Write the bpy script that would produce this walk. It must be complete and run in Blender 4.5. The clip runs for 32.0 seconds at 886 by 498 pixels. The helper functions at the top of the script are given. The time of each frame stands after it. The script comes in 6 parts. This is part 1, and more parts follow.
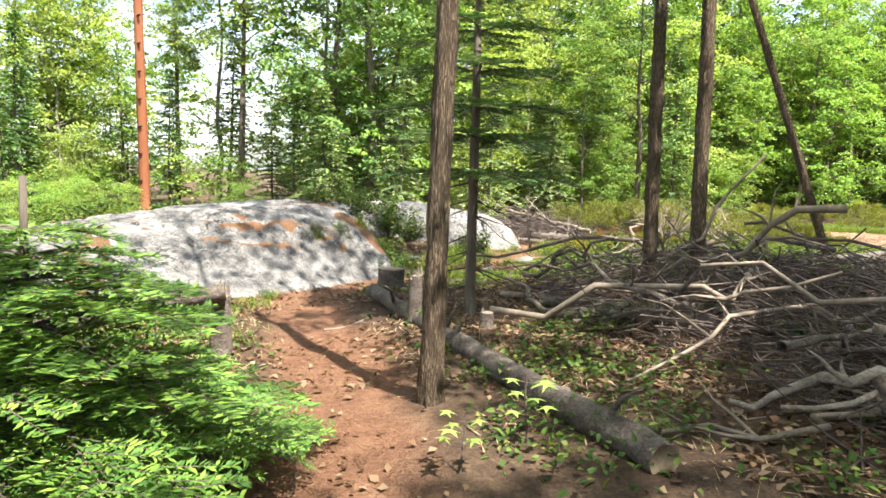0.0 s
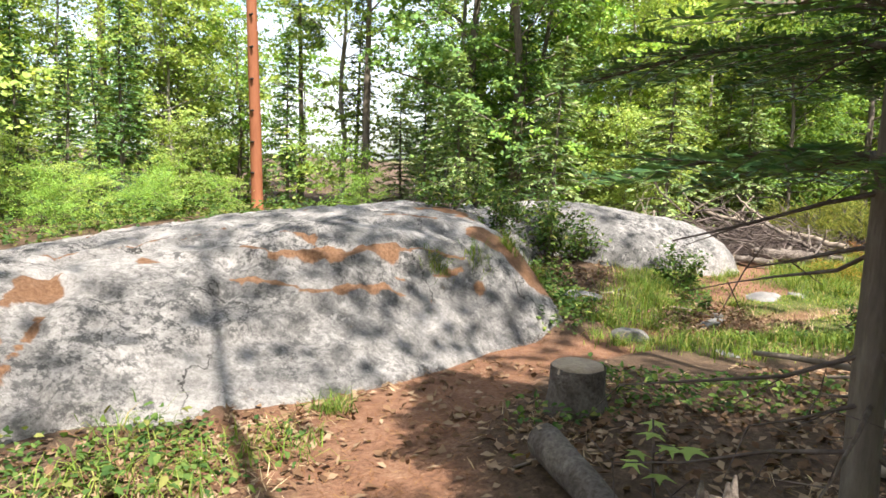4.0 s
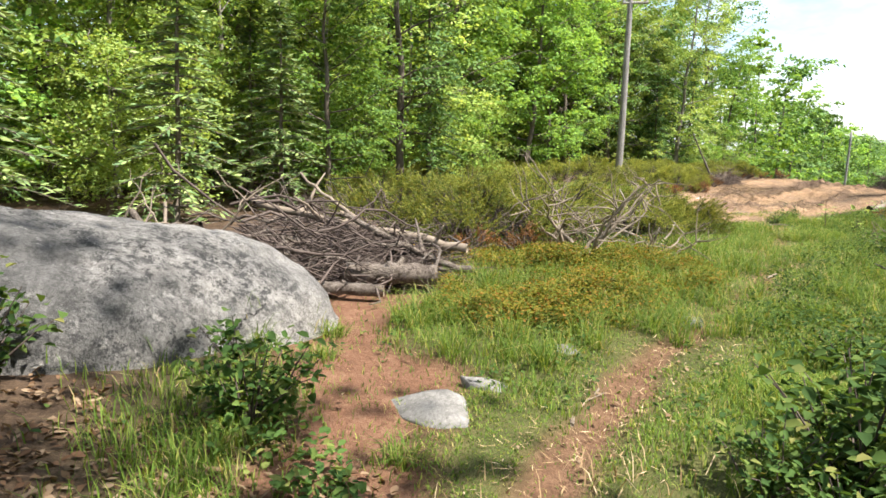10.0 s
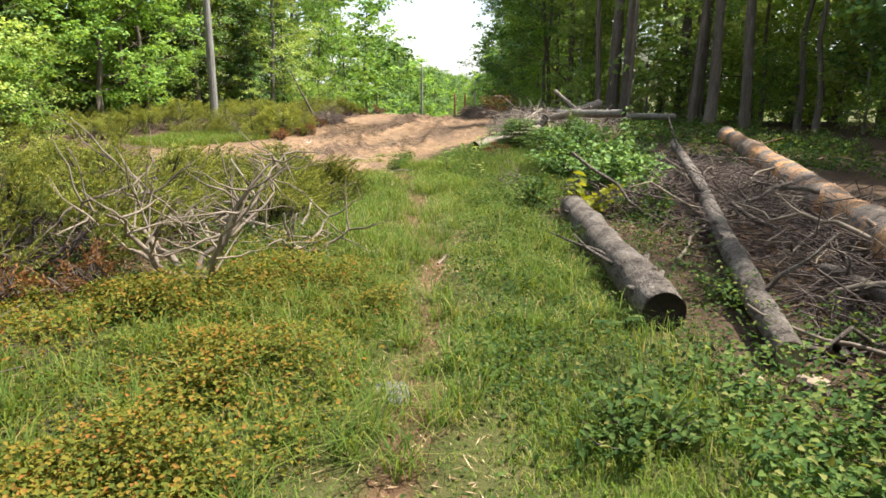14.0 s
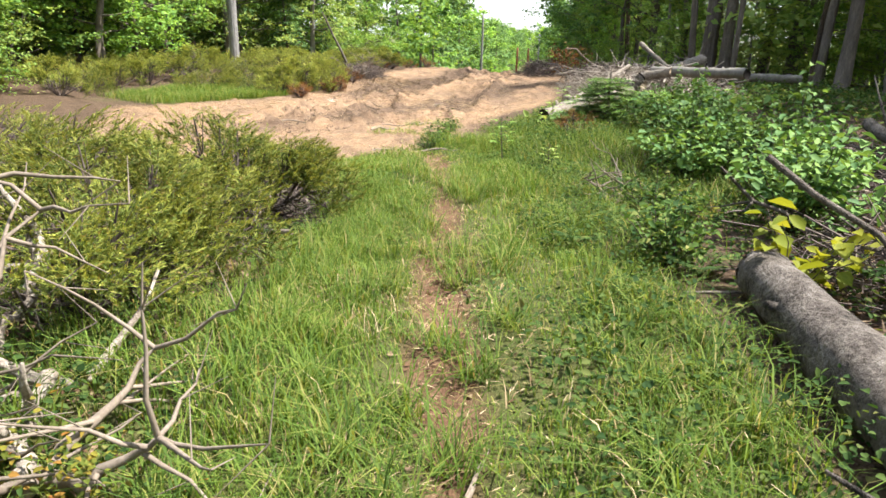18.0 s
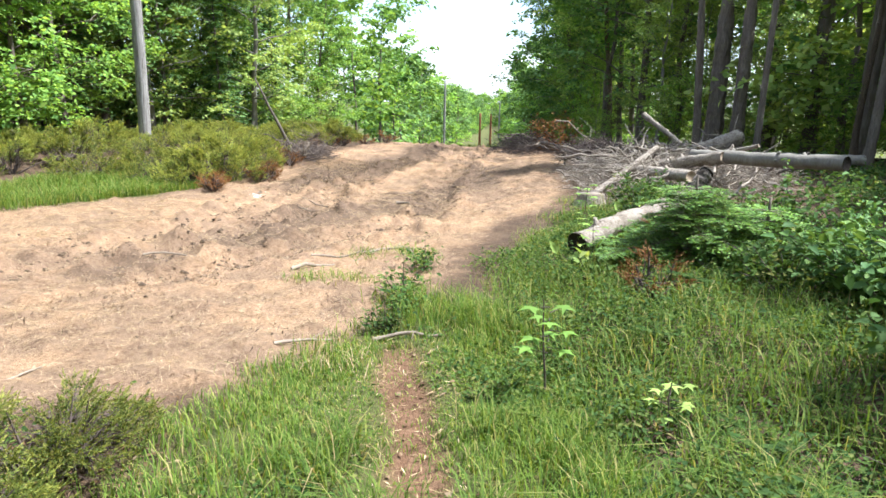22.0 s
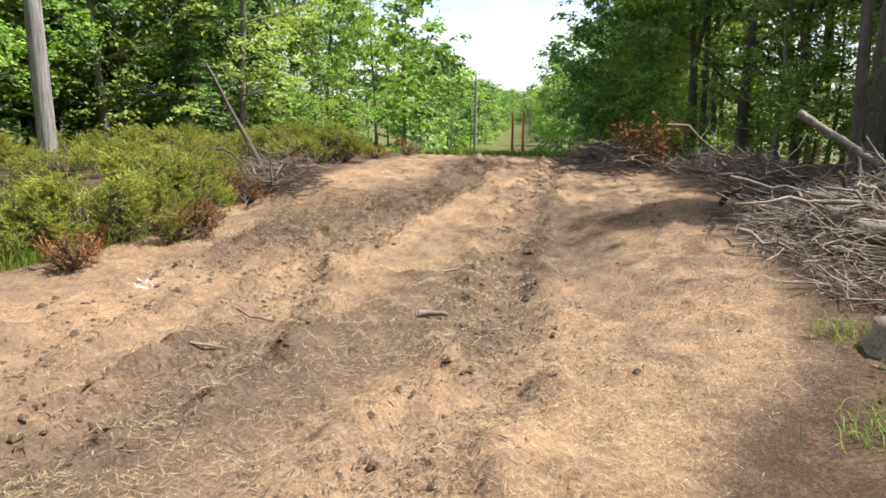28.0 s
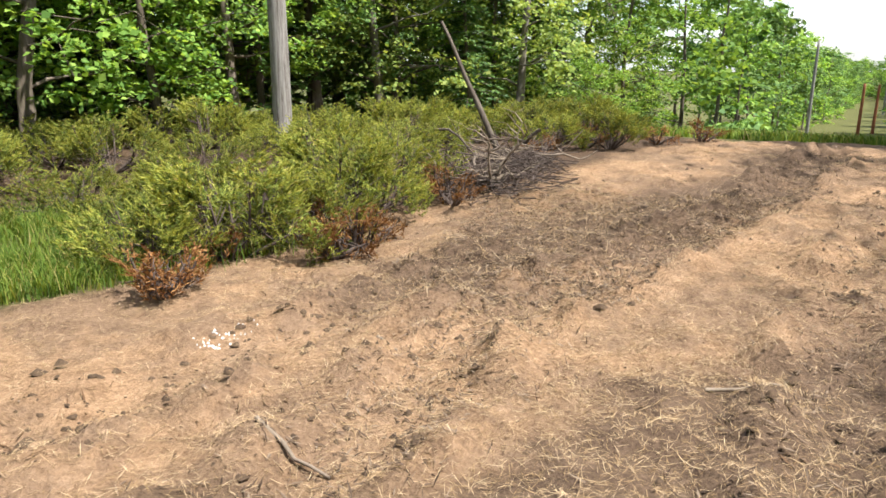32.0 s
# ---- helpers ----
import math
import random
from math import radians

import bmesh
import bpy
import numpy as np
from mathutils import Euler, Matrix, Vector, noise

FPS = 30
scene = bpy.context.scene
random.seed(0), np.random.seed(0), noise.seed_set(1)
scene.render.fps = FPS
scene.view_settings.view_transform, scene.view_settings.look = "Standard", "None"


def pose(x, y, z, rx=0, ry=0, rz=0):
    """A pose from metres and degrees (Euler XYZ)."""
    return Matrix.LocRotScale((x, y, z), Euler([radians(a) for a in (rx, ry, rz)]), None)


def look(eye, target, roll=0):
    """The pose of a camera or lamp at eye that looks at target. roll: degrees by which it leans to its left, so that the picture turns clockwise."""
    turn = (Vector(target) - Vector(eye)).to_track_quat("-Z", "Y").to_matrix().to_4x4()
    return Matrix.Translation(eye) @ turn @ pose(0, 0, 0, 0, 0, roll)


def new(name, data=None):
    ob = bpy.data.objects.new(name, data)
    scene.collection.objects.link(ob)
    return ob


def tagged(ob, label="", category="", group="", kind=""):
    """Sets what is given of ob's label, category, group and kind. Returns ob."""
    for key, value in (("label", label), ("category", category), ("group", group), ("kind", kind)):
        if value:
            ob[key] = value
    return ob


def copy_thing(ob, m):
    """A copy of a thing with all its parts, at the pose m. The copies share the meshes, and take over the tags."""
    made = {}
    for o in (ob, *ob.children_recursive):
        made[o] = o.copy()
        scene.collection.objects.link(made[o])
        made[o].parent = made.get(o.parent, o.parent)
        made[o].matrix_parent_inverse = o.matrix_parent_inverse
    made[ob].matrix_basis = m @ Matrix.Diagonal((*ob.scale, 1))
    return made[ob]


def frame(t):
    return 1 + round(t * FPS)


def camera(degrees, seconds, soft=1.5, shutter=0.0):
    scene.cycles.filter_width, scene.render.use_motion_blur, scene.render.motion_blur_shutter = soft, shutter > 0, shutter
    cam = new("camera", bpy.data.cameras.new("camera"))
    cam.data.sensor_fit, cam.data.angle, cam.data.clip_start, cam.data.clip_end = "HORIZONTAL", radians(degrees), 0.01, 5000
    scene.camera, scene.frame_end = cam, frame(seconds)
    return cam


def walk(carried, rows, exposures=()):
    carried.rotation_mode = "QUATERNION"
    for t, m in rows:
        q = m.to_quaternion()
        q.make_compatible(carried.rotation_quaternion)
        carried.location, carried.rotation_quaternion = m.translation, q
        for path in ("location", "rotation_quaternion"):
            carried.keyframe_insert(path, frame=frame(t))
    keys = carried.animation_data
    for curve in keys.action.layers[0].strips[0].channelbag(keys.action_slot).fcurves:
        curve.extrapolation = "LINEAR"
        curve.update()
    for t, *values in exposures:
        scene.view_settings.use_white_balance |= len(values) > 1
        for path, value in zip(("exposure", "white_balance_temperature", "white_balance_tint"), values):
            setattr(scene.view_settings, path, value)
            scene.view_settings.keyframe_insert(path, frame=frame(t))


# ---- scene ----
cam = camera(65.7, 32.0, soft=1.6)
METRES, EYE, TILT, LEAN, TURN = 30.0, 1.5, 0.0, 0.0, 0.0
ROWS = [
    (0.0, 0.0, 0.0, 0.0, 0.22, -6.3, -2.0),
    (0.5, 0.0024, 0.0167, -0.0013, 0.75, -6.45, -2.07),
    (1.0, 0.0041, 0.0326, -0.002, 2.0, -6.77, -1.92),
    (1.5, 0.0021, 0.0486, -0.002, 3.99, -6.39, -1.98),
    (2.0, 0.0025, 0.0624, -0.001, 6.36, -6.44, -1.9),
    (2.5, -0.0044, 0.076, -0.0018, 8.27, -7.02, -1.78),
    (3.0, -0.0075, 0.093, -0.0029, 10.31, -7.56, -1.61),
    (3.5, -0.0118, 0.1076, -0.0014, 11.75, -7.58, -1.6),
    (5.5, -0.0332, 0.1644, 0.0018, 8.7, -7.63, -1.81),
    (6.0, -0.0364, 0.177, 0.004, 5.41, -8.54, -1.84),
    (6.5, -0.0424, 0.1906, 0.0023, 1.01, -10.02, -2.02),
    (7.0, -0.0424, 0.2039, 0.0011, -4.59, -10.92, -2.09),
    (7.5, -0.0416, 0.214, 0.0005, -9.82, -11.51, -1.97),
    (8.0, -0.0379, 0.2251, -0.0013, -15.9, -10.08, -2.0),
    (8.5, -0.0303, 0.2388, -0.0005, -21.27, -9.5, -2.05),
    (9.0, -0.0231, 0.2536, -0.0007, -24.98, -9.99, -1.86),
    (9.5, -0.0125, 0.2681, -0.0022, -26.08, -9.93, -2.08),
    (10.0, -0.004, 0.283, -0.0022, -27.88, -9.29, -2.1),
    (10.5, 0.0067, 0.2982, 0.0008, -32.27, -7.7, -2.39),
    (11.0, 0.0194, 0.3076, 0.0043, -37.08, -5.87, -2.31),
    (11.5, 0.0259, 0.3229, 0.0049, -41.7, -5.04, -2.41),
    (12.0, 0.0323, 0.3339, 0.0044, -44.83, -5.55, -2.46),
    (12.5, 0.0388, 0.3431, 0.0051, -46.63, -5.96, -2.23),
    (13.0, 0.0392, 0.3463, 0.0059, -51.22, -8.89, -1.82),
    (13.5, 0.0435, 0.3464, 0.0038, -56.97, -11.69, -0.96),
    (14.0, 0.0487, 0.3468, 0.0027, -60.57, -13.74, -0.45),
    (14.5, 0.0624, 0.3452, 0.0025, -61.45, -15.01, -0.48),
    (16.5, 0.1251, 0.3811, 0.0028, -58.27, -18.01, -1.29),
    (17.0, 0.1406, 0.3884, 0.0005, -57.38, -17.9, -1.35),
    (17.5, 0.1518, 0.3993, -0.0019, -56.49, -17.67, -1.36),
    (18.0, 0.1671, 0.4113, -0.0038, -55.57, -17.4, -1.43),
    (18.5, 0.1835, 0.4232, -0.0041, -55.61, -16.8, -1.39),
    (19.0, 0.1995, 0.4377, -0.0037, -55.97, -15.69, -1.36),
    (19.5, 0.2164, 0.4465, -0.002, -56.71, -15.03, -1.45),
    (20.0, 0.2292, 0.46, -0.001, -57.43, -14.47, -1.34),
    (20.5, 0.2439, 0.4694, -0.0007, -57.06, -12.84, -1.19),
    (21.0, 0.2592, 0.4774, 0.0007, -57.24, -12.04, -1.2),
    (21.5, 0.2749, 0.4904, 0.0007, -58.0, -11.85, -1.2),
    (22.0, 0.2925, 0.4995, 0.0006, -58.82, -12.27, -1.22),
    (22.5, 0.3069, 0.5122, -0.0001, -59.38, -12.92, -1.09),
    (23.0, 0.3224, 0.5218, -0.0009, -59.87, -13.55, -1.08),
    (23.5, 0.3396, 0.53, -0.0011, -60.88, -14.0, -1.08),
    (24.0, 0.3579, 0.543, -0.0015, -61.46, -13.62, -1.01),
    (24.5, 0.3735, 0.5489, 0.0001, -61.9, -12.12, -1.09),
    (25.0, 0.3881, 0.5582, 0.0003, -62.2, -9.66, -1.06),
    (25.5, 0.4021, 0.5672, 0.002, -60.59, -9.41, -0.9),
    (26.0, 0.4161, 0.5746, 0.002, -58.11, -9.98, -1.05),
    (26.5, 0.4283, 0.5855, 0.0003, -54.31, -10.66, -0.94),
    (28.5, 0.4746, 0.6213, -0.0012, -57.4, -12.71, -1.09),
    (29.0, 0.4877, 0.6217, 0.001, -58.49, -9.81, -1.14),
    (29.5, 0.5006, 0.6287, 0.002, -57.34, -9.29, -1.1),
    (30.0, 0.5134, 0.6332, 0.0015, -53.04, -10.04, -1.07),
    (30.5, 0.5235, 0.6405, 0.0006, -47.89, -11.57, -1.04),
    (31.0, 0.5268, 0.6495, -0.0012, -43.17, -13.2, -0.68),
    (31.5, 0.5392, 0.6582, -0.0037, -38.31, -14.73, -0.48),
    (32.0, 0.5493, 0.6683, -0.0048, -31.63, -14.82, -0.12),
]
EXPOSURES = [(0, 1.95, 6500, 10), (3, 1.75, 6500, 12), (6, 1.75, 6500, 12), (8, 1.55, 6500, 12), (10, 1.45, 6400, 10), (12, 1.17, 6200, 10), (14, 1.32, 6500, 10), (16.5, 1.72, 6400, 10), (18, 1.58, 6200, 10), (21, 1.68, 5800, 8), (24, 1.36, 5600, 8), (26, 1.22, 5700, 10), (29, 1.2, 6400, 10), (32, 1.18, 6400, 10)]
walk(cam, [(t, pose(0, 0, EYE, TILT, LEAN, TURN) @ pose(METRES * x, METRES * y, METRES * z, 90 + pitch, roll, yaw)) for t, x, y, z, yaw, pitch, roll in ROWS], EXPOSURES)

# ---- world and sun ----
SUN_EL, SUN_DIR = 60.0, Vector((0.60, -0.80, 0)).normalized()      # the sun stands over the southern wood
world = bpy.data.worlds.new("sky")
scene.world = world
world.use_nodes = True
wn, wl = world.node_tree.nodes, world.node_tree.links
sky = wn.new("ShaderNodeTexSky")
sky.sky_type, sky.sun_disc, sky.sun_elevation = "NISHITA", False, radians(SUN_EL)
sky.sun_rotation = math.atan2(SUN_DIR.x, SUN_DIR.y)
sky.air_density, sky.dust_density, sky.ozone_density = 1.0, 1.6, 1.0
wtc = wn.new("ShaderNodeTexCoord")
wmap = wn.new("ShaderNodeMapping")
wmap.inputs["Scale"].default_value = (1.4, 1.4, 4.2)
cloud = wn.new("ShaderNodeTexNoise")
cloud.inputs["Scale"].default_value, cloud.inputs["Detail"].default_value, cloud.inputs["Roughness"].default_value = 1.7, 7, 0.58
cramp = wn.new("ShaderNodeValToRGB")
cramp.color_ramp.elements[0].position, cramp.color_ramp.elements[1].position = 0.40, 0.70
cmix = wn.new("ShaderNodeMixRGB")
cmix.inputs[2].default_value = (6.8, 6.95, 7.2, 1)
wl.new(wtc.outputs["Generated"], wmap.inputs[0])
wl.new(wmap.outputs[0], cloud.inputs["Vector"])
wl.new(cloud.outputs["Fac"], cramp.inputs[0])
wl.new(cramp.outputs[0], cmix.inputs[0])
wl.new(sky.outputs[0], cmix.inputs[1])
wl.new(cmix.outputs[0], wn["Background"].inputs[0])
wn["Background"].inputs[1].default_value = 0.11
sun = new("sun", bpy.data.lights.new("sun", "SUN"))
sun.data.energy, sun.data.angle, sun.data.color = 5.0, radians(0.6), (1.0, 0.95, 0.86)
sun_from = SUN_DIR * math.cos(radians(SUN_EL)) + Vector((0, 0, math.sin(radians(SUN_EL))))
sun.matrix_world = look(sun_from * 60, (0, 0, 0))

# ---- materials ----


def shader(name, rough=0.8, spec=0.3):
    m = bpy.data.materials.new(name)
    m.use_nodes = True
    b = m.node_tree.nodes["Principled BSDF"]
    b.inputs["Roughness"].default_value, b.inputs["Specular IOR Level"].default_value = rough, spec
    return m, m.node_tree.nodes, m.node_tree.links, b


def ramp(nodes, stops):
    r = nodes.new("ShaderNodeValToRGB")
    e = r.color_ramp.elements
    while len(e) < len(stops):
        e.new(0.5)
    for k, (p, c) in enumerate(stops):
        e[k].position, e[k].color = p, (*c, 1)
    return r


def fbm_node(nodes, links, coord, scale, detail=6, rough=0.6, stretch=None):
    n = nodes.new("ShaderNodeTexNoise")
    n.inputs["Scale"].default_value, n.inputs["Detail"].default_value, n.inputs["Roughness"].default_value = scale, detail, rough
    if stretch:
        mp = nodes.new("ShaderNodeMapping")
        mp.inputs["Scale"].default_value = stretch
        links.new(coord, mp.inputs[0])
        coord = mp.outputs[0]
    links.new(coord, n.inputs["Vector"])
    return n.outputs["Fac"]


def mix_node(nodes, links, fac, a, b, kind="MIX"):
    n = nodes.new("ShaderNodeMixRGB")
    n.blend_type = kind
    for k, v in enumerate((fac, a, b)):
        if isinstance(v, (int, float)):
            n.inputs[k].default_value = v if k == 0 else (v, v, v, 1)
        elif isinstance(v, tuple):
            n.inputs[k].default_value = (*v, 1)
        else:
            links.new(v, n.inputs[k])
    return n.outputs[0]


def surf(name, stops, scale=6.0, fine=40.0, rough=0.85, bump=0.4, stretch=None, dist=0.02, vary=0.0):
    """A rough natural surface: a ramp over two scales of noise, with relief. vary: how far each object differs."""
    m, n, l, b = shader(name, rough)
    tc = n.new("ShaderNodeTexCoord").outputs["Object"]
    big = fbm_node(n, l, tc, scale, 6, 0.65, stretch)
    small = fbm_node(n, l, tc, fine, 5, 0.7, stretch)
    f = mix_node(n, l, 0.45, big, small)
    r = ramp(n, stops)
    l.new(f, r.inputs[0])
    out = r.outputs[0]
    if vary:
        info = n.new("ShaderNodeObjectInfo").outputs["Random"]
        mp = n.new("ShaderNodeMapRange")
        mp.inputs["To Min"].default_value, mp.inputs["To Max"].default_value = 1 - vary, 1 + vary
        l.new(info, mp.inputs[0])
        out = mix_node(n, l, 1.0, out, mp.outputs[0], "MULTIPLY")
    l.new(out, b.inputs["Base Color"])
    bp = n.new("ShaderNodeBump")
    bp.inputs["Strength"].default_value, bp.inputs["Distance"].default_value = bump, dist
    l.new(f, bp.inputs["Height"])
    l.new(bp.outputs[0], b.inputs["Normal"])
    return m


def leafy(name, stops, through_light=0.45, rough=0.65, spec=0.2, vary=0.25):
    """Leaf tissue: every leaf and every plant a little different, light passes through it."""
    m, n, l, b = shader(name, rough, spec)
    isl = n.new("ShaderNodeNewGeometry").outputs["Random Per Island"]
    r = ramp(n, stops)
    l.new(isl, r.inputs[0])
    info = n.new("ShaderNodeObjectInfo").outputs["Random"]
    mp = n.new("ShaderNodeMapRange")
    mp.inputs["To Min"].default_value, mp.inputs["To Max"].default_value = 1 - vary, 1 + vary
    l.new(info, mp.inputs[0])
    col = mix_node(n, l, 1.0, r.outputs[0], mp.outputs[0], "MULTIPLY")
    l.new(col, b.inputs["Base Color"])
    t = n.new("ShaderNodeBsdfTranslucent")
    tint = mix_node(n, l, 1.0, col, (1.3, 1.16, 0.6), "MULTIPLY")
    l.new(tint, t.inputs["Color"])
    mx = n.new("ShaderNodeMixShader")
    mx.inputs[0].default_value = through_light
    l.new(b.outputs[0], mx.inputs[1])
    l.new(t.outputs[0], mx.inputs[2])
    l.new(mx.outputs[0], n["Material Output"].inputs["Surface"])
    return m


def furrowed(name, dark, mid, light, scale, squash, deep=.03, crack=.16, warp_by=2.6, vary=.12):
    """Bark broken into plates: dark furrows between ridges, with grain on each."""
    m, n, l, b = shader(name, .92, .2)
    tc = n.new("ShaderNodeTexCoord").outputs["Object"]
    mp = n.new("ShaderNodeMapping")
    mp.inputs["Scale"].default_value = (1, 1, squash)
    l.new(tc, mp.inputs[0])
    warp = n.new("ShaderNodeTexNoise")
    warp.inputs["Scale"].default_value, warp.inputs["Detail"].default_value = scale * .7, 4
    l.new(mp.outputs[0], warp.inputs["Vector"])
    ofs = n.new("ShaderNodeVectorMath")
    ofs.operation = "MULTIPLY_ADD"
    ofs.inputs[1].default_value = (warp_by / scale,) * 3
    l.new(warp.outputs["Color"], ofs.inputs[0])
    l.new(mp.outputs[0], ofs.inputs[2])
    vor = n.new("ShaderNodeTexVoronoi")
    vor.feature = "DISTANCE_TO_EDGE"
    vor.inputs["Scale"].default_value = scale
    l.new(ofs.outputs[0], vor.inputs["Vector"])
    edge = ramp(n, [(0, (0, 0, 0)), (crack * .45, (.3, .3, .3)), (crack, (1, 1, 1))])
    l.new(vor.outputs["Distance"], edge.inputs[0])
    grain = fbm_node(n, l, tc, scale * 3.5, 6, .72, (1, 1, .35 + .65 * squash))
    tone = ramp(n, [(.3, dark), (.5, mid), (.72, light)])
    l.new(mix_node(n, l, .4, grain, fbm_node(n, l, tc, 3.5, 5, .6)), tone.inputs[0])
    info = n.new("ShaderNodeObjectInfo").outputs["Random"]
    rg = n.new("ShaderNodeMapRange")
    rg.inputs["To Min"].default_value, rg.inputs["To Max"].default_value = 1 - vary, 1 + vary
    l.new(info, rg.inputs[0])
    col = mix_node(n, l, 1.0, tone.outputs[0], rg.outputs[0], "MULTIPLY")
    l.new(mix_node(n, l, edge.outputs[0], tuple(c * .6 for c in dark), col), b.inputs["Base Color"])
    bp = n.new("ShaderNodeBump")
    bp.inputs["Strength"].default_value, bp.inputs["Distance"].default_value = 1.0, deep
    l.new(mix_node(n, l, .3, edge.outputs[0], grain), bp.inputs["Height"])
    l.new(bp.outputs[0], b.inputs["Normal"])
    return m


LEAF = leafy("maple_leaf", [(0.0, (0.101, 0.206, 0.050)), (.5, (0.194, 0.341, 0.067)), (1.0, (0.315, 0.455, 0.094))])
LEAF_LIGHT = leafy("birch_leaf", [(0.0, (0.184, 0.283, 0.074)), (.5, (0.287, 0.400, 0.099)), (1.0, (0.425, 0.497, 0.149))], .45)
LEAF_DARK = leafy("oak_leaf", [(0.0, (0.065, 0.140, 0.043)), (.5, (0.119, 0.213, 0.054)), (1.0, (0.193, 0.297, 0.071))], .25)
NEEDLE = leafy("fir_needles", [(0.0, (0.058, 0.126, 0.047)), (.6, (0.104, 0.208, 0.066)), (1.0, (0.196, 0.315, 0.088))], .2, .55)
NEEDLE_SPRUCE = leafy("spruce_needles", [(0.0, (0.114, 0.191, 0.085)), (.6, (0.200, 0.295, 0.104)), (1.0, (0.352, 0.415, 0.151))], .2, .6)
JUNIPER = leafy("juniper_needles", [(0.0, (0.070, 0.100, 0.028)), (.5, (0.155, 0.195, 0.042)), (.85, (0.26, 0.29, 0.06)), (1.0, (0.31, 0.22, 0.085))], .3, .75, .12)
JUNIPER_TIP = leafy("juniper_tips", [(0.0, (.18, .21, .04)), (.6, (.31, .335, .065)), (1.0, (.45, .43, .11))], .35, .75, .12)
RUST = leafy("dead_needles", [(0.0, (0.12, 0.052, 0.022)), (.6, (0.22, 0.105, 0.042)), (1.0, (0.33, 0.19, 0.085))], .25, .8, .1)
WEED = leafy("weed_leaf", [(0.0, (0.030, 0.066, 0.018)), (.5, (0.064, 0.116, 0.028)), (.85, (0.115, 0.168, 0.040)), (1.0, (0.200, 0.195, 0.060))], .35, .75, .12)
WEED_YELLOW = leafy("yellow_leaf", [(0.0, (0.150, 0.188, 0.015)), (1.0, (0.285, 0.285, 0.030))], .45)
BLUEB = leafy("heath_leaf", [(0.0, (0.075, 0.105, 0.020)), (.45, (0.160, 0.185, 0.028)), (.75, (0.270, 0.235, 0.036)), (.9, (0.320, 0.200, 0.038)), (1.0, (0.360, 0.150, 0.040))], .35, .7, .12)
CLOVER = leafy("clover_leaf", [(0.0, (0.060, 0.120, 0.022)), (.5, (0.115, 0.195, 0.034)), (1.0, (0.21, 0.28, 0.06))], .4, .7, .12)
FIR_TIPS = leafy("young_fir_needles", [(0.0, (0.053, 0.120, 0.031)), (.5, (0.112, 0.217, 0.042)), (1.0, (0.225, 0.345, 0.063))], .25, .5)
GRASS = leafy("grass_blade", [(0.0, (0.055, 0.102, 0.018)), (.4, (0.110, 0.182, 0.029)), (.75, (0.178, 0.252, 0.042)), (.92, (0.280, 0.295, 0.072)), (1.0, (0.400, 0.310, 0.155))], .4, .65, .15)
STRAW = leafy("straw", [(0.0, (0.19, 0.125, 0.065)), (.5, (0.36, 0.25, 0.14)), (1.0, (0.55, 0.43, 0.28))], .1, .8, .1, .05)
DRYLEAF = leafy("fallen_leaves", [(0.0, (0.070, 0.038, 0.021)), (.5, (0.154, 0.091, 0.052)), (1.0, (0.280, 0.203, 0.133))], .15, .8, .1, .05)
BARK = surf("grey_bark", [(.25, (0.041, 0.033, 0.026)), (.5, (0.124, 0.099, 0.079)), (.75, (0.247, 0.215, 0.174))], 9, 45, .9, .9, (1, 1, .18), .02, .2)
BARK_BROWN = furrowed("ridged_bark", (.105, .074, .05), (.205, .15, .10), (.33, .255, .18), 135, .075, .012, .26, 2.2)
BARK_PALE = surf("pale_bark", [(.25, (0.069, 0.059, 0.050)), (.5, (0.188, 0.168, 0.143)), (.75, (0.307, 0.287, 0.257))], 7, 40, .85, .5, (1, 1, .4), .01, .15)
BARK_LOG = surf("log_bark", [(.32, (.028, .022, .018)), (.45, (.095, .074, .06)), (.56, (.17, .14, .118)), (.72, (.32, .28, .24))], 9, 55, .92, 1.0, None, .05, .15)
BARK_PLATE = surf("plated_bark", [(.38, (.03, .024, .02)), (.46, (.105, .085, .071)), (.54, (.18, .15, .128)), (.66, (.31, .275, .24))], 5, 42, .94, 1.0, None, .09)
LOG_GREY = surf("bleached_log", [(.3, (.055, .043, .034)), (.43, (.17, .135, .105)), (.54, (.29, .245, .20)), (.72, (.44, .395, .345))], 8, 50, .88, .9, None, .03, .15)
BARK_ORANGE = surf("peeled_pine_bark", [(.36, (0.045, 0.035, 0.03)), (.45, (0.15, 0.12, 0.10)), (.505, (0.22, 0.17, 0.135)), (.525, (0.42, 0.20, 0.075)), (.62, (0.52, 0.30, 0.14)), (.75, (0.62, 0.44, 0.27))], 2.2, 30, .85, 1.0, (1, 1, .8), .06)
WOOD_CUT = surf("cut_wood", [(.3, (0.150, 0.105, 0.068)), (.55, (0.300, 0.232, 0.165)), (.8, (0.435, 0.367, 0.285))], 12, 60, .85, .4)
WOOD_DARK = surf("rotten_core", [(.3, (0.008, 0.006, 0.005)), (.6, (0.033, 0.024, 0.017)), (.8, (0.092, 0.066, 0.046))], 10, 50, .95, .6)
WOOD_GREY = surf("weathered_wood", [(.25, (0.092, 0.070, 0.053)), (.5, (0.194, 0.153, 0.117)), (.78, (0.324, 0.268, 0.215))], 10, 60, .85, .6, (1, 1, .2), .01, .15)
TWIG = surf("dead_twigs", [(.25, (0.035, 0.025, 0.022)), (.5, (0.085, 0.063, 0.054)), (.78, (0.20, 0.165, 0.14))], 5, 40, .9, .4, None, .01, .15)
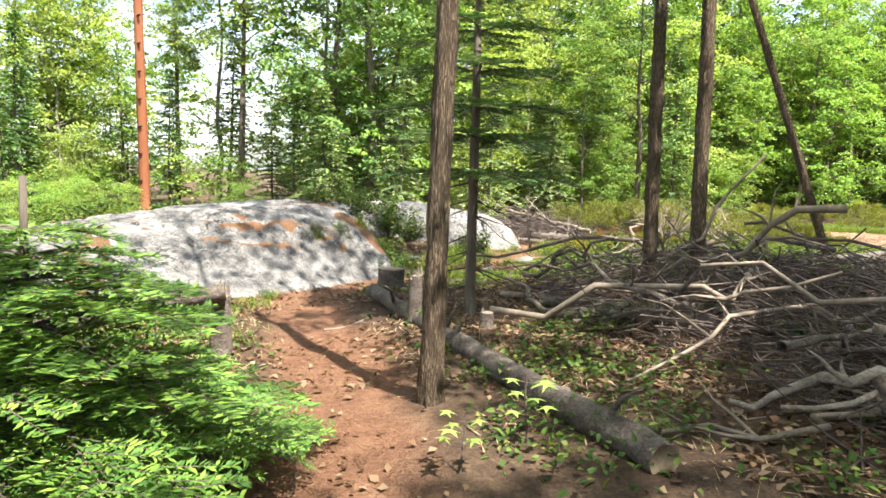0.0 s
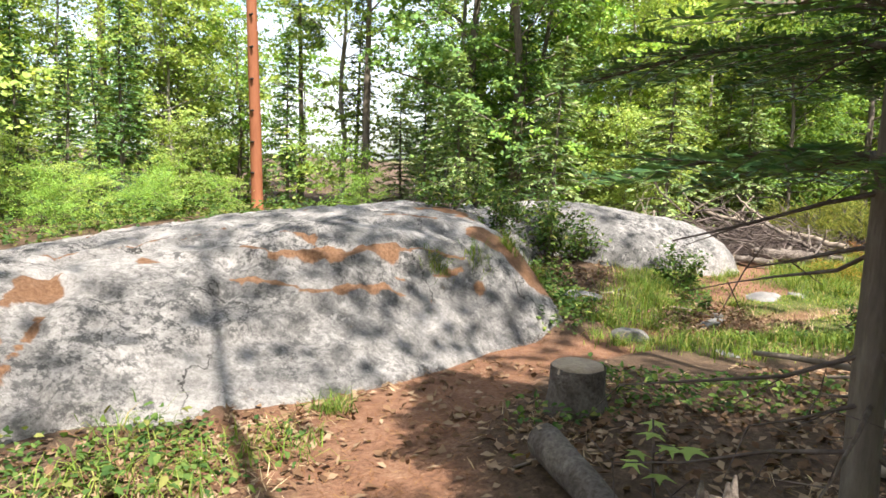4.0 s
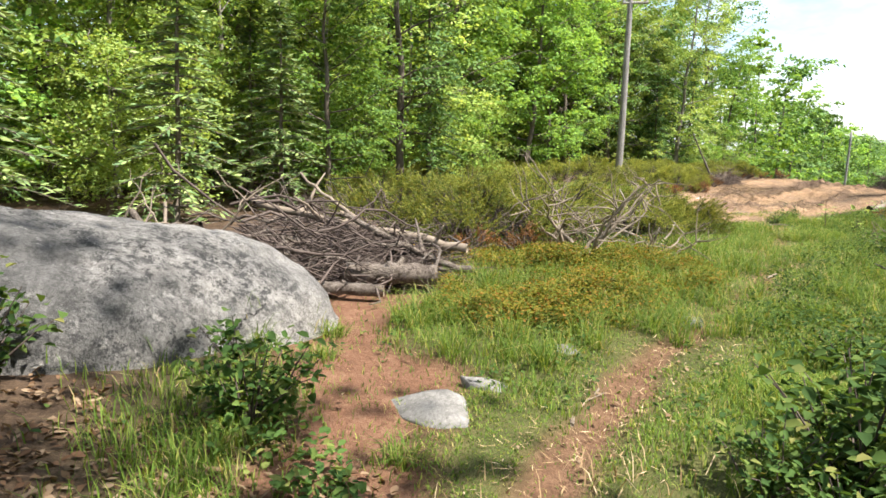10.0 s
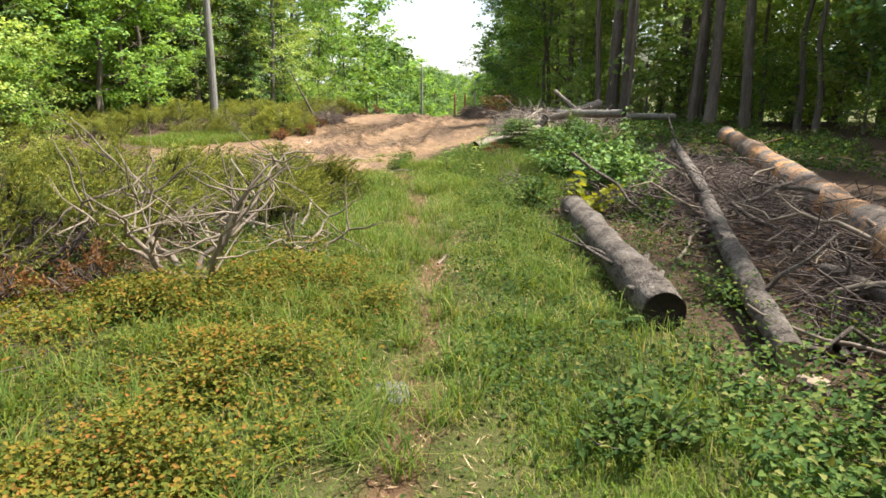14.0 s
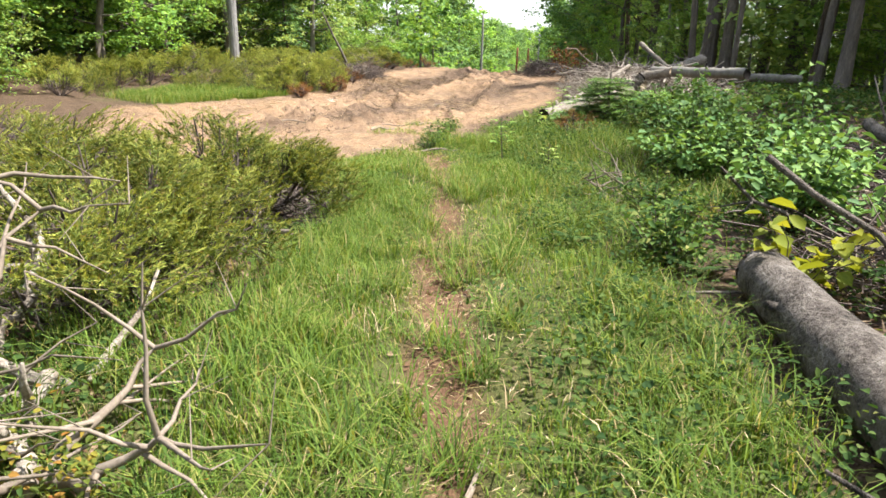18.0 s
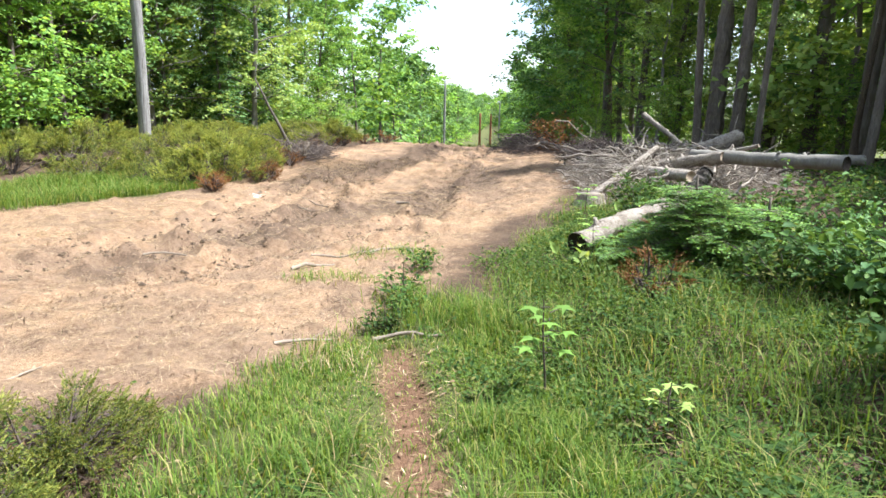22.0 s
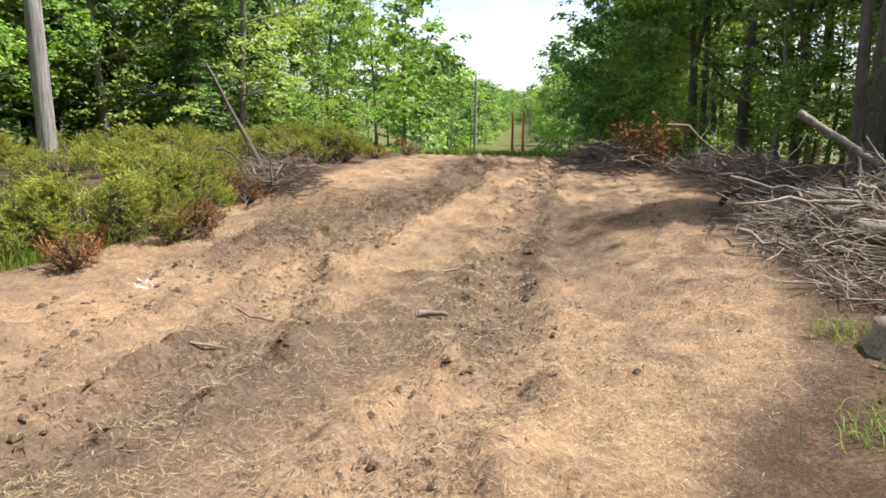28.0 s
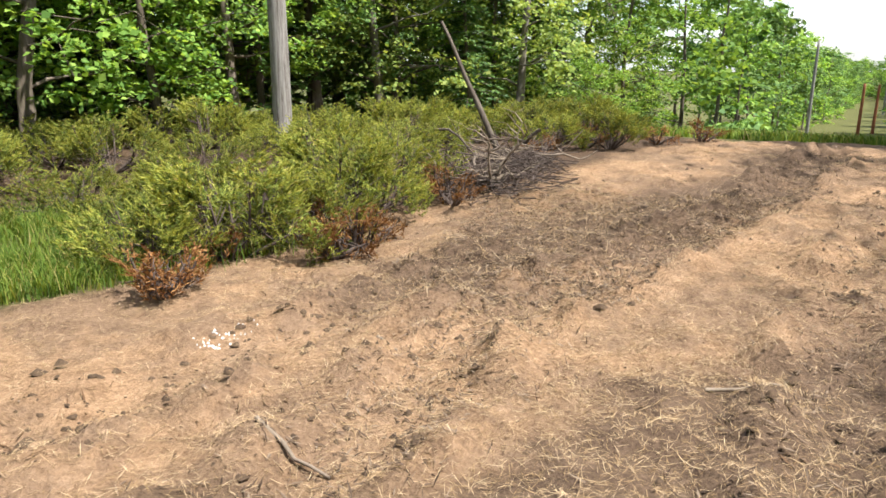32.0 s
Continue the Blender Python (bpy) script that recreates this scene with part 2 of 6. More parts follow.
POLE_GREY = surf("weathered_pole", [(.38, (0.07, 0.055, 0.045)), (.47, (0.20, 0.185, 0.17)), (.56, (0.29, 0.275, 0.26)), (.7, (0.38, 0.37, 0.355))], 34, 110, .85, .9, (1, 1, .035), .01)
POLE_RED = surf("rusty_pole", [(.25, (0.128, 0.044, 0.020)), (.5, (0.216, 0.076, 0.034)), (.78, (0.304, 0.124, 0.060))], 7, 50, .8, .5, (1, 1, .1), .01)
STEEL = surf("galvanised_steel", [(.3, (0.165, 0.172, 0.178)), (.7, (0.297, 0.304, 0.310))], 20, 80, .45, .1)
STONE = surf("granite_stone", [(.3, (0.06, 0.055, 0.05)), (.5, (0.165, 0.155, 0.143)), (.7, (0.30, 0.283, 0.265))], 8, 60, .9, .7, None, .02, .15)
CLOD = surf("soil_clod", [(.3, (0.040, 0.026, 0.017)), (.55, (0.106, 0.069, 0.043)), (.8, (0.198, 0.139, 0.086))], 15, 60, .95, .7, None, .02, .2)
ASH = surf("white_ash", [(.3, (0.405, 0.387, 0.369)), (.6, (0.675, 0.666, 0.657))], 25, 90, .95, .4)

# ---- number fields ----
rng = np.random.default_rng(7)


def vnoise(x, y, seed=0):
    """Smooth value noise in -1..1 on a unit lattice."""
    xi, yi = np.floor(x).astype(np.int64), np.floor(y).astype(np.int64)
    fx, fy = x - xi, y - yi
    fx, fy = fx * fx * (3 - 2 * fx), fy * fy * (3 - 2 * fy)

    def lattice(a, b):
        h = (a * 374761393 + b * 668265263 + seed * 982451653) & 0x7FFFFFFF
        h = ((h ^ (h >> 13)) * 1274126177) & 0x7FFFFFFF
        return ((h ^ (h >> 16)) & 0xFFFF) / 32767.5 - 1
    top = lattice(xi, yi) * (1 - fx) + lattice(xi + 1, yi) * fx
    low = lattice(xi, yi + 1) * (1 - fx) + lattice(xi + 1, yi + 1) * fx
    return top * (1 - fy) + low * fy


def fbm(x, y, scale=1.0, octaves=4, seed=0):
    x, y = np.asarray(x, float) * scale, np.asarray(y, float) * scale
    s, a = 0, 0.55
    for k in range(octaves):
        s = s + a * vnoise(x + 17.3 * k, y - 9.1 * k, seed + k)
        x, y, a = x * 2.03, y * 2.03, a * 0.5
    return s


def smooth(a, b, x):
    t = np.clip((x - a) / (b - a), 0, 1)
    return t * t * (3 - 2 * t)


def inside(poly, x, y):
    """Distance into (positive) or out of (negative) a polygon."""
    x, y = np.asarray(x, float), np.asarray(y, float)
    d, odd = np.full(x.shape, 1e9), np.zeros(x.shape, bool)
    for (ax, ay), (bx, by) in zip(poly, poly[1:] + poly[:1]):
        ex, ey = bx - ax, by - ay
        t = np.clip(((x - ax) * ex + (y - ay) * ey) / (ex * ex + ey * ey), 0, 1)
        d = np.minimum(d, np.hypot(x - ax - t * ex, y - ay - t * ey))
        cut = ((ay > y) != (by > y)) & (x < (bx - ax) * (y - ay) / (by - ay + 1e-12) + ax)
        odd ^= cut
    return np.where(odd, d, -d)


def along(line, x, y):
    """Distance from a polyline."""
    d = np.full(np.shape(x), 1e9)
    for (ax, ay), (bx, by) in zip(line, line[1:]):
        ex, ey = bx - ax, by - ay
        t = np.clip(((x - ax) * ex + (y - ay) * ey) / (ex * ex + ey * ey), 0, 1)
        d = np.minimum(d, np.hypot(x - ax - t * ex, y - ay - t * ey))
    return d


GROUND = np.array([
    (-4, -4, .15), (4, -3, .2), (-.4, 2, .22), (-.04, 3.55, .3), (-3.5, 4, .15), (-.75, 4.4, .2), (-.2, 5.2, .33), (.3, 5.6, .5), (-.45, 6.3, .33), (1.9, 5.7, .5), (1.2, 3.4, .3), (-1.6, 3.4, .25), (1.6, 7.6, .4),
    (3.8, 7, .4), (-.9, 8.7, .12), (-1.4, 6.8, .12), (.4, 9.1, .05), (1.2, 10.6, .1), (1.4, 12.3, .2), (2.5, 12, .12), (4.2, 12.2, -.02), (6, 13.4, -.02), (5, 16, .25), (9, 11.5, .15), (9, 16, -.05),
    (4.6, 19, .0), (13.3, 19.9, -.14), (14.5, 19.4, -.1), (16.7, 20.9, -.25), (17.5, 22.4, -.22), (19, 22, -.21), (17.4, 24.7, -.17),
    (20.9, 24.2, -.05), (22.8, 22.5, .1), (18.4, 18.1, .05), (22, 27, .2), (16, 15, .15), (-5, 9, .1), (-1.5, 11.3, .45), (-3, 13, .4), (4.7, 14.3, .3), (5.4, 13.9, .18), (2.4, 13.3, .24), (4.2, 15.2, .34), (20.8, 18.5, .16), (22.8, 19.8, .24), (22, 17.3, .2)])


def terrain(x, y):
    """Height of the bare ground."""
    x, y = np.asarray(x, float), np.asarray(y, float)
    w = np.full(x.shape, 3e-4)
    s = np.zeros(x.shape)
    for px, py, pz in GROUND:
        k = np.exp(-((x - px) ** 2 + (y - py) ** 2) / 3.2)
        w = w + k
        s = s + k * pz
    u = .895 * x + .446 * y
    fall = np.maximum(u - 36, 0)
    return s / w - .085 * np.minimum(fall, 60) * np.minimum(fall / 8, 1) - .024 * np.clip(fall - 60, 0, 260)


SOIL_AREA = [(9.6, 19.0), (11, 18.0), (12.2, 17.9), (13, 18.1), (14.4, 18.2), (15.3, 18.5), (17.3, 19.2), (18.1, 18.7), (19.2, 19.0), (21.5, 19.9), (24.3, 21.3),
             (27, 22.3), (34, 26), (33, 30), (27.5, 28), (24.2, 27), (20.1, 26), (18.6, 25.7), (17.3, 25.4), (16.2, 25.0), (15.5, 25.2), (12.7, 25.4), (9.0, 20.4)]
SOIL_PATCH = [(2.6, 16.8), (3.8, 16.2), (4.9, 17.5), (6.5, 19.2), (6.0, 20.5), (4.2, 19.8), (2.8, 18.3)]
TRAIL = [(0.2, -3), (0, 1.5), (-.45, 3), (-.72, 4.6), (-1.15, 5.8), (-1.3, 7), (-.75, 8.4), (.1, 9.2), (.7, 9.8)]
TRAIL_GRASS = [(.7, 9.8), (1.6, 10.6), (3.2, 11.6), (4.2, 12.05), (5.5, 12.75), (6.5, 13.3), (7.9, 14.25), (10.7, 16.2), (12.3, 17.4)]
RUTS = [[(13.25, 21.1), (14.17, 21.2), (15.6, 21.75), (16.6, 21.9), (18.7, 23.3), (20.5, 23.65), (22.3, 23.9), (24.2, 24.7), (27, 25.7)], [(12.7, 20.2), (15, 20.15), (17.2, 20.3), (20.6, 22.0), (21.9, 22.45), (23.4, 23.0), (28, 24.7)], [(12.0, 21.4), (14.5, 22.4), (17, 23.6), (19.3, 24.2)]]


def soil_cover(x, y):
    n = .35 * fbm(x, y, 1.1, 4, 3)
    return np.maximum(smooth(-.2, .25, inside(SOIL_AREA, x, y) + n), smooth(-.2, .25, inside(SOIL_PATCH, x, y) + n))


def trail_cover(x, y):
    n = .22 * fbm(x, y, 1.7, 4, 8)
    bay = np.maximum(smooth(.62, .2, along([(-1.9, 6.2), (-1.45, 7.6), (-1.0, 8.7)], x, y) + 1.4 * n), smooth(.6, .2, along([(.7, 10.8), (1.3, 11.6), (1.25, 12.3), (1.8, 13.2)], x, y) + 1.6 * n))
    worn = .75 * smooth(.16, .05, along(TRAIL_GRASS, x, y) + .14 * fbm(x, y, .9, 3, 141) + .3 * n)
    return np.maximum(np.maximum(smooth(.5, .2, along(TRAIL, x, y) + n + .05 * smooth(7.6, 8.8, y)), bay), worn)


def churn_shade_cover(x, y):
    """Dark churned earth in the middle of the clearing; shade there is coloured in."""
    n = .75 * fbm(x, y, .9, 4, 68)
    return soil_cover(x, y) * np.maximum(smooth(1.0, .3, along([(12.4, 20.9), (14.2, 21.0), (15.8, 21.5), (18.5, 21.5), (21.5, 21.6)], x, y) + n), smooth(.9, .3, along([(19.0, 24.3), (21.5, 24.3), (25, 25.2)], x, y) + n))


def grass_cover(x, y):
    """How grassy the ground is."""
    n = .9 * fbm(x, y, .6, 4, 21)
    wide = 1.35 + 1.1 * smooth(7.5, 4.5, x)
    open_land = smooth(wide, wide * .5, along(TRAIL_GRASS, x, y) + n * .5)
    west = smooth(.0, 1.0, y - 8.3 + .4 * n) * smooth(-.5, .6, x + .5 * n)
    meadow = smooth(2.6, 1.0, along([(15.6, 26.6), (17.2, 27.0)], x, y) + n)
    far = smooth(36, 41, .895 * x + .446 * y)
    return np.clip(np.maximum(np.maximum(open_land * west, meadow), far), 0, 1) * (1 - soil_cover(x, y)) * (1 - .9 * trail_cover(x, y))


ROCK_FOOT = [(-2.81, 5.48), (-2.68, 6.13), (-2.3, 6.7), (-1.68, 7.32), (-1.45, 7.9), (-1.2, 8.45), (-.82, 8.95), (-.62, 9.4), (-.8, 10.1), (-1.15, 10.7), (-1.0, 11.6), (-1.6, 13.4),
             (-3.5, 14.4), (-6.2, 13.6), (-8.6, 10.5), (-8.2, 6.6), (-5.8, 4.2), (-3.9, 4.3), (-3.1, 4.9)]
LEDGES = [([(-2.82, 7.97), (-2.59, 7.94), (-2.48, 8.15), (-2.24, 8.27), (-2.03, 8.46), (-1.85, 8.64)], .05, .068), ([(-1.85, 8.64), (-1.66, 8.85), (-1.45, 9.04)], .07, .031),
          ([(-2.75, 7.72), (-2.59, 7.76), (-2.38, 7.81), (-2.3, 7.76), (-2.19, 7.89), (-2.14, 8.0), (-1.96, 8.21), (-1.74, 8.4)], .06, .065), ([(-2.63, 7.19), (-2.56, 7.36), (-2.43, 7.49), (-2.3, 7.63)], .05, .028),
          ([(-1.86, 8.44), (-1.63, 8.7), (-1.45, 8.96)], .03, .037), ([(-2.7, 8.18), (-2.61, 8.27), (-2.47, 8.31)], .02, .056), ([(-2.21, 9.23), (-2.05, 9.35), (-1.79, 9.41)], .03, .081),
          ([(-3.02, 6.08), (-2.97, 6.24), (-2.88, 6.37)], .12, .031), ([(-3.56, 6.33), (-3.51, 6.69), (-3.57, 7.07)], .06, .081), ([(-3.12, 6.08), (-3.2, 6.4), (-3.36, 6.76)], .06, .062),
          ([(-3.9, 7.4), (-3.5, 7.9), (-3.2, 8.4)], .03, .043), ([(-2.9, 9.2), (-2.5, 9.6), (-2.3, 10.0)], .02, .037), ([(-4.6, 8.6), (-4.2, 9.4)], .04, .062)]
LITTER_SPOTS = [(-1.85, 10.4, .3), (-1.6, 10.1, .22), (-1.35, 9.35, .2), (-2.1, 10.3, .15), (-3.36, 6.35, .16), (-3.5, 6.9, .14), (-3.15, 5.85, .14), (-1.3, 8.9, .12), (-1.0, 9.5, .3), (-1.1, 10.1, .35), (-3.3, 7.6, .1), (-2.4, 12.2, .5), (-1.6, 12.6, .4)]


def rock_height(x, y):
    """Top of the two granite domes, and how much needle litter lies on them."""
    d = inside(ROCK_FOOT, x, y) + .1 * fbm(x, y, 1.1, 3, 31)
    steep = .5 + .62 * smooth(8.9, 7.2, y)
    up = np.maximum(d, 0) / steep
    rise = np.where(d > 0, .95 * (1 - np.exp(-up ** 1.2)), d * 1.2)
    base = terrain(x, y)
    cap = 1.06 + .03 * fbm(x, y, .5, 3, 37) - .12 * np.maximum(-2.6 - x, 0) - .03 * np.maximum(-3.4 - x, 0) ** 2 - .07 * np.maximum(y - 10, 0) - .02 * np.maximum(9.5 - y, 0) - base      # the whaleback's crown
    k = np.clip(.5 + .5 * (cap - rise) / .25, 0, 1)
    h1 = cap * (1 - k) + rise * k - .25 * k * (1 - k)
    litter = np.zeros(np.shape(x))
    for line, drop, wide in LEDGES:                                           # broken edges, with needles caught under them
        wob = .05 * fbm(x, y, 2.6, 4, 44) + .02 * fbm(x, y, 11, 2, 46)
        e = along(line, x, y) + wob
        below = along([(px + .12, py - .16) for px, py in line], x, y) + wob
        h1 = h1 - drop * smooth(.28, .05, below) * smooth(-.02, .05, e - below)
        litter = np.maximum(litter, smooth(wide, wide * .5, along([(px + .03, py - .04) for px, py in line], x, y) + 1.2 * wob + .03))
        h1 = h1 - .03 * smooth(.03, .0, np.abs(e))
    for px, py, r in LITTER_SPOTS:
        litter = np.maximum(litter, smooth(r, r * .55, np.hypot(x - px, y - py) + .55 * r * fbm(x, y, 2.0, 4, 52)))
    ex, ey = (x + .4) / 1.9, (y - 13.25 - .06 * x) / 1.15
    r = .001 + np.abs(np.sqrt(ex * ex + ey * ey) + .07 * fbm(x, y, 1.5, 3, 61))
    h2 = np.where(r < 1, .62 * np.sqrt(np.maximum(1 - r ** 2.4, 0)), (1 - r) * 1.5)
    litter = litter * (h1 > h2)
    h = np.maximum(h1, h2)
    rough = .045 * fbm(x, y, 1.6, 5, 71) + .022 * fbm(x, y, 7, 3, 75) - .03 * smooth(.06, .0, np.abs(fbm(x, y, .75, 3, 77))) - .025 * smooth(.05, .0, np.abs(fbm(x, y, 1.7, 3, 79)))
    step = fbm(x + .25 * fbm(x, y, 3, 2, 93), y, 1.05, 3, 90) * 3.2                # broken ledges
    part_ = step - np.floor(step)
    rough = rough + .035 * (np.floor(step) + smooth(.86, .98, part_) - step) * smooth(-.2, .3, fbm(x, y, .7, 2, 97))
    return base + h + rough * smooth(-.1, .1, h), h, litter


def stand_height(x, y):
    rz, rh, _ = rock_height(x, y)
    t = terrain(x, y)
    return np.where(rh > 0, np.maximum(rz, t), t)


GRID_X, GRID_Y = np.arange(-26, 36, .1), np.arange(-16, 46, .1)
GRID_XX, GRID_YY = np.meshgrid(GRID_X, GRID_Y)
GRID_R, GRID_H, _ = rock_height(GRID_XX, GRID_YY)
GRID_T = terrain(GRID_XX, GRID_YY)
GRID_Z = np.where(GRID_H > 0, np.maximum(GRID_R, GRID_T), GRID_T)


def rock_cover(x, y):
    """Height of the rock over the ground, from the grid; below zero off the rock."""
    i = np.clip(((np.asarray(x, float) - GRID_X[0]) / .1 + .5).astype(int), 0, len(GRID_X) - 1)
    j = np.clip(((np.asarray(y, float) - GRID_Y[0]) / .1 + .5).astype(int), 0, len(GRID_Y) - 1)
    return GRID_H[j, i]


GRID_SOIL, GRID_GRASS = soil_cover(GRID_XX, GRID_YY), grass_cover(GRID_XX, GRID_YY)


def at_grid(field, x, y):
    """A field of the grid, read off smoothly enough for scattering."""
    x, y = x + rng.random(np.shape(x)) * .1 - .05, y + rng.random(np.shape(y)) * .1 - .05
    i = np.clip(((x - GRID_X[0]) / .1 + .5).astype(int), 0, len(GRID_X) - 1)
    j = np.clip(((y - GRID_Y[0]) / .1 + .5).astype(int), 0, len(GRID_Y) - 1)
    return field[j, i]


def ground_z(x, y):
    """What a thing stands on at this place."""
    x, y = np.asarray(x, float), np.asarray(y, float)
    i, j = (x - GRID_X[0]) / .1, (y - GRID_Y[0]) / .1
    if np.any((i < 0) | (j < 0) | (i > len(GRID_X) - 2) | (j > len(GRID_Y) - 2)):
        return stand_height(x, y)
    i0, j0 = i.astype(int), j.astype(int)
    f, g = i - i0, j - j0
    z = GRID_Z
    return (z[j0, i0] * (1 - f) + z[j0, i0 + 1] * f) * (1 - g) + (z[j0 + 1, i0] * (1 - f) + z[j0 + 1, i0 + 1] * f) * g


# ---- mesh tools ----
class Shape:
    """Gathers vertices and faces in arrays and makes one mesh of them."""

    def __init__(self):
        self.v, self.f, self.m, self.count = [], [], [], 0

    def add(self, verts, faces, mat=0):
        verts, faces = np.asarray(verts, np.float32).reshape(-1, 3), np.asarray(faces, np.int32)
        self.v.append(verts)
        self.f.append(faces + self.count)
        self.m.append(np.full(len(faces), mat, np.int32))
        self.count += len(verts)
        return self

    def mesh(self, name, mats, flat=False):
        me = bpy.data.meshes.new(name)
        v = np.concatenate(self.v)
        loops = np.concatenate([f.ravel() for f in self.f])
        sizes = np.concatenate([np.full(len(f), f.shape[1], np.int32) for f in self.f])
        me.vertices.add(len(v))
        me.vertices.foreach_set("co", v.ravel())
        me.loops.add(len(loops))
        me.loops.foreach_set("vertex_index", loops.astype(np.int32))
        me.polygons.add(len(sizes))
        me.polygons.foreach_set("loop_start", np.concatenate([[0], np.cumsum(sizes)[:-1]]).astype(np.int32))
        me.polygons.foreach_set("loop_total", sizes)
        for m in (mats if isinstance(mats, (list, tuple)) else [mats]):
            me.materials.append(m)
        me.polygons.foreach_set("material_index", np.concatenate(self.m))
        me.polygons.foreach_set("use_smooth", np.full(len(sizes), not flat, bool))
        me.update(calc_edges=True)
        return me

    def tube(self, pts, radii, sides=7, mat=0, cap=True, lump=0.0):
        """A round limb along points, tapering by radii."""
        p, r = np.asarray(pts, float), np.broadcast_to(np.asarray(radii, float), (len(pts),))
        t = np.gradient(p, axis=0)
        t /= np.linalg.norm(t, axis=1)[:, None] + 1e-9
        ref = np.array([0, 0, 1.0]) if abs(t[:, 2]).mean() < .8 else np.array([1.0, 0, 0])
        a = np.cross(t, ref)
        a /= np.linalg.norm(a, axis=1)[:, None] + 1e-9
        b = np.cross(t, a)
        th = np.linspace(0, 2 * np.pi, sides, endpoint=False)
        rr = r[:, None] * (1 + lump * (rng.random((len(p), sides)) - .5))
        ring = p[:, None] + rr[..., None] * (a[:, None] * np.cos(th)[None, :, None] + b[:, None] * np.sin(th)[None, :, None])
        n = len(p)
        i, j = np.meshgrid(np.arange(n - 1), np.arange(sides), indexing="ij")
        k = (j + 1) % sides
        q = np.stack([i * sides + j, i * sides + k, (i + 1) * sides + k, (i + 1) * sides + j], -1).reshape(-1, 4)
        base = self.count
        self.add(ring.reshape(-1, 3), q, mat)
        if cap:
            for row, c in ((0, p[0]), (n - 1, p[-1])):
                ids = row * sides + np.arange(sides)
                start = self.count
                self.add([c], np.zeros((0, 3), np.int32), mat)
                tri = np.stack([ids + base - start, np.roll(ids, -1) + base - start, np.zeros(sides, np.int64)], -1)
                self.f.append((tri + start).astype(np.int32))
                self.m.append(np.full(sides, mat, np.int32))
        return self

    def leaves(self, at, way, up, length, width, fold=0.25, mat=0):
        """Oval leaves folded along the midrib: two halves each."""
        n = len(at)
        way = way / (np.linalg.norm(way, axis=1)[:, None] + 1e-9)
        side = np.cross(way, up)
        side /= np.linalg.norm(side, axis=1)[:, None] + 1e-9
        nor = np.cross(side, way)
        length, width = np.broadcast_to(length, (n,))[:, None], np.broadcast_to(width, (n,))[:, None]
        lift, sag = nor * width * fold, nor * length * -.12
        a, b, tip = at + way * length * .28 + lift, at + way * length * .68 + lift + sag * .5, at + way * length + sag
        v = np.stack([at, a - side * width * .46, b - side * width * .36, tip, b + side * width * .36, a + side * width * .46], 1)
        i = np.arange(n)[:, None] * 6
        base = self.count
        self.add(v.reshape(-1, 3), i + np.array([0, 3, 2, 1]), mat)
        self.f.append((i + np.array([0, 5, 4, 3]) + base).astype(np.int32))
        self.m.append(np.full(n, mat, np.int32))
        return self

    def kites(self, at, way, up, length, width, fold=0.25, mat=0):
        """Leaves or needle sprays: folded kites from a foot point, along way, facing up."""
        n = len(at)
        way = way / (np.linalg.norm(way, axis=1)[:, None] + 1e-9)
        side = np.cross(way, up)
        side /= np.linalg.norm(side, axis=1)[:, None] + 1e-9
        nor = np.cross(side, way)
        length, width = np.broadcast_to(length, (n,))[:, None], np.broadcast_to(width, (n,))[:, None]
        mid = at + way * length * .45
        lift = nor * width * fold
        v = np.stack([at, mid + side * width * .5 + lift, at + way * length, mid - side * width * .5 + lift], 1)
        return self.add(v.reshape(-1, 3), np.arange(4 * n).reshape(n, 4), mat)


def unit(n, flat=1.0):
    d = rng.normal(size=(n, 3)) * (1, 1, flat)
    return d / (np.linalg.norm(d, axis=1)[:, None] + 1e-9)


def part(name, shape, mats, parent=None, label="", flat=False):
    """Links a shape as one mesh object under a thing or a part."""
    ob = new(name, shape.mesh(name, mats, flat) if isinstance(shape, Shape) else shape)
    if parent:
        ob.parent = parent
    return tagged(ob, label) if label else ob


def thing(name, x, y, z, label, category, group="", kind="", turn=0.0):
    ob = new(name)
    ob.empty_display_size = .1
    ob.matrix_basis = pose(x, y, z, 0, 0, turn)
    return tagged(ob, label, category, group, kind)


def wander(a, b, n, amount):
    """Points from a to b that stray a little."""
    a, b = np.asarray(a, float), np.asarray(b, float)
    t = np.linspace(0, 1, n)[:, None]
    off = np.cumsum(rng.normal(size=(n, 3)), axis=0) * amount * np.linalg.norm(b - a) / n ** .5
    off = off - off[0] - t * (off[-1] - off[0]) * .7
    return a + (b - a) * t + off

# ---- ground ----


def axis_lines(lo, hi, step, reach):
    near = np.arange(lo, hi, step)
    grow = np.cumsum(step * 1.22 ** np.arange(1, 60))
    grow = grow[grow < reach]
    return np.concatenate([(lo - grow)[::-1], near, near[-1] + grow])


def relief(x, y):
    """Clods, ruts and hollows of the ground."""
    soil = soil_cover(x, y)
    z = .02 * fbm(x, y, 2.5, 4, 81)
    rut = np.zeros(np.shape(x))
    for line in RUTS:
        d = along(line, x, y) + .12 * fbm(x, y, 1.3, 3, 85)
        rut = rut - .05 * smooth(.26, .05, d) + .11 * smooth(.2, .05, np.abs(d - .36)) * np.maximum(.35 + 1.5 * fbm(x, y, 4.5, 3, 87), 0)
    return z + soil * (rut + .05 * np.maximum(fbm(x, y, 2.6, 4, 91), -.12) + .1 * np.maximum(fbm(x, y, 5.5, 3, 95) - .05, 0)) - .05 * trail_cover(x, y)


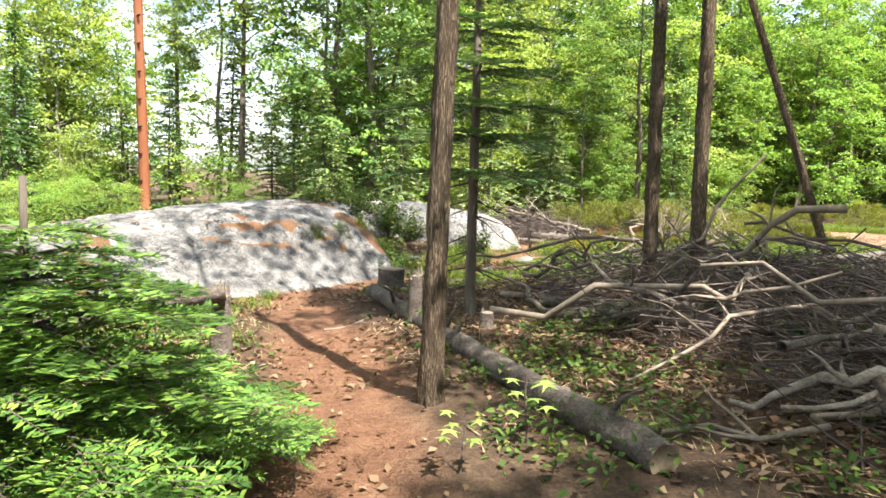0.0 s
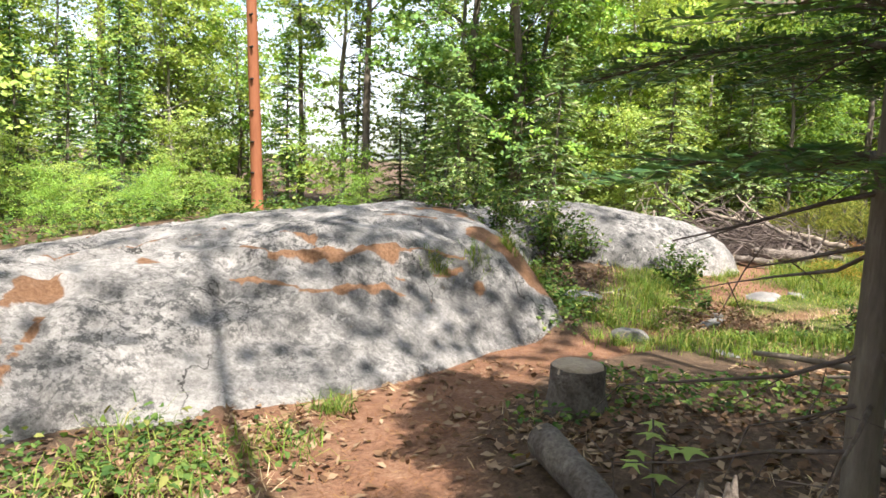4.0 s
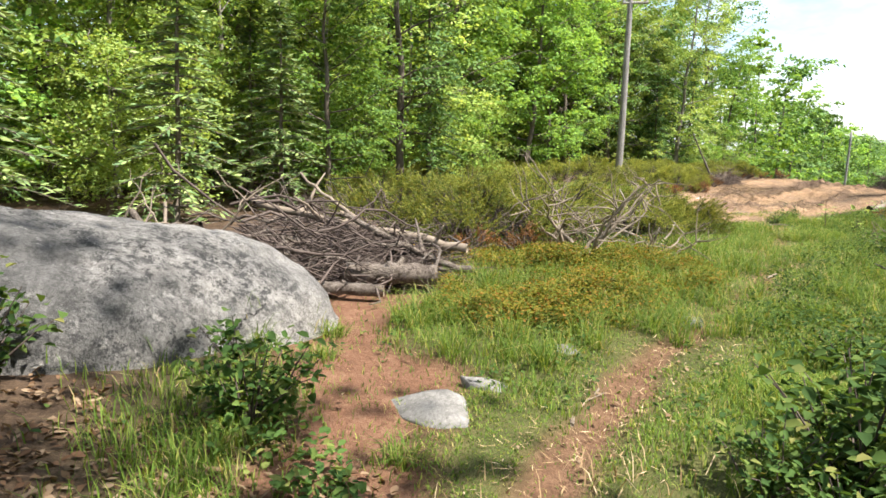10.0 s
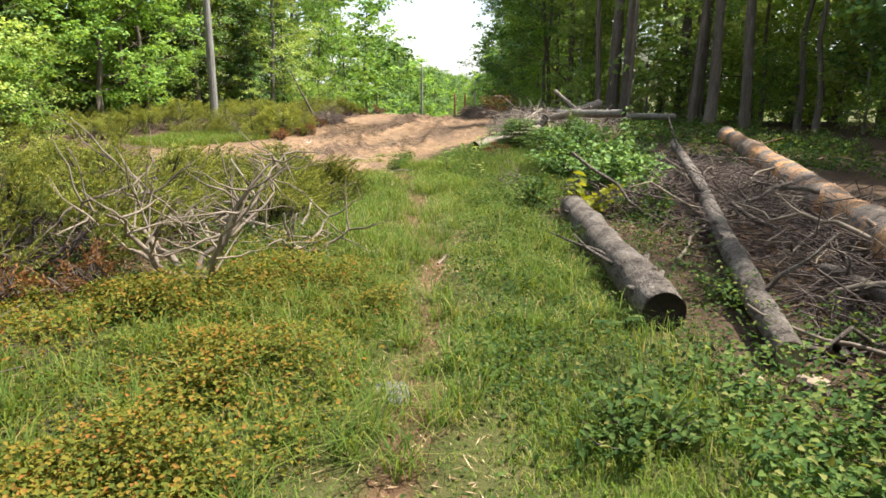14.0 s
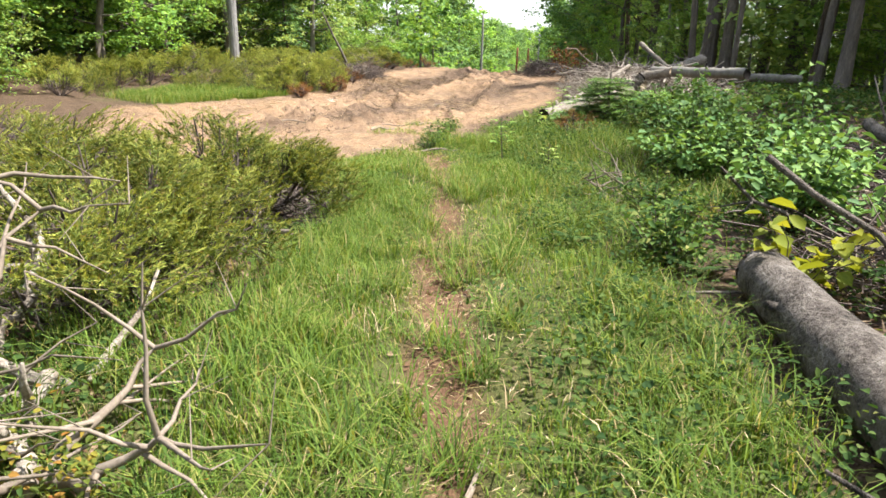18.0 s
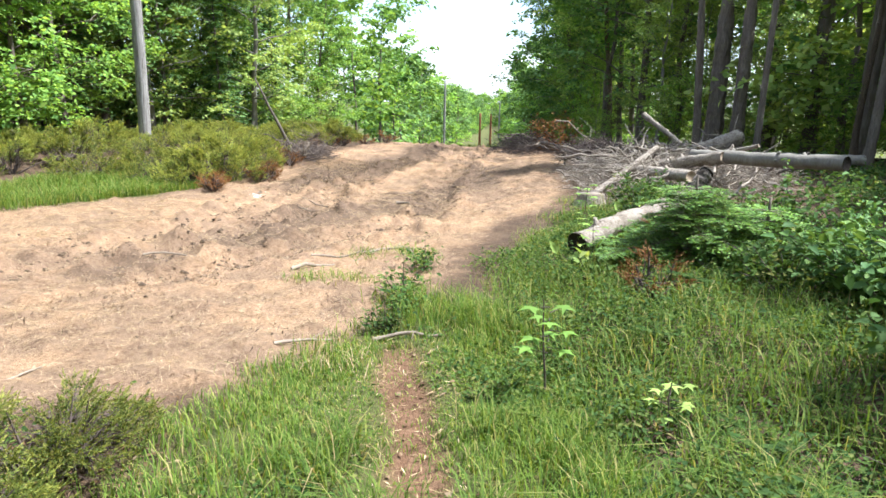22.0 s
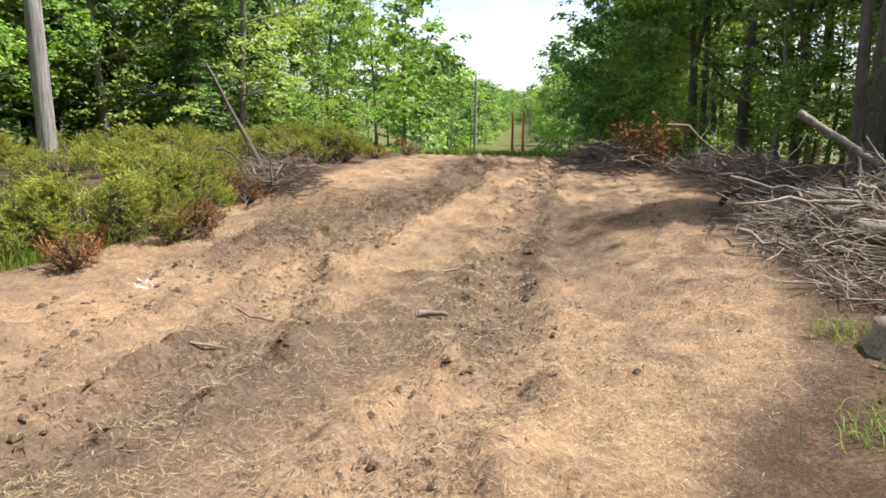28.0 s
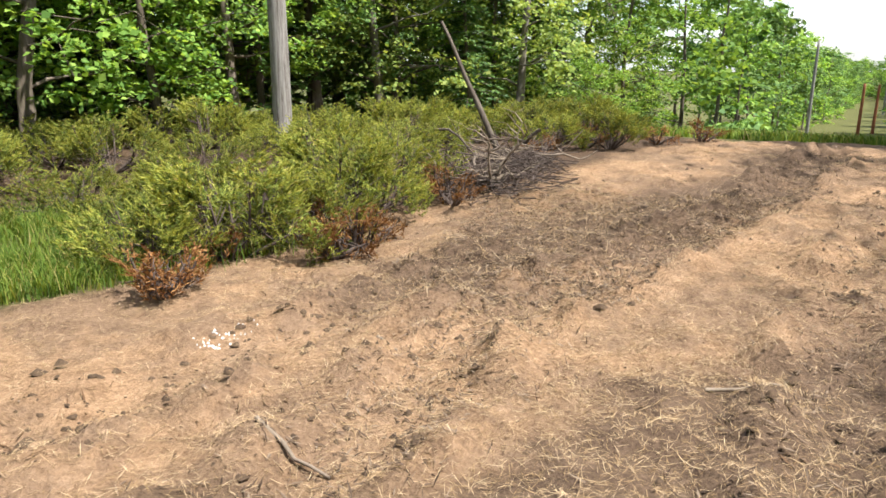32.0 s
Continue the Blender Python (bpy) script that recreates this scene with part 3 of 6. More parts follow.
def make_ground():
    gx, gy = axis_lines(-7, 29, .1, 2600), axis_lines(-4, 31, .1, 2600)
    X, Y = np.meshgrid(gx, gy)
    Z = terrain(X, Y) + relief(X, Y)
    nx, ny = len(gx), len(gy)
    i, j = np.meshgrid(np.arange(ny - 1), np.arange(nx - 1), indexing="ij")
    q = np.stack([i * nx + j, i * nx + j + 1, (i + 1) * nx + j + 1, (i + 1) * nx + j], -1).reshape(-1, 4)
    s = Shape().add(np.stack([X, Y, Z], -1), q)
    m, n, l, b = shader("woodland_ground", .95, .15)
    pos = n.new("ShaderNodeTexCoord").outputs["Object"]
    big, mid, fine = fbm_node(n, l, pos, .9, 6, .6), fbm_node(n, l, pos, 6, 6, .7), fbm_node(n, l, pos, 38, 5, .75)

    def blend(stops, fac):
        r = ramp(n, stops)
        l.new(fac, r.inputs[0])
        return r.outputs[0]
    grain = mix_node(n, l, .55, mid, fine)
    duff = blend([(.3, (.03, .02, .013)), (.5, (.085, .055, .036)), (.62, (.15, .10, .062)), (.8, (.24, .17, .115))], grain)
    needles = blend([(.28, (.07, .034, .02)), (.5, (.18, .092, .055)), (.75, (.31, .19, .12))], grain)
    tan = blend([(.28, (.08, .046, .026)), (.42, (.225, .138, .08)), (.55, (.36, .232, .14)), (.72, (.52, .365, .24))], grain)
    brown = blend([(.3, (.07, .045, .03)), (.5, (.215, .14, .09)), (.8, (.38, .265, .18))], grain)
    patch = blend([(.44, (0, 0, 0)), (.54, (1, 1, 1))], mix_node(n, l, .5, big, fbm_node(n, l, pos, 2.6, 6, .7)))
    earth = mix_node(n, l, patch, tan, brown)
    churned = blend([(.3, (.038, .026, .018)), (.5, (.125, .083, .056)), (.8, (.27, .185, .128))], grain)
    sward = blend([(.3, (.04, .05, .015)), (.5, (.09, .095, .03)), (.64, (.14, .12, .05)), (.82, (.22, .165, .09))], grain)

    def attr(name):
        a = n.new("ShaderNodeAttribute")
        a.attribute_name = name
        return a.outputs["Fac"]
    col = mix_node(n, l, attr("grass"), duff, sward)
    col = mix_node(n, l, attr("trail"), col, needles)
    # darker earth along the ruts, with shade on the soil put into its colour
    earth = mix_node(n, l, attr("damp"), earth, churned)
    col = mix_node(n, l, attr("soil"), col, earth)
    l.new(col, b.inputs["Base Color"])
    bp = n.new("ShaderNodeBump")
    bp.inputs["Strength"].default_value, bp.inputs["Distance"].default_value = 1.0, .05
    l.new(grain, bp.inputs["Height"])
    l.new(bp.outputs[0], b.inputs["Normal"])
    me = s.mesh("ground", m)
    for name, f in (("soil", soil_cover), ("damp", churn_shade_cover), ("trail", trail_cover), ("grass", grass_cover)):
        me.attributes.new(name, "FLOAT", "POINT").data.foreach_set("value", f(X, Y).ravel().astype(np.float32))
    ob = new("ground", me)
    tagged(ob, "woodland floor of litter, grass and bare tan soil", "ground", kind="structure")


make_ground()


def make_rock():
    gx, gy = np.arange(-9, 2.2, .032), np.arange(2.8, 15.6, .032)
    X, Y = np.meshgrid(gx, gy)
    Z, Hh, lit = rock_height(X, Y)
    keep = Hh > -.16
    Z = np.where(Hh > 0, Z, terrain(X, Y) + Hh)
    nx = len(gx)
    i, j = np.meshgrid(np.arange(len(gy) - 1), np.arange(nx - 1), indexing="ij")
    ok = keep[:-1, :-1] & keep[1:, :-1] & keep[:-1, 1:] & keep[1:, 1:]
    i, j = i[ok], j[ok]
    q = np.stack([i * nx + j, i * nx + j + 1, (i + 1) * nx + j + 1, (i + 1) * nx + j], -1)
    used, inv = np.unique(q, return_inverse=True)
    s = Shape().add(np.stack([X, Y, Z], -1).reshape(-1, 3)[used], inv.reshape(-1, 4))
    m, n, l, b = shader("lichened_granite", .9, .25)
    pos = n.new("ShaderNodeTexCoord").outputs["Object"]
    big, mid, fine = fbm_node(n, l, pos, .8, 6, .6), fbm_node(n, l, pos, 6, 8, .75), fbm_node(n, l, pos, 42, 6, .8)
    grain = mix_node(n, l, .6, mid, fine)

    def blend(stops, fac):
        r = ramp(n, stops)
        l.new(fac, r.inputs[0])
        return r.outputs[0]
    pale = blend([(.3, (.10, .09, .082)), (.42, (.29, .27, .252)), (.5, (.45, .42, .395)), (.62, (.62, .585, .555))], mix_node(n, l, .62, mid, fine))
    dark = blend([(.34, (.035, .035, .036)), (.5, (.10, .098, .096)), (.66, (.22, .215, .207))], grain)
    stain = blend([(.45, (0, 0, 0)), (.58, (.75, .75, .75))], mix_node(n, l, .45, big, fbm_node(n, l, pos, 2.2, 7, .72)))
    col = mix_node(n, l, stain, pale, dark)
    vor = n.new("ShaderNodeTexVoronoi")
    vor.feature = "DISTANCE_TO_EDGE"
    vor.inputs["Scale"].default_value = .85
    bent = n.new("ShaderNodeVectorMath")
    bent.operation = "MULTIPLY_ADD"
    bent.inputs[1].default_value = (.9, .9, .9)
    warp = n.new("ShaderNodeTexNoise")
    warp.inputs["Scale"].default_value, warp.inputs["Detail"].default_value, warp.inputs["Roughness"].default_value = 1.6, 6, .62
    l.new(pos, warp.inputs["Vector"])
    l.new(warp.outputs["Color"], bent.inputs[0])
    l.new(pos, bent.inputs[2])
    l.new(bent.outputs[0], vor.inputs["Vector"])
    crack = blend([(.0, (1, 1, 1)), (.004, (.75, .75, .75)), (.009, (0, 0, 0))], vor.outputs["Distance"])
    crack = mix_node(n, l, 1.0, crack, blend([(.45, (0, 0, 0)), (.55, (1, 1, 1))], fbm_node(n, l, pos, 1.1, 4)), "MULTIPLY")
    lichen = blend([(.49, (0, 0, 0)), (.55, (1, 1, 1))], fbm_node(n, l, pos, 15, 8, .82))
    lichen = mix_node(n, l, 1.0, lichen, blend([(.4, (.1, .1, .1)), (.58, (.85, .85, .85))], fbm_node(n, l, pos, 1.3, 4)), "MULTIPLY")
    col = mix_node(n, l, lichen, col, (.045, .046, .046))
    crust = blend([(.60, (0, 0, 0)), (.66, (.8, .8, .8))], fbm_node(n, l, pos, 7, 7, .75))
    col = mix_node(n, l, crust, col, (.52, .49, .46))
    col = mix_node(n, l, crack, col, (.03, .028, .026))
    lift = n.new("ShaderNodeAttribute")
    lift.attribute_name = "litter"
    red = blend([(.3, (.11, .055, .03)), (.5, (.25, .13, .068)), (.75, (.40, .235, .135))], fine)
    edge = blend([(.46, (0, 0, 0)), (.56, (1, 1, 1))], mix_node(n, l, .6, lift.outputs["Fac"], mix_node(n, l, .6, grain, fbm_node(n, l, pos, 11, 6, .8))))
    col = mix_node(n, l, edge, col, red)
    l.new(col, b.inputs["Base Color"])
    bp = n.new("ShaderNodeBump")
    bp.inputs["Strength"].default_value, bp.inputs["Distance"].default_value = 1.0, .11
    l.new(mix_node(n, l, .5, mid, fine), bp.inputs["Height"])
    l.new(bp.outputs[0], b.inputs["Normal"])
    me = s.mesh("rock_outcrop", m)
    me.attributes.new("litter", "FLOAT", "POINT").data.foreach_set("value", lit.ravel()[used].astype(np.float32))
    tagged(new("rock_outcrop", me), "low grey granite outcrop with lichen and rusty needle litter in its ledges", "rock", kind="structure")


make_rock()

# ---- trees ----


def crown_leaves(shape, centres, spread, count, size, flat=.65):
    """Scatters leaves in loose clumps round the centres."""
    c = np.asarray(centres)
    tier = np.repeat(c, 3, 0) + rng.normal(size=(3 * len(c), 3)) * spread * (1, 1, .7)      # flat sprays of leaves round every twig
    out = tier - np.array([c[:, 0].mean(), c[:, 1].mean(), 0])
    k = rng.integers(0, len(tier), count)
    q = rng.normal(size=(count, 3)) * spread * .62 * (1, 1, .22 * flat / .65)
    q[:, 2] -= .35 * np.hypot(q[:, 0], q[:, 1]) ** 2 / spread
    p = tier[k] + q
    away = out[k] * (1, 1, 0)
    away /= np.linalg.norm(away, axis=1)[:, None] + 1e-6
    d = unit(count, .35) + away * .5 - (0, 0, .25)
    up = unit(count, 1) * .75 + (0, 0, .9) + away * .35
    shape.kites(p, d, up, size * (.65 + .7 * rng.random(count)), size * (.5 + .45 * rng.random(count)), .15)


def broadleaf(h, r, bare, wide, leaves, size, bark, leaf, lean=(0, 0), name="broadleaf_tree", limbs=18, spread=.34):
    """A tapered trunk with limbs, and a crown of loose leaf clumps. Returns the thing at the origin."""
    t = new(name)
    top = np.array([lean[0], lean[1], h])
    trunk = wander((0, 0, -.15), top, 9, .03)
    wood, green, ends = Shape(), Shape(), []
    wood.tube(trunk, np.linspace(r, r * .2, 9) * np.array([1.35, 1.05, 1, 1, 1, 1, 1, 1, 1]), 9, lump=.15)
    for k in range(limbs):
        f = bare + (1 - bare) * (k + rng.random()) / limbs * .96
        at = np.array([np.interp(f, np.linspace(0, 1, 9), trunk[:, c]) for c in range(3)])
        az = k * 2.4 + rng.normal() * .4
        prof = math.sin(math.pi * min(1, .18 + .82 * (f - bare) / (1 - bare))) ** .7
        ln = wide * (.45 + .75 * prof) * (.75 + .5 * rng.random())
        rise = .25 + .9 * (f - bare) / (1 - bare) + rng.normal() * .12
        tip = at + np.array([math.cos(az) * ln, math.sin(az) * ln, ln * rise])
        path = wander(at, tip, 5, .1)
        wood.tube(path, np.linspace(r * .32 * (1.15 - f), .008, 5), 4, cap=False)
        for g in (.45, .65, .85, 1.0):
            b0 = np.array([np.interp(g, np.linspace(0, 1, 5), path[:, c]) for c in range(3)])
            b1 = b0 + unit(1, .6)[0] * ln * .34 + (0, 0, .1)
            wood.tube([b0, b1], [.012, .004], 3, cap=False)
            ends.append(b1)
    ends.append(top)
    crown_leaves(green, ends, spread, leaves, size)
    part("trunk", wood, bark, t)
    part("crown", green, leaf, t)
    return t


def conifer(h, r, bare, wide, whorl, leaf, bark, name="fir_tree", sprays=9, size=.34, droop=.25, dead=0):
    """A straight stem with whorls of flat needled boughs."""
    t = new(name)
    wood, green = Shape(), Shape()
    stem = wander((0, 0, -.1), (0, 0, h), 7, .008)
    wood.tube(stem, np.linspace(r, .012, 7), 8, lump=.1)
    at, way, up, ln, wd = [], [], [], [], []
    z = h * bare
    while z < h - .08:
        f = (z / h - bare) / (1 - bare)
        reach = wide * (1 - f) ** .85 * (.75 if f < .06 else 1) + .06
        for k in range(rng.integers(4, 7)):
            az = rng.random() * 6.283
            L = reach * (.7 + .45 * rng.random())
            out = np.array([math.cos(az), math.sin(az), 0])
            q = np.linspace(0, 1, 5)[:, None]
            path = np.array([0, 0, z]) + out * L * q + np.array([0, 0, 1]) * L * (.22 * q - (droop + .35 * (1 - f) * droop) * 2 * q ** 2 + .22 * q ** 3)
            wood.tube(path, np.linspace(.012 + .006 * L, .003, 5), 4, cap=False)
            side = np.array([-out[1], out[0], 0])
            n = max(3, int(sprays * (.35 + .65 * L / wide)))
            for g in np.linspace(.14, .97, n):
                p = np.array([np.interp(g, q[:, 0], path[:, c]) for c in range(3)])
                for sgn in (-1, 1):
                    at.append(p)
                    way.append(out * (.75 + .4 * g) + side * sgn * (1.05 - .5 * g) + (0, 0, -.12) + rng.normal(size=3) * .3)
                    up.append(np.array([0, 0, 1]) + rng.normal(size=3) * .5)
                    ln.append(size * (1.15 - .55 * g) * (.7 + .6 * rng.random()))
            at.append(path[-2])
            way.append(out + rng.normal(size=3) * .1)
            up.append(np.array([0, 0, 1.0]))
            ln.append(size)
        z += whorl * (.75 + .5 * rng.random()) * (.6 + .4 * (1 - f))
    for k in range(dead):
        az, z0, L = rng.random() * 6.283, h * bare * rng.random() * .95 + .2, .25 + .7 * rng.random()
        a = np.array([0, 0, z0])
        wood.tube(wander(a, a + (math.cos(az) * L, math.sin(az) * L, -.15 * L), 4, .1), np.linspace(.01, .003, 4), 4, cap=False)
    ln = np.array(ln)
    green.kites(np.array(at), np.array(way), np.array(up), ln, ln * .26, .12)
    part("trunk", wood, bark, t)
    part("foliage", green, leaf, t)
    return t


def pine(h, r, wide, leaves, name="pine_tree", bare=.5):
    """A tall pine: dead stubs low down, tufts of needles above."""
    t = new(name)
    wood, green, ends = Shape(), Shape(), []
    stem = wander((0, 0, -.15), (.2, .1, h), 9, .012)
    wood.tube(stem, np.linspace(r, r * .25, 9) * np.array([1.25, 1, 1, 1, 1, 1, 1, 1, 1]), 10, lump=.12)
    for k in range(46):
        f = .12 + .86 * k / 46
        at = np.array([np.interp(f, np.linspace(0, 1, 9), stem[:, c]) for c in range(3)])
        az, live = rng.random() * 6.283, f > bare
        L = wide * (1.2 - f) * (.6 + .7 * rng.random()) if live else .3 + 1.3 * rng.random()
        tip = at + np.array([math.cos(az) * L, math.sin(az) * L, L * (.18 if live else -.15)])
        path = wander(at, tip, 5, .08)
        wood.tube(path, np.linspace(.03 if live else .014, .005, 5), 4, cap=False)
        for g in (.4, .55, .7, .85, 1) if live else ():
            b0 = np.array([np.interp(g, np.linspace(0, 1, 5), path[:, c]) for c in range(3)])
            ends += [b0 + unit(1, .4)[0] * L * .18, b0 + unit(1, .4)[0] * L * .12]
    ends = np.array(ends)
    c = ends[rng.integers(0, len(ends), leaves)] + rng.normal(size=(leaves, 3)) * (.13, .13, .07)
    green.kites(c, unit(leaves, .8) + (0, 0, .35), unit(leaves), .22 + .14 * rng.random(leaves), .035 + .02 * rng.random(leaves), .1)
    part("trunk", wood, BARK, t)
    part("crown", green, NEEDLE_SPRUCE, t)
    return t


def place(proto, x, y, turn=0.0, scale=1.0, label="", category="tree", group="", first=False, tilt=(0, 0)):
    """Stands a thing, or a copy of it, on the ground."""
    m = pose(x, y, float(ground_z(x, y)), tilt[0], tilt[1], turn)
    if first:
        ob = proto
        ob.matrix_basis = m
    else:
        ob = copy_thing(proto, m)
    ob.scale = (scale,) * 3
    return tagged(ob, label, category, group)


WOOD_EDGE = "trees at the edge of the clearing"
KINDS = {
    "maple": [broadleaf(9.5, .11, .05, 1.9, 11500, .145, BARK, LEAF, name="maple_tree", limbs=24), broadleaf(11, .13, .09, 2.1, 12000, .15, BARK, LEAF, (.3, .2), name="maple_tree", limbs=26),
              broadleaf(8, .09, .04, 1.7, 11500, .115, BARK, LEAF_LIGHT, (-.2, .3), name="birch_tree", limbs=22), broadleaf(10.5, .12, .1, 1.8, 10500, .135, BARK_PALE, LEAF_LIGHT, (.4, -.2), name="birch_tree", limbs=24),
              broadleaf(12, .15, .13, 2.2, 11500, .15, BARK, LEAF_DARK, (.2, -.4), name="oak_tree", limbs=26)],
    "far": [broadleaf(10.5, .12, .03, 2.3, 4200, .27, BARK, LEAF, name="maple_tree", limbs=16, spread=.5), broadleaf(12, .14, .05, 2.4, 4200, .28, BARK, LEAF_DARK, name="oak_tree", limbs=16, spread=.5),
            broadleaf(9.5, .11, .02, 2.2, 4200, .26, BARK, LEAF_LIGHT, name="birch_tree", limbs=15, spread=.5)],
    "distant": [broadleaf(11, .12, .02, 2.4, 1700, .4, BARK, LEAF_DARK, name="maple_tree", limbs=7, spread=.55), broadleaf(10, .11, .02, 2.3, 1700, .4, BARK, LEAF, name="birch_tree", limbs=7, spread=.55)],
    "oak": [broadleaf(10, .13, .06, 2.0, 10500, .145, BARK, LEAF_DARK, (.2, .3), name="oak_tree", limbs=24)],
    "light": [broadleaf(7.5, .08, .08, 1.6, 9500, .115, BARK_PALE, LEAF_LIGHT, (.2, .1), name="birch_tree", limbs=20)],
    "tall": [broadleaf(13, .12, .45, 2.0, 6500, .16, BARK_BROWN, LEAF, (.3, .2), name="oak_tree", limbs=16), broadleaf(12, .1, .4, 1.8, 6000, .15, BARK, LEAF_LIGHT, (-.3, .3), name="birch_tree", limbs=15)],
    "fir": [conifer(7.0, .08, .02, 1.35, .25, NEEDLE, BARK, sprays=15, size=.25), conifer(8.5, .1, .03, 1.5, .28, NEEDLE, BARK, sprays=15, size=.26), conifer(4.6, .06, .01, 1.35, .19, NEEDLE_SPRUCE, BARK, name="spruce_tree", sprays=15, size=.22)],
    "pine": [pine(13, .15, 2.2, 7200), pine(15, .19, 2.4, 7600, bare=.6)],
    "sapling": [broadleaf(3.2, .025, .04, .9, 4200, .085, BARK, LEAF_LIGHT, name="sapling", limbs=12, spread=.3), broadleaf(2.4, .02, .03, .9, 3600, .085, BARK, LEAF, name="sapling", limbs=10, spread=.3)],
}
KINDS["darkfir"] = KINDS["fir"][:2]
LABELS = {"maple_tree": "leafy green maple with a slim grey trunk", "birch_tree": "light green birch with a pale slender trunk", "oak_tree": "tall dark green oak at the wood's edge",
          "fir_tree": "dark green fir with boughs to the ground", "spruce_tree": "young grey-green spruce, bushy to the ground", "pine_tree": "tall pine with dead lower branches",
          "sapling": "bright green broadleaf sapling at the wood's edge"}
fresh = set()


def stand(kind, x, y, pick=None, scale=1.0):
    protos = KINDS[kind]
    p = protos[rng.integers(0, len(protos))] if pick is None else protos[pick]
    first = p.name not in fresh
    fresh.add(p.name)
    base = p.name.split(".")[0]
    return place(p, x, y, rng.random() * 360, scale * (.88 + .24 * rng.random()), LABELS[base], "tree", WOOD_EDGE, first, (rng.normal() * 1.5, rng.normal() * 1.5))


def uv(u, v):
    return .895 * u - .446 * v, .446 * u + .895 * v


def fill(poly, count, gap):
    """Places spread through a polygon, no two nearer than gap."""
    px, py = np.array(poly).T
    got = []
    for _ in range(count * 30):
        p = (rng.uniform(px.min(), px.max()), rng.uniform(py.min(), py.max()))
        if inside(poly, *p) > 0 and all(math.hypot(p[0] - a, p[1] - b) > gap for a, b in got):
            got.append(p)
        if len(got) == count:
            break
    return got


def plant_woods():
    """Both woods along the cut: v counts metres to the north of the line of the cut, u along it."""
    def row(us, v, kinds, share=.85, spread=.6, bend=0.0, scale=1.0):
        for u in us:
            if rng.random() < share and not (-1.2 < u < 3.2 and 16 < v < 21.5):
                x, y = uv(u + rng.normal() * spread, v + rng.normal() * .5 + np.clip((u - 34) * .4, 0, 4.4) * bend)
                stand(kinds[rng.integers(0, len(kinds))], x, y, scale=scale)
    east = np.arange(12, 58, 2.1)                          # northern wood
    row(np.arange(-15, 12, 1.7), 21.2, ("sapling", "darkfir", "sapling", "fir"), .9, .6, scale=.62)
    row(np.arange(-15, 12, 1.8), 23.2, ("darkfir", "sapling", "light", "darkfir"), .85, .6, scale=.66)
    row(np.arange(-18, 12, 2.4), 25.4, ("light", "fir"), .7, .7, scale=.78)
    row(np.arange(-16, 4, 1.15), 18.2, ("sapling", "sapling", "fir"), .9, .5, scale=.42)
    row(np.arange(-16, 4, 1.2), 19.6, ("sapling", "darkfir", "sapling"), .9, .5, scale=.52)
    row(np.arange(-17, -5, 1.2), 16.8, ("sapling",), .9, .6, scale=.45)
    for x, y in fill([(-14, 9.5), (-9.0, 11), (-6.8, 14.5), (-7.5, 17), (-12, 18), (-17, 14)], 34, .9):
        stand("sapling", x, y, scale=.3)
    for x, y, kind, k in ((-7.4, 22.6, "light", 1.15), (-3.1, 25.8, "pine", .85), (-12.2, 20.8, "light", 1.0), (-14.6, 21.6, "pine", .8), (-11.2, 19.8, "light", .72), (-13.4, 18.9, "light", .8), (-15.4, 19.2, "maple", .6), (-10.6, 22.4, "maple", .66), (-13.0, 23.6, "maple", .7), (-17.2, 20.2, "maple", .7),
                          (-11.8, 21.6, "fir", .8), (-5.6, 22.4, "fir", .8), (1.4, 23.6, "maple", .72), (4.3, 21.6, "maple", .56),
                          (6.4, 22.8, "maple", .62), (-.6, 26.2, "pine", .7), (3.0, 25.2, "light", 1.0), (-9.6, 24.6, "pine", .66), (-5.2, 27.2, "light", .95)):
        stand(kind, x, y, scale=k)
    row(np.arange(-22, 12, 2.6), 31, ("far",), .8, .9, scale=.45)
    row(np.arange(-26, 12, 2.6), 36, ("far",), .8, .9, scale=.5)
    row(east, 22.4, ("maple", "sapling", "fir", "maple"), .8, .7, -1, .9)
    row(east, 24.6, ("maple", "fir", "maple", "maple"), .85, .6, -1, .95)
    row(east, 27.6, ("oak", "pine", "darkfir"), .7, .7, -1)
    row(np.arange(17, 46, 1.6), 24.9, ("oak", "darkfir", "maple"), .9, .4, -1, .7)
    row(np.arange(16, 48, 1.6), 27.0, ("darkfir", "oak", "darkfir"), .95, .4, -1, .85)
    row(np.arange(14, 50, 2.0), 29.4, ("oak", "darkfir", "far"), .95, .5, -1, .9)
    row(np.arange(12, 60, 3.0), 31.5, ("far",), 1, .8, scale=.9)
    row(np.arange(12, 60, 3.4), 36, ("far",), 1, .8, scale=.8)
    for u in np.arange(60, 330, 6.5):
        for v in (18.3, 22.5):
            stand("distant", *uv(u + rng.normal() * 1.5, v + rng.normal() * .6), scale=.9)
    south = np.arange(30.5, 60, 2.0)
    row(np.arange(39, 60, 2.0), 2.6, ("maple", "sapling", "light"), .8, .6, .7, .62)                           # southern wood
    row(south[1:], .4, ("pine", "tall", "sapling", "light"), .85, .6, .7, .78)
    row(np.arange(40, 60, 2.0), 2.0, ("maple", "oak", "tall"), .9, .6, .7, 1.1)
    row(south, -2.4, ("pine", "tall", "far"), .85, .6, .7)
    row(south, -6, ("far", "far", "pine"), .9)
    row(np.arange(20, 60, 2.4), -9, ("far",), 1)
    row(np.arange(24, 60, 2.6), -4.2, ("light", "fir", "sapling"), .9, scale=.7)
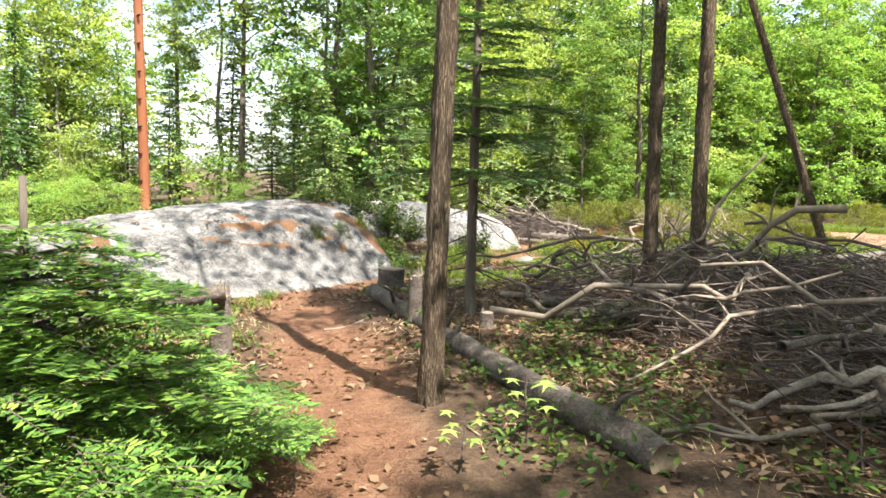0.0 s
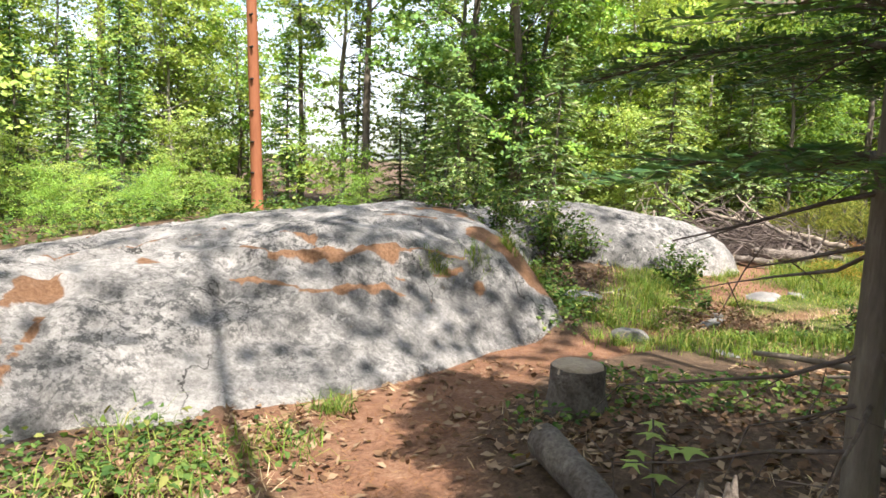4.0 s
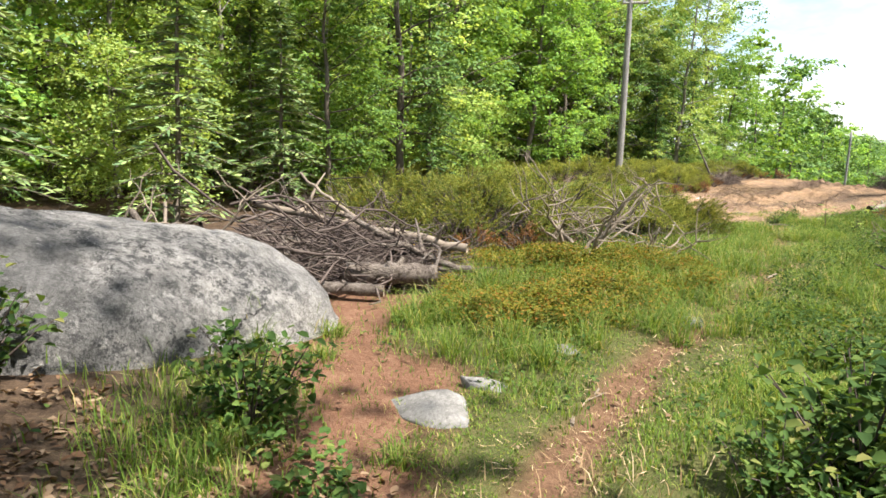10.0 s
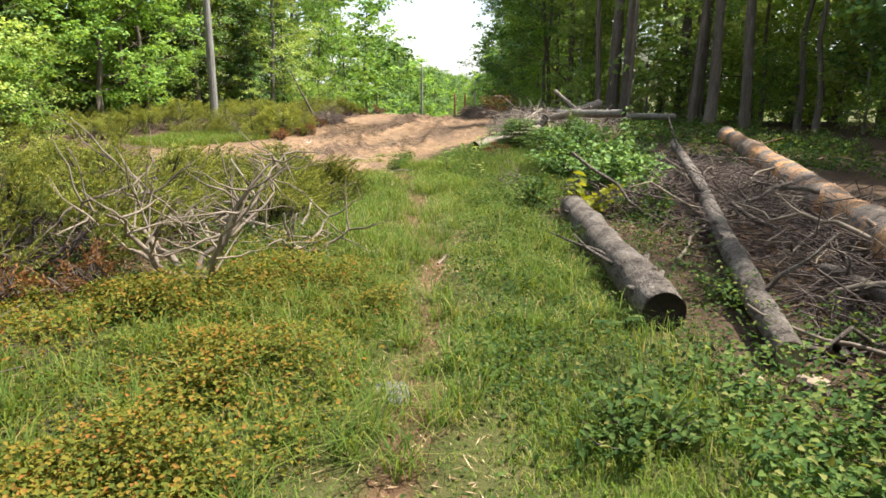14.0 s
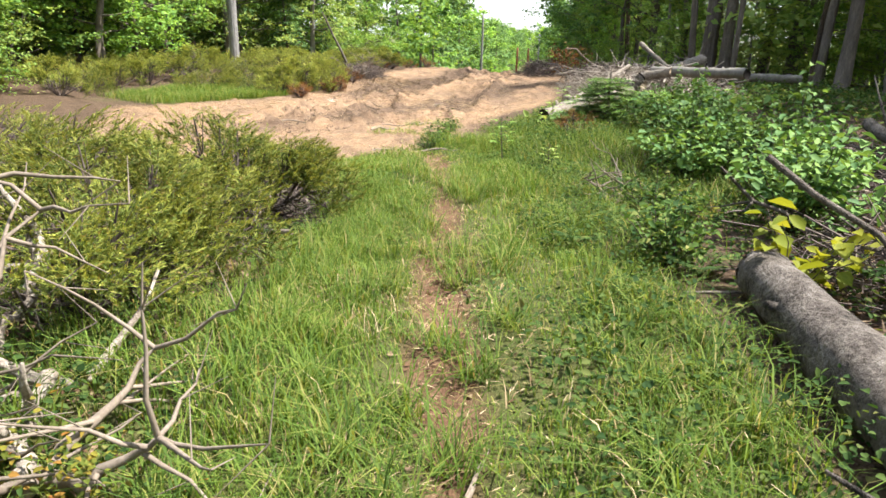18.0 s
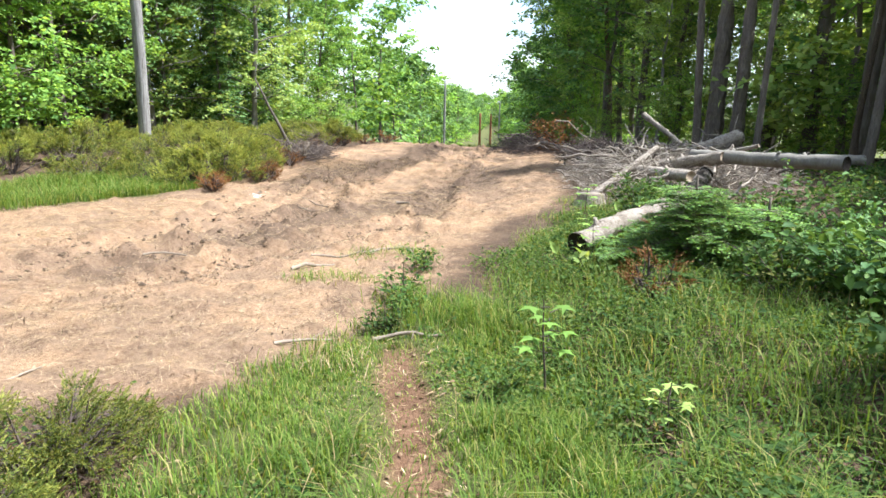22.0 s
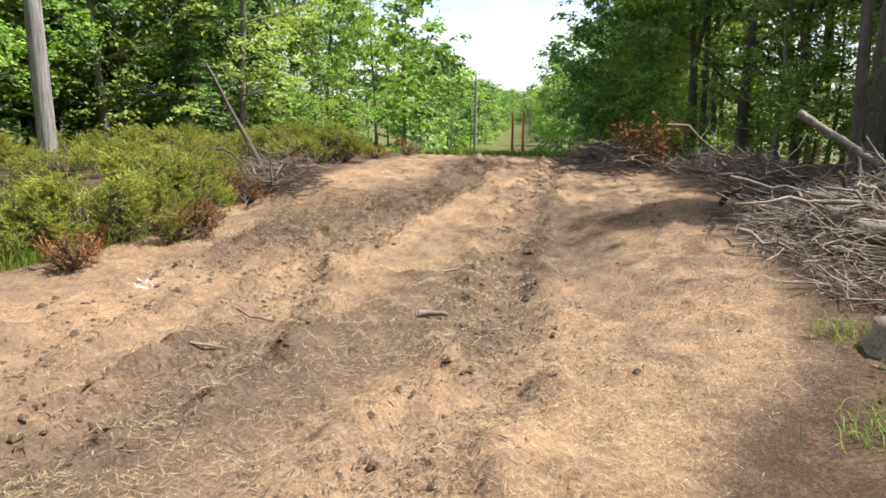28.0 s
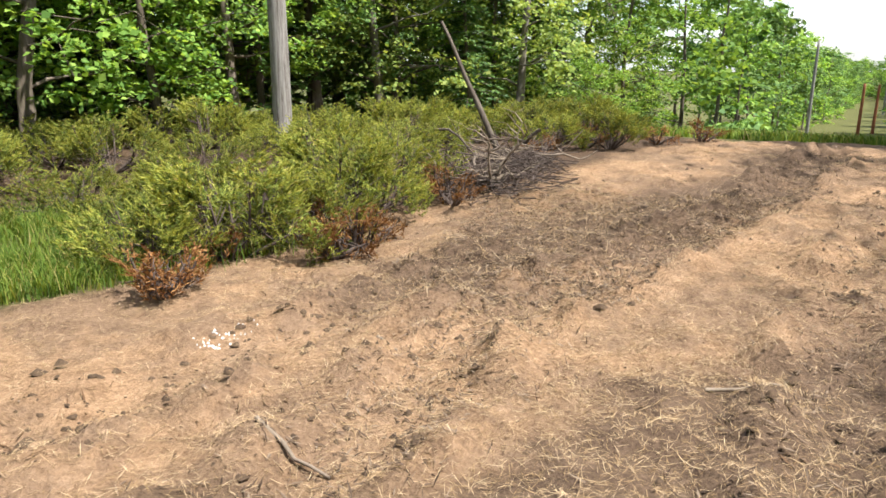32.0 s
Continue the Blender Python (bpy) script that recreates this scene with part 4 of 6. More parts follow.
    for u in np.arange(62, 330, 6.5):
        for v in (5.2, 1):
            stand("distant", *uv(u + rng.normal() * 1.5, v + rng.normal() * .6), scale=.95)
    row(np.arange(12, 26, 2.2), -2.6, ("pine", "tall", "sapling"), .9)                    # shady wood beside the felled logs
    row(np.arange(6, 26, 2.4), -6, ("pine", "far", "tall"), .9)
    row(np.arange(2, 28, 2.6), -10, ("far",), 1)
    row(np.arange(0, 28, 3), -14, ("far",), 1)
    for x, y in ((-1.2, 17.8), (1.2, 19.6), (-3.4, 19.4), (3.2, 21.0)):
        stand("fir", x, y, 2, scale=.9)
    row(np.arange(8, 24, 1.7), 19.2, ("sapling", "fir", "sapling"), .85, .5, scale=.8)
    row(np.arange(5, 24, 1.5), 20.6, ("maple", "sapling", "light", "fir"), .8, .5, scale=.85)
    for x, y in ((34.5, 18.6), (33.6, 20.6), (31.4, 15.4), (29.6, 12.6)):
        stand("sapling", x, y, scale=1.0)
    for x, y in ((26.9, 14.2),):
        stand("pine", x, y, 1, scale=.9)
    # extra row that is never in view, added to shade the felled logs
    row(np.arange(14, 20, 2.3), -3.6, ("tall", "pine"), 1, .5, scale=.8)
    # unseen tree added beside the brush pile, its crown shades the trail
    stand("tall", 3.4, 2.3, 1, .75)
    # unseen trees added around the start for dappled shade on the trail
    for x, y in ((8.6, -4.2), (4.6, -4.8), (1.4, -5.0), (-5, -3), (-2.2, -5), (7.5, 1.0), (-6.5, 1.2), (-6, -7), (2.6, -6.5)):
        stand("tall", x, y)
    for x, y in ((-11, 5), (-14, 9.5), (-13, 13), (-17, 17), (-16, 4), (-20, 12)):
        stand("maple", x, y)
    for u in np.arange(335, 420, 9):                                    # woods that close the cut
        for v in np.arange(-20, 45, 9):
            stand("distant", *uv(u + rng.normal() * 2, v + rng.normal() * 2), scale=1.3)


plant_woods()

# ---- single trees of the first wood ----


def spray_bough(green, wood, root, out, L, rise, needle, step):
    """One fir bough close by: twigs on both sides, each lined with needles."""
    q = np.linspace(0, 1, 6)[:, None]
    path = root + out * L * q + np.array([0, 0, 1]) * L * (rise * q - .55 * q ** 2 + .2 * q ** 3)
    wood.tube(path, np.linspace(.006 + .005 * L, .002, 6), 5, cap=False)
    side = np.array([-out[1], out[0], 0])
    at, way = [], []
    for g in np.arange(.12, 1.0, step / L):
        p = np.array([np.interp(g, q[:, 0], path[:, c]) for c in range(3)])
        for sgn in (-1, 1):
            tl = (.10 + .42 * L * (1 - g) ** .8) * (.7 + .5 * rng.random())
            d = out * .75 + side * sgn * .8 + (0, 0, -.12) + rng.normal(size=3) * .1
            d /= np.linalg.norm(d)
            wood.tube([p, p + d * tl], [.003, .001], 3, cap=False)
            k = max(4, int(tl / .013))
            f = np.linspace(.05, 1, k)[:, None]
            for s2 in (-1, 1):
                at.append(p + d * tl * f)
                perp = np.cross(d, (0, 0, 1.0)) * s2
                way.append(np.repeat((d * .55 + perp * .85 + (0, 0, .12))[None], k, 0) + rng.normal(size=(k, 3)) * .15)
    at, way = np.concatenate(at), np.concatenate(way)
    green.kites(at, way, np.repeat([[0, 0, 1.0]], len(at), 0) + rng.normal(size=(len(at), 3)) * .3, needle * (.8 + .5 * rng.random(len(at))), needle * .3, .1)


def near_fir(x, y, h, r, z0, wide, whorl, needle, step, label, lean=(0, 0)):
    t = thing("fir_tree", x, y, float(ground_z(x, y)), label, "tree")
    wood, green, dead = Shape(), Shape(), Shape()
    wood.tube(wander((0, 0, -.1), (lean[0], lean[1], h), 8, .006), np.linspace(r, .012, 8), 10, lump=.12)
    z = z0
    while z < h - .1:
        f = (z - z0) / (h - z0)
        n = rng.integers(4, 6)
        az0 = rng.random() * 6.283
        for k in range(n):
            az = az0 + 6.283 * k / n + rng.normal() * .25
            L = (wide * (1 - f) ** .8 + .08) * (.7 + .45 * rng.random())
            spray_bough(green, wood, np.array([lean[0] * z / h, lean[1] * z / h, z]), np.array([math.cos(az), math.sin(az), 0]), L, .28, needle, step)
        z += whorl * (.75 + .5 * rng.random())
    z = .25
    while z < z0:                                           # bare dead twigs low on the stem
        for k in range(3):
            az, L = rng.random() * 6.283, .25 + .55 * rng.random()
            a = np.array([0, 0, z])
            tip = a + (math.cos(az) * L, math.sin(az) * L, -.3 * L)
            p = wander(a, tip, 4, .06)
            dead.tube(p, np.linspace(.008, .002, 4), 4, cap=False)
            for _ in range(3):
                b = p[rng.integers(1, 4)]
                dead.tube([b, b + unit(1)[0] * .16 - (0, 0, .03)], [.003, .001], 3, cap=False)
        z += .14
    part("trunk", wood, BARK, t)
    part("needles", green, FIR_TIPS if h < 2 else NEEDLE, t)
    if dead.v:
        part("dead_branch_rest", dead, TWIG, t)["kind"] = "stuff"
    return t


near_fir(.24, 5.6, 4.4, .05, 1.15, .88, .27, .05, .065, "slender dark fir with bare lower twigs beside the trail")
near_fir(-1.35, 2.2, 1.2, .022, .15, .95, .095, .045, .05, "young green fir leaning over the trail's edge")
near_fir(14.95, 16.15, .8, .02, .1, .75, .08, .04, .045, "low spreading young fir among the weeds")
near_fir(15.35, 15.6, .6, .018, .08, .6, .09, .04, .05, "small yellow-green fir among the weeds")
near_fir(-2.2, 3.0, 1.0, .02, .12, .75, .14, .036, .06, "small green fir in the undergrowth")


def slim_tree(x, y, r, h, lean, bark, label, name="tree", crown=3800, leaf=LEAF, low=.55):
    """A thin forest tree whose crown spreads high above the trail."""
    t = thing(name, x, y, float(ground_z(x, y)), label, "tree")
    wood, green, ends = Shape(), Shape(), []
    n = 22
    stem = wander((0, 0, -.12), (lean[0], lean[1], h), n, .0015)
    rad = np.linspace(r, r * .35, n)
    rad[0] *= 1.35
    wood.tube(stem, rad, 14, lump=.10)
    zz, th = np.meshgrid(np.linspace(-.12, 4.2, 150), np.linspace(0, 2 * np.pi, 44, endpoint=False), indexing="ij")
    ridge = np.abs(fbm(th * 3.2 + .35 * np.sin(zz * 5), zz * 1.3, 1.6, 3, 3)) + .5 * np.abs(fbm(th * 6, zz * 4, 1.5, 2, 6))
    rr = np.interp(zz, stem[:, 2], rad) * (.95 + .42 * ridge)                    # furrowed bark round the lower stem
    px, py = np.interp(zz, stem[:, 2], stem[:, 0]), np.interp(zz, stem[:, 2], stem[:, 1])
    i, j = np.meshgrid(np.arange(149), np.arange(44), indexing="ij")
    k2 = (j + 1) % 44
    wood.add(np.stack([px + rr * np.cos(th), py + rr * np.sin(th), zz], -1), np.stack([i * 44 + j, i * 44 + k2, (i + 1) * 44 + k2, (i + 1) * 44 + j], -1).reshape(-1, 4))
    for k in range(16 if crown else 0):
        f = low + (.99 - low) * k / 16
        a = np.array([np.interp(f, np.linspace(0, 1, n), stem[:, c]) for c in range(3)])
        az, L = k * 2.4, 1.0 + 1.2 * rng.random()
        tip = a + (math.cos(az) * L, math.sin(az) * L, L * .7)
        wood.tube(wander(a, tip, 4, .08), np.linspace(r * .3, .008, 4), 5, cap=False)
        ends += [tip, a + (tip - a) * .7, tip + unit(1)[0] * .4, tip + unit(1)[0] * .5]
    part("trunk", wood, bark, t)
    if crown:
        crown_leaves(green, ends, .42, crown, .19)
        part("crown", green, leaf, t)
    return t


slim_tree(-.035, 3.55, .055, 12, (.1, .3), BARK_BROWN, "slim tree with ridged brown bark beside the trail", "ash_tree", 320, LEAF, .72)
slim_tree(1.82, 5.95, .055, 11, (-.1, .3), BARK_BROWN, "thin straight dark-barked tree behind the brush pile", "maple_tree", 800)
slim_tree(2.28, 6.1, .06, 12, (-.25, .2), BARK_BROWN, "thin dark-barked tree behind the brush pile", "maple_tree", 800)
slim_tree(4.35, 7.4, .045, 10, (-3.4, 1.2), BARK_BROWN, "dark thin tree leaning hard over the brush", "maple_tree", 0)


# ---- poles ----
def utility_pole(x, y, r, h, mat, label, arms=True, holes=0, lean=(0, 0)):
    t = thing("utility_pole", x, y, float(terrain(x, y)), label, "pole")
    s = Shape().tube(wander((0, 0, -.4), (lean[0], lean[1], h), 12, .0015), np.linspace(r, r * .68, 12), 18, lump=.02)
    part("pole", s, mat, t)
    if arms:
        z, ax, ay = h - 1.2, .707, -.707
        arm = part("crossarm", Shape().tube([(-ax * .35, -ay * .35, z), (ax * .66, ay * .66, z)], [.05, .05], 8), mat, t)
        for k in (-.3, .6):
            tip = (ax * k, ay * k)
            part("insulator", Shape().tube([(*tip, z), (*tip, z + .1), (*tip, z + .16), (*tip, z + .24), (*tip, z + .36)], [.03, .06, .035, .06, .025], 10), STEEL, arm, "grey porcelain insulator")
        part("brace", Shape().tube([(0, 0, z - .35), (ax * .4, ay * .4, z - .03)], [.018, .018], 6), STEEL, t, "galvanised steel brace")
        part("top_pin", Shape().tube([(lean[0], lean[1], h - .05), (lean[0], lean[1], h + .12), (lean[0], lean[1], h + .2), (lean[0], lean[1], h + .38)], [.03, .03, .06, .03], 8), STEEL, t, "insulator on a steel pin")
    for k in range(holes):
        z = 1.0 + k * .75
        ring = Shape().tube([(-r * .93, -r * .5, z), (-r * .2, -r * 1.12, z)], [.028, .028], 8)
        part("bolt", ring, WOOD_DARK, t)
    return t


slim_tree(-4.45, 24.6, .10, 8.6, (.15, .1), BARK_PALE, "pale dead birch stem behind the outcrop", "birch_snag", 0)
slim_tree(-6.3, 21.2, .10, 9.5, (.1, .2), BARK, "grey maple trunk at the wood's edge", "maple_tree", 2600)
for px, py, pr, word in ((31.6, 19.0, .25, "thick"), (30.65, 18.17, .18, "rough"), (30.5, 19.2, .11, "slender"), (27.7, 17.25, .075, "thin leaning"), (28.76, 15.07, .15, "straight"), (26.33, 12.99, .16, "straight"), (32.9, 16.4, .2, "tall"), (26.87, 14.83, .1, "slender")):
    slim_tree(px, py, pr, 13, (.3 * rng.normal(), .3 * rng.normal()), BARK, word + " grey pine trunk at the shady wood's edge", "pine_tree", 160, NEEDLE_SPRUCE, .84)
utility_pole(-8.45, 19.41, .15, 9.5, POLE_RED, "tall reddish-brown pole with a row of dark bolts behind the outcrop", False, 10, (-.25, .05))
utility_pole(20.1, 30.75, .155, 8.1, POLE_GREY, "weathered grey wooden utility pole among junipers", True, 0, (.0, .1))
for px, py, pr, ph, mat in ((67.8, 50.5, .14, 7.4, POLE_GREY), (85.4, 55.9, .17, 5.2, POLE_RED), (94.9, 59.3, .18, 5.2, POLE_RED), (156, 88.5, .22, 9, POLE_GREY)):
    utility_pole(px, py, pr, ph, mat, "distant wooden pole standing in the cut line", False)


def leaning_snag():
    x, y = 22.0, 27.45
    t = thing("leaning_snag", x, y, float(terrain(x, y)), "bare grey dead stem leaning out of the junipers", "dead tree")
    s = Shape().tube(wander((0, 0, -.1), (-.52, .75, 1.75), 9, .012), np.linspace(.05, .018, 9), 8, lump=.15)
    part("stem", s, BARK, t)


leaning_snag()


# ---- logs, stumps and stones ----
def log(a, b, r0, r1, bark, label, core=WOOD_CUT, knots=4, bend=.02, name="log", rise=(0, 0), stubs=0, sides=18, lift=0.0):
    """A felled stem between two places, lying on the ground (rise: height of its underside at the ends)."""
    za, zb = float(ground_z(*a[:2])) + rise[0] + r0 * .86, float(ground_z(*b[:2])) + rise[1] + r1 * .86
    pa, pb = np.array([*a[:2], a[2] if len(a) > 2 else za]), np.array([*b[:2], b[2] if len(b) > 2 else zb])
    t = new(name)
    t.matrix_basis = Matrix.Translation(pa)
    tagged(t, label, "log")
    n = 20
    path = wander((0, 0, 0), pb - pa, n, bend)
    rad = np.linspace(r0, r1, n) * (1 + .05 * rng.normal(size=n))
    s = Shape().tube(path, rad, sides, cap=False, lump=.12)
    part("bark", s, bark, t)
    for p0, p1, r in ((path[0], path[1], rad[0]), (path[-1], path[-2], rad[-1])):
        d = (p1 - p0) / np.linalg.norm(p1 - p0)
        e = Shape().tube([p0 - d * .004, p0 + d * .03, p0 + d * .03], [r * .97, r * .97, r * .3], sides)
        part("cut_end", e, core, t, "sawn end of the log")
    for k in range(knots):
        i = rng.integers(2, n - 2)
        d = unit(1, 1)[0]
        d[2] = abs(d[2])
        part("knot", Shape().tube([path[i] + d * rad[i] * .8, path[i] + d * (rad[i] + .03 + .05 * rng.random())], [.03, .018], 7), bark, t)
    for k in range(stubs):
        i = rng.integers(2, n - 1)
        d = unit(1, 1)[0]
        d[2] = abs(d[2]) * .8 + .1
        part("branch_stub", Shape().tube(wander(path[i], path[i] + d * (.2 + .5 * rng.random()), 4, .08), np.linspace(.022, .006, 4), 6), bark, t)
    return t


def stump(x, y, r, h, label, top=WOOD_CUT, bark=BARK_LOG, ragged=.0):
    t = thing("stump", x, y, float(ground_z(x, y)), label, "stump")
    s = Shape().tube([(0, 0, -.1), (0, 0, .02), (0, 0, h * .5), (0, 0, h)], [r * 1.5, r * 1.2, r * 1.03, r], 16, cap=False, lump=.14)
    part("bark", s, bark, t)
    part("cut_top", Shape().tube([(0, 0, h - .03), (0, 0, h + .004)], [r * .96, r * .95], 16, lump=.08), top, t, "weathered sawn top")
    if ragged:
        for k in range(4):
            a = k * 1.6 + rng.random() * .4
            p = np.array([math.cos(a) * r * .7, math.sin(a) * r * .7, h - .02])
            part("splinter", Shape().tube([p, p + (0, 0, ragged * (.4 + rng.random()))], [.02, .004], 5), bark, t)
    return t


def stone(x, y, sx, sy, sz, label, mat=STONE, sink=.35, seed=0):
    bm = bmesh.new()
    bmesh.ops.create_icosphere(bm, subdivisions=3, radius=1.15)
    planes = [Vector(unit(1, .8)[0]) for _ in range(9)] + [Vector((.1, .05, 1)).normalized()]
    for v in bm.verts:
        p = v.co.copy()
        k = 1 + .28 * noise.noise(p * 1.4 + Vector((seed * 3.1, x, y))) + .2 * noise.noise(p * 4 + Vector((x, y, seed)))
        p = p * k
        k = 1
        for d in planes:                                                 # broken flat faces
            over = p.dot(d) - .62
            if over > 0:
                p = p - d * over * .92
        v.co = Vector((p.x * sx * k, p.y * sy * k, p.z * sz * k * (1 if p.z > 0 else .6)))
    me = bpy.data.meshes.new("stone")
    bm.to_mesh(me)
    bm.free()
    me.materials.append(mat)
    me.polygons.foreach_set("use_smooth", np.ones(len(me.polygons), bool))
    ob = new("stone", me)
    ob.matrix_basis = pose(x, y, float(ground_z(x, y)) - sz * sink, 0, 0, seed * 57)
    return tagged(ob, label, "stone")


log((-.64, 6.3), (.95, 2.75), .07, .08, BARK_LOG, "fallen grey-brown log half sunk in leaf litter beside the trail", rise=(.03, -.02), bend=.01, stubs=3)
stump(-.52, 6.95, .13, .24, "short sawn stump beside the red trail")
stump(-.2, 5.25, .055, .38, "thin broken stub beside the fallen log", ragged=.08)
stump(.35, 5.1, .05, .12, "small splintered stub in the undergrowth", WOOD_GREY, BARK_LOG, .06)
stump(-1.42, 4.36, .06, .40, "broken stump that holds up a fallen pole", WOOD_GREY, BARK_LOG, .1)
log((-1.36, 4.25), (-3.1, 3.75), .055, .07, BARK_LOG, "barkless grey pole propped on a broken stump", rise=(.40, .12), bend=.008, knots=2)
log((-1.75, 3.2), (-.95, 3.05), .035, .03, WOOD_GREY, "short grey stick in the litter beside the trail", knots=1)
log((.85, 5.75), (2.7, 5.1), .06, .075, BARK_LOG, "grey-brown pole along the foot of the brush pile", rise=(.02, .06), stubs=2)
log((.9, 5.35), (2.6, 4.85), .05, .06, BARK_LOG, "dark pole along the foot of the brush pile", rise=(.0, .0), stubs=2)
# end caps near black: the shade on the log's end is in their colour
log((5.75, 11.2), (8.75, 12.85), .15, .135, BARK_PLATE, "felled log, its ends coloured dark as if shaded, beside the grass track", WOOD_DARK, 8, .006, stubs=2)
log((5.46, 10.46), (13.6, 12.75), .088, .065, BARK_PLATE, "long thin felled stem lying on the slash", WOOD_CUT, 8, .006, rise=(.03, .36), stubs=5)
log((6.0, 9.42), (17.6, 12.45), .205, .165, BARK_ORANGE, "long thick felled pine, its bark peeling orange", WOOD_CUT, 8, .004, rise=(.0, .2), stubs=4, sides=24)
log((6.1, 9.55), (7.1, 10.35), .06, .05, BARK_LOG, "short dead branch on the slash", WOOD_CUT, 2, .02, rise=(.02, .1), stubs=3)
stump(5.22, 10.34, .085, .07, "low sawn stump among nettles")
stump(5.12, 10.62, .07, .06, "low sawn stump among nettles")
log((14.98, 17.2, .19), (17.15, 16.6, .5), .11, .09, LOG_GREY, "thick grey log lying in the weeds, its far end propped up", WOOD_DARK, 6, .02)
log((17.1, 16.62, .46), (17.32, 16.5, .74), .07, .095, BARK_LOG, "dark reddish broken root at the end of the log", WOOD_DARK, 3, .05)
log((20.7, 18.7, .38), (19.05, 17.02, .5), .10, .085, LOG_GREY, "pale smooth log across the front of the heap", WOOD_CUT, 3, .012)
log((18.75, 18.42, .1), (20.7, 17.94, .8), .055, .045, LOG_GREY, "weathered grey pole leaning over the heap", WOOD_GREY, 1, .012)
log((19.75, 17.75, .22), (18.7, 16.75, .26), .12, .12, LOG_GREY, "mossy pale log low in the heap", WOOD_DARK, 3, .01)
log((20.6, 17.9, .5), (20.0, 16.75, .74), .09, .10, LOG_GREY, "grey-brown log resting on the heap", WOOD_CUT, 3, .012)
log((20.4, 17.3, .72), (19.15, 15.1, .84), .105, .10, BARK_PALE, "white birch log with dark knots on top of the heap", WOOD_DARK, 9, .012)
log((20.9, 17.6, .62), (20.2, 16.3, .95), .04, .03, LOG_GREY, "split grey branch lying on the birch log", WOOD_GREY, 1, .02)
log((27.3, 20.0, 1.25), (26.5, 18.7, .5), .07, .06, LOG_GREY, "bare grey pole sticking up out of the heap", WOOD_GREY, 1, .01)
log((23.1, 17.85, .62), (23.7, 17.1, .92), .13, .16, LOG_GREY, "broken hollow stump lying on the heap", WOOD_DARK, 2, .03, stubs=5)
log((22.9, 17.3), (24.6, 14.9), .11, .10, BARK_PALE, "pale birch log behind the heap", WOOD_DARK, 3, .01, rise=(.25, .25))
log((19.3, 18.1, .16), (20.2, 17.45, .42), .045, .03, LOG_GREY, "crooked weathered branch at the foot of the heap", WOOD_GREY, 2, .08, stubs=3)
log((18.9, 17.9, .1), (19.6, 17.2, .3), .035, .025, LOG_GREY, "splintered pale branch in the heap", WOOD_GREY, 2, .08, stubs=3)
log((22.8, 19.9), (21.9, 18.6), .08, .07, BARK_LOG, "dark log in the heap", WOOD_DARK, 2, .02, rise=(.08, .2), stubs=3)
log((21.5, 19.3), (22.6, 18.3), .05, .04, LOG_GREY, "grey branch across the heap", WOOD_GREY, 2, .05, rise=(.3, .5), stubs=5)
log((21.0, 19.0), (22.0, 17.6), .04, .03, LOG_GREY, "bleached branch across the heap", WOOD_GREY, 2, .05, rise=(.3, .55), stubs=5)
stump(18.5, 18.3, .2, .16, "squat pale stump end at the foot of the heap", WOOD_GREY, LOG_GREY)
log((2.46, 13.38), (1.8, 13.72), .085, .08, BARK_LOG, "short sawn log at the end of the brush pile", WOOD_CUT, 2, .01, rise=(.05, .04))
log((1.95, 13.3), (1.5, 13.55), .05, .05, BARK_LOG, "short sawn log under the brush pile", WOOD_CUT, 2, .01, rise=(.0, .0))

log((2.95, 13.75, .45), (1.3, 15.0, .78), .04, .03, WOOD_GREY, "long pale branch on top of the brush pile", WOOD_CUT, 2, .03, stubs=3)
log((2.1, 14.3, .68), (1.75, 14.9, 1.05), .02, .012, WOOD_GREY, "thin pale branch sticking up out of the brush pile", WOOD_CUT, 0, .03)
log((2.85, 13.5), (1.9, 14.2), .03, .025, BARK_LOG, "crooked dark branch on the brush pile", WOOD_CUT, 1, .04, rise=(.1, .5), stubs=3)

for sx_, sy_, a_, b_, c_, lab in ((-.08, 9.28, .19, .12, .09, "pale flat stone in the grass"), (1.4, 11.3, .34, .23, .11, "low pale boulder in the rust-red litter"), (1.75, 11.45, .16, .12, .09, "pale stone in the grass"),
                                  (2.5, 11.75, .12, .1, .07, "small pale stone in the grass"), (4.08, 12.14, .15, .11, .075, "grey mossy stone beside the track"), (3.08, 12.3, .14, .09, .05, "small pale flat stone in the heath"),
                                  (.72, 10.2, .08, .07, .08, "small upright pale stone"), (.58, 9.85, .13, .08, .07, "small pale stone beside the worn track"), (.68, 10.02, .07, .06, .05, "small grey stone beside the worn track"),
                                  (.52, 8.65, .17, .1, .05, "flat pale stone sunk in the grass"), (2.55, 11.8, .1, .08, .07, "grey stone in the grass"), (-.62, 10.3, .34, .26, .12, "grey slab of rock in the litter"),
                                  (-.2, 10.75, .13, .09, .09, "pale stone among weeds")):
    stone(sx_, sy_, a_, b_, c_, lab, STONE, .45, int(sx_ * 10) + int(sy_ * 7))


def ash_patch():
    s = Shape()
    n = 45
    a, r = rng.random(n) * 6.283, .17 * rng.random(n) ** .7
    for k in range(n):
        x, y = 17.38 + math.cos(a[k]) * r[k] * 1.25, 23.95 + math.sin(a[k]) * r[k] * .6
        z = float(terrain(x, y) + relief(np.array(x), np.array(y)))
        q = .003 + .008 * rng.random() ** 2
        s.add([(x - q, y - q, z), (x + q, y - q * .6, z), (x + q * .7, y + q, z), (x - q, y + q, z), (x, y, z + .012)], [(0, 1, 4), (1, 2, 4), (2, 3, 4), (3, 0, 4)])
    tagged(part("ash_patch", s, ASH), "small spill of white ash on the bare soil", "ash", kind="stuff")


ash_patch()


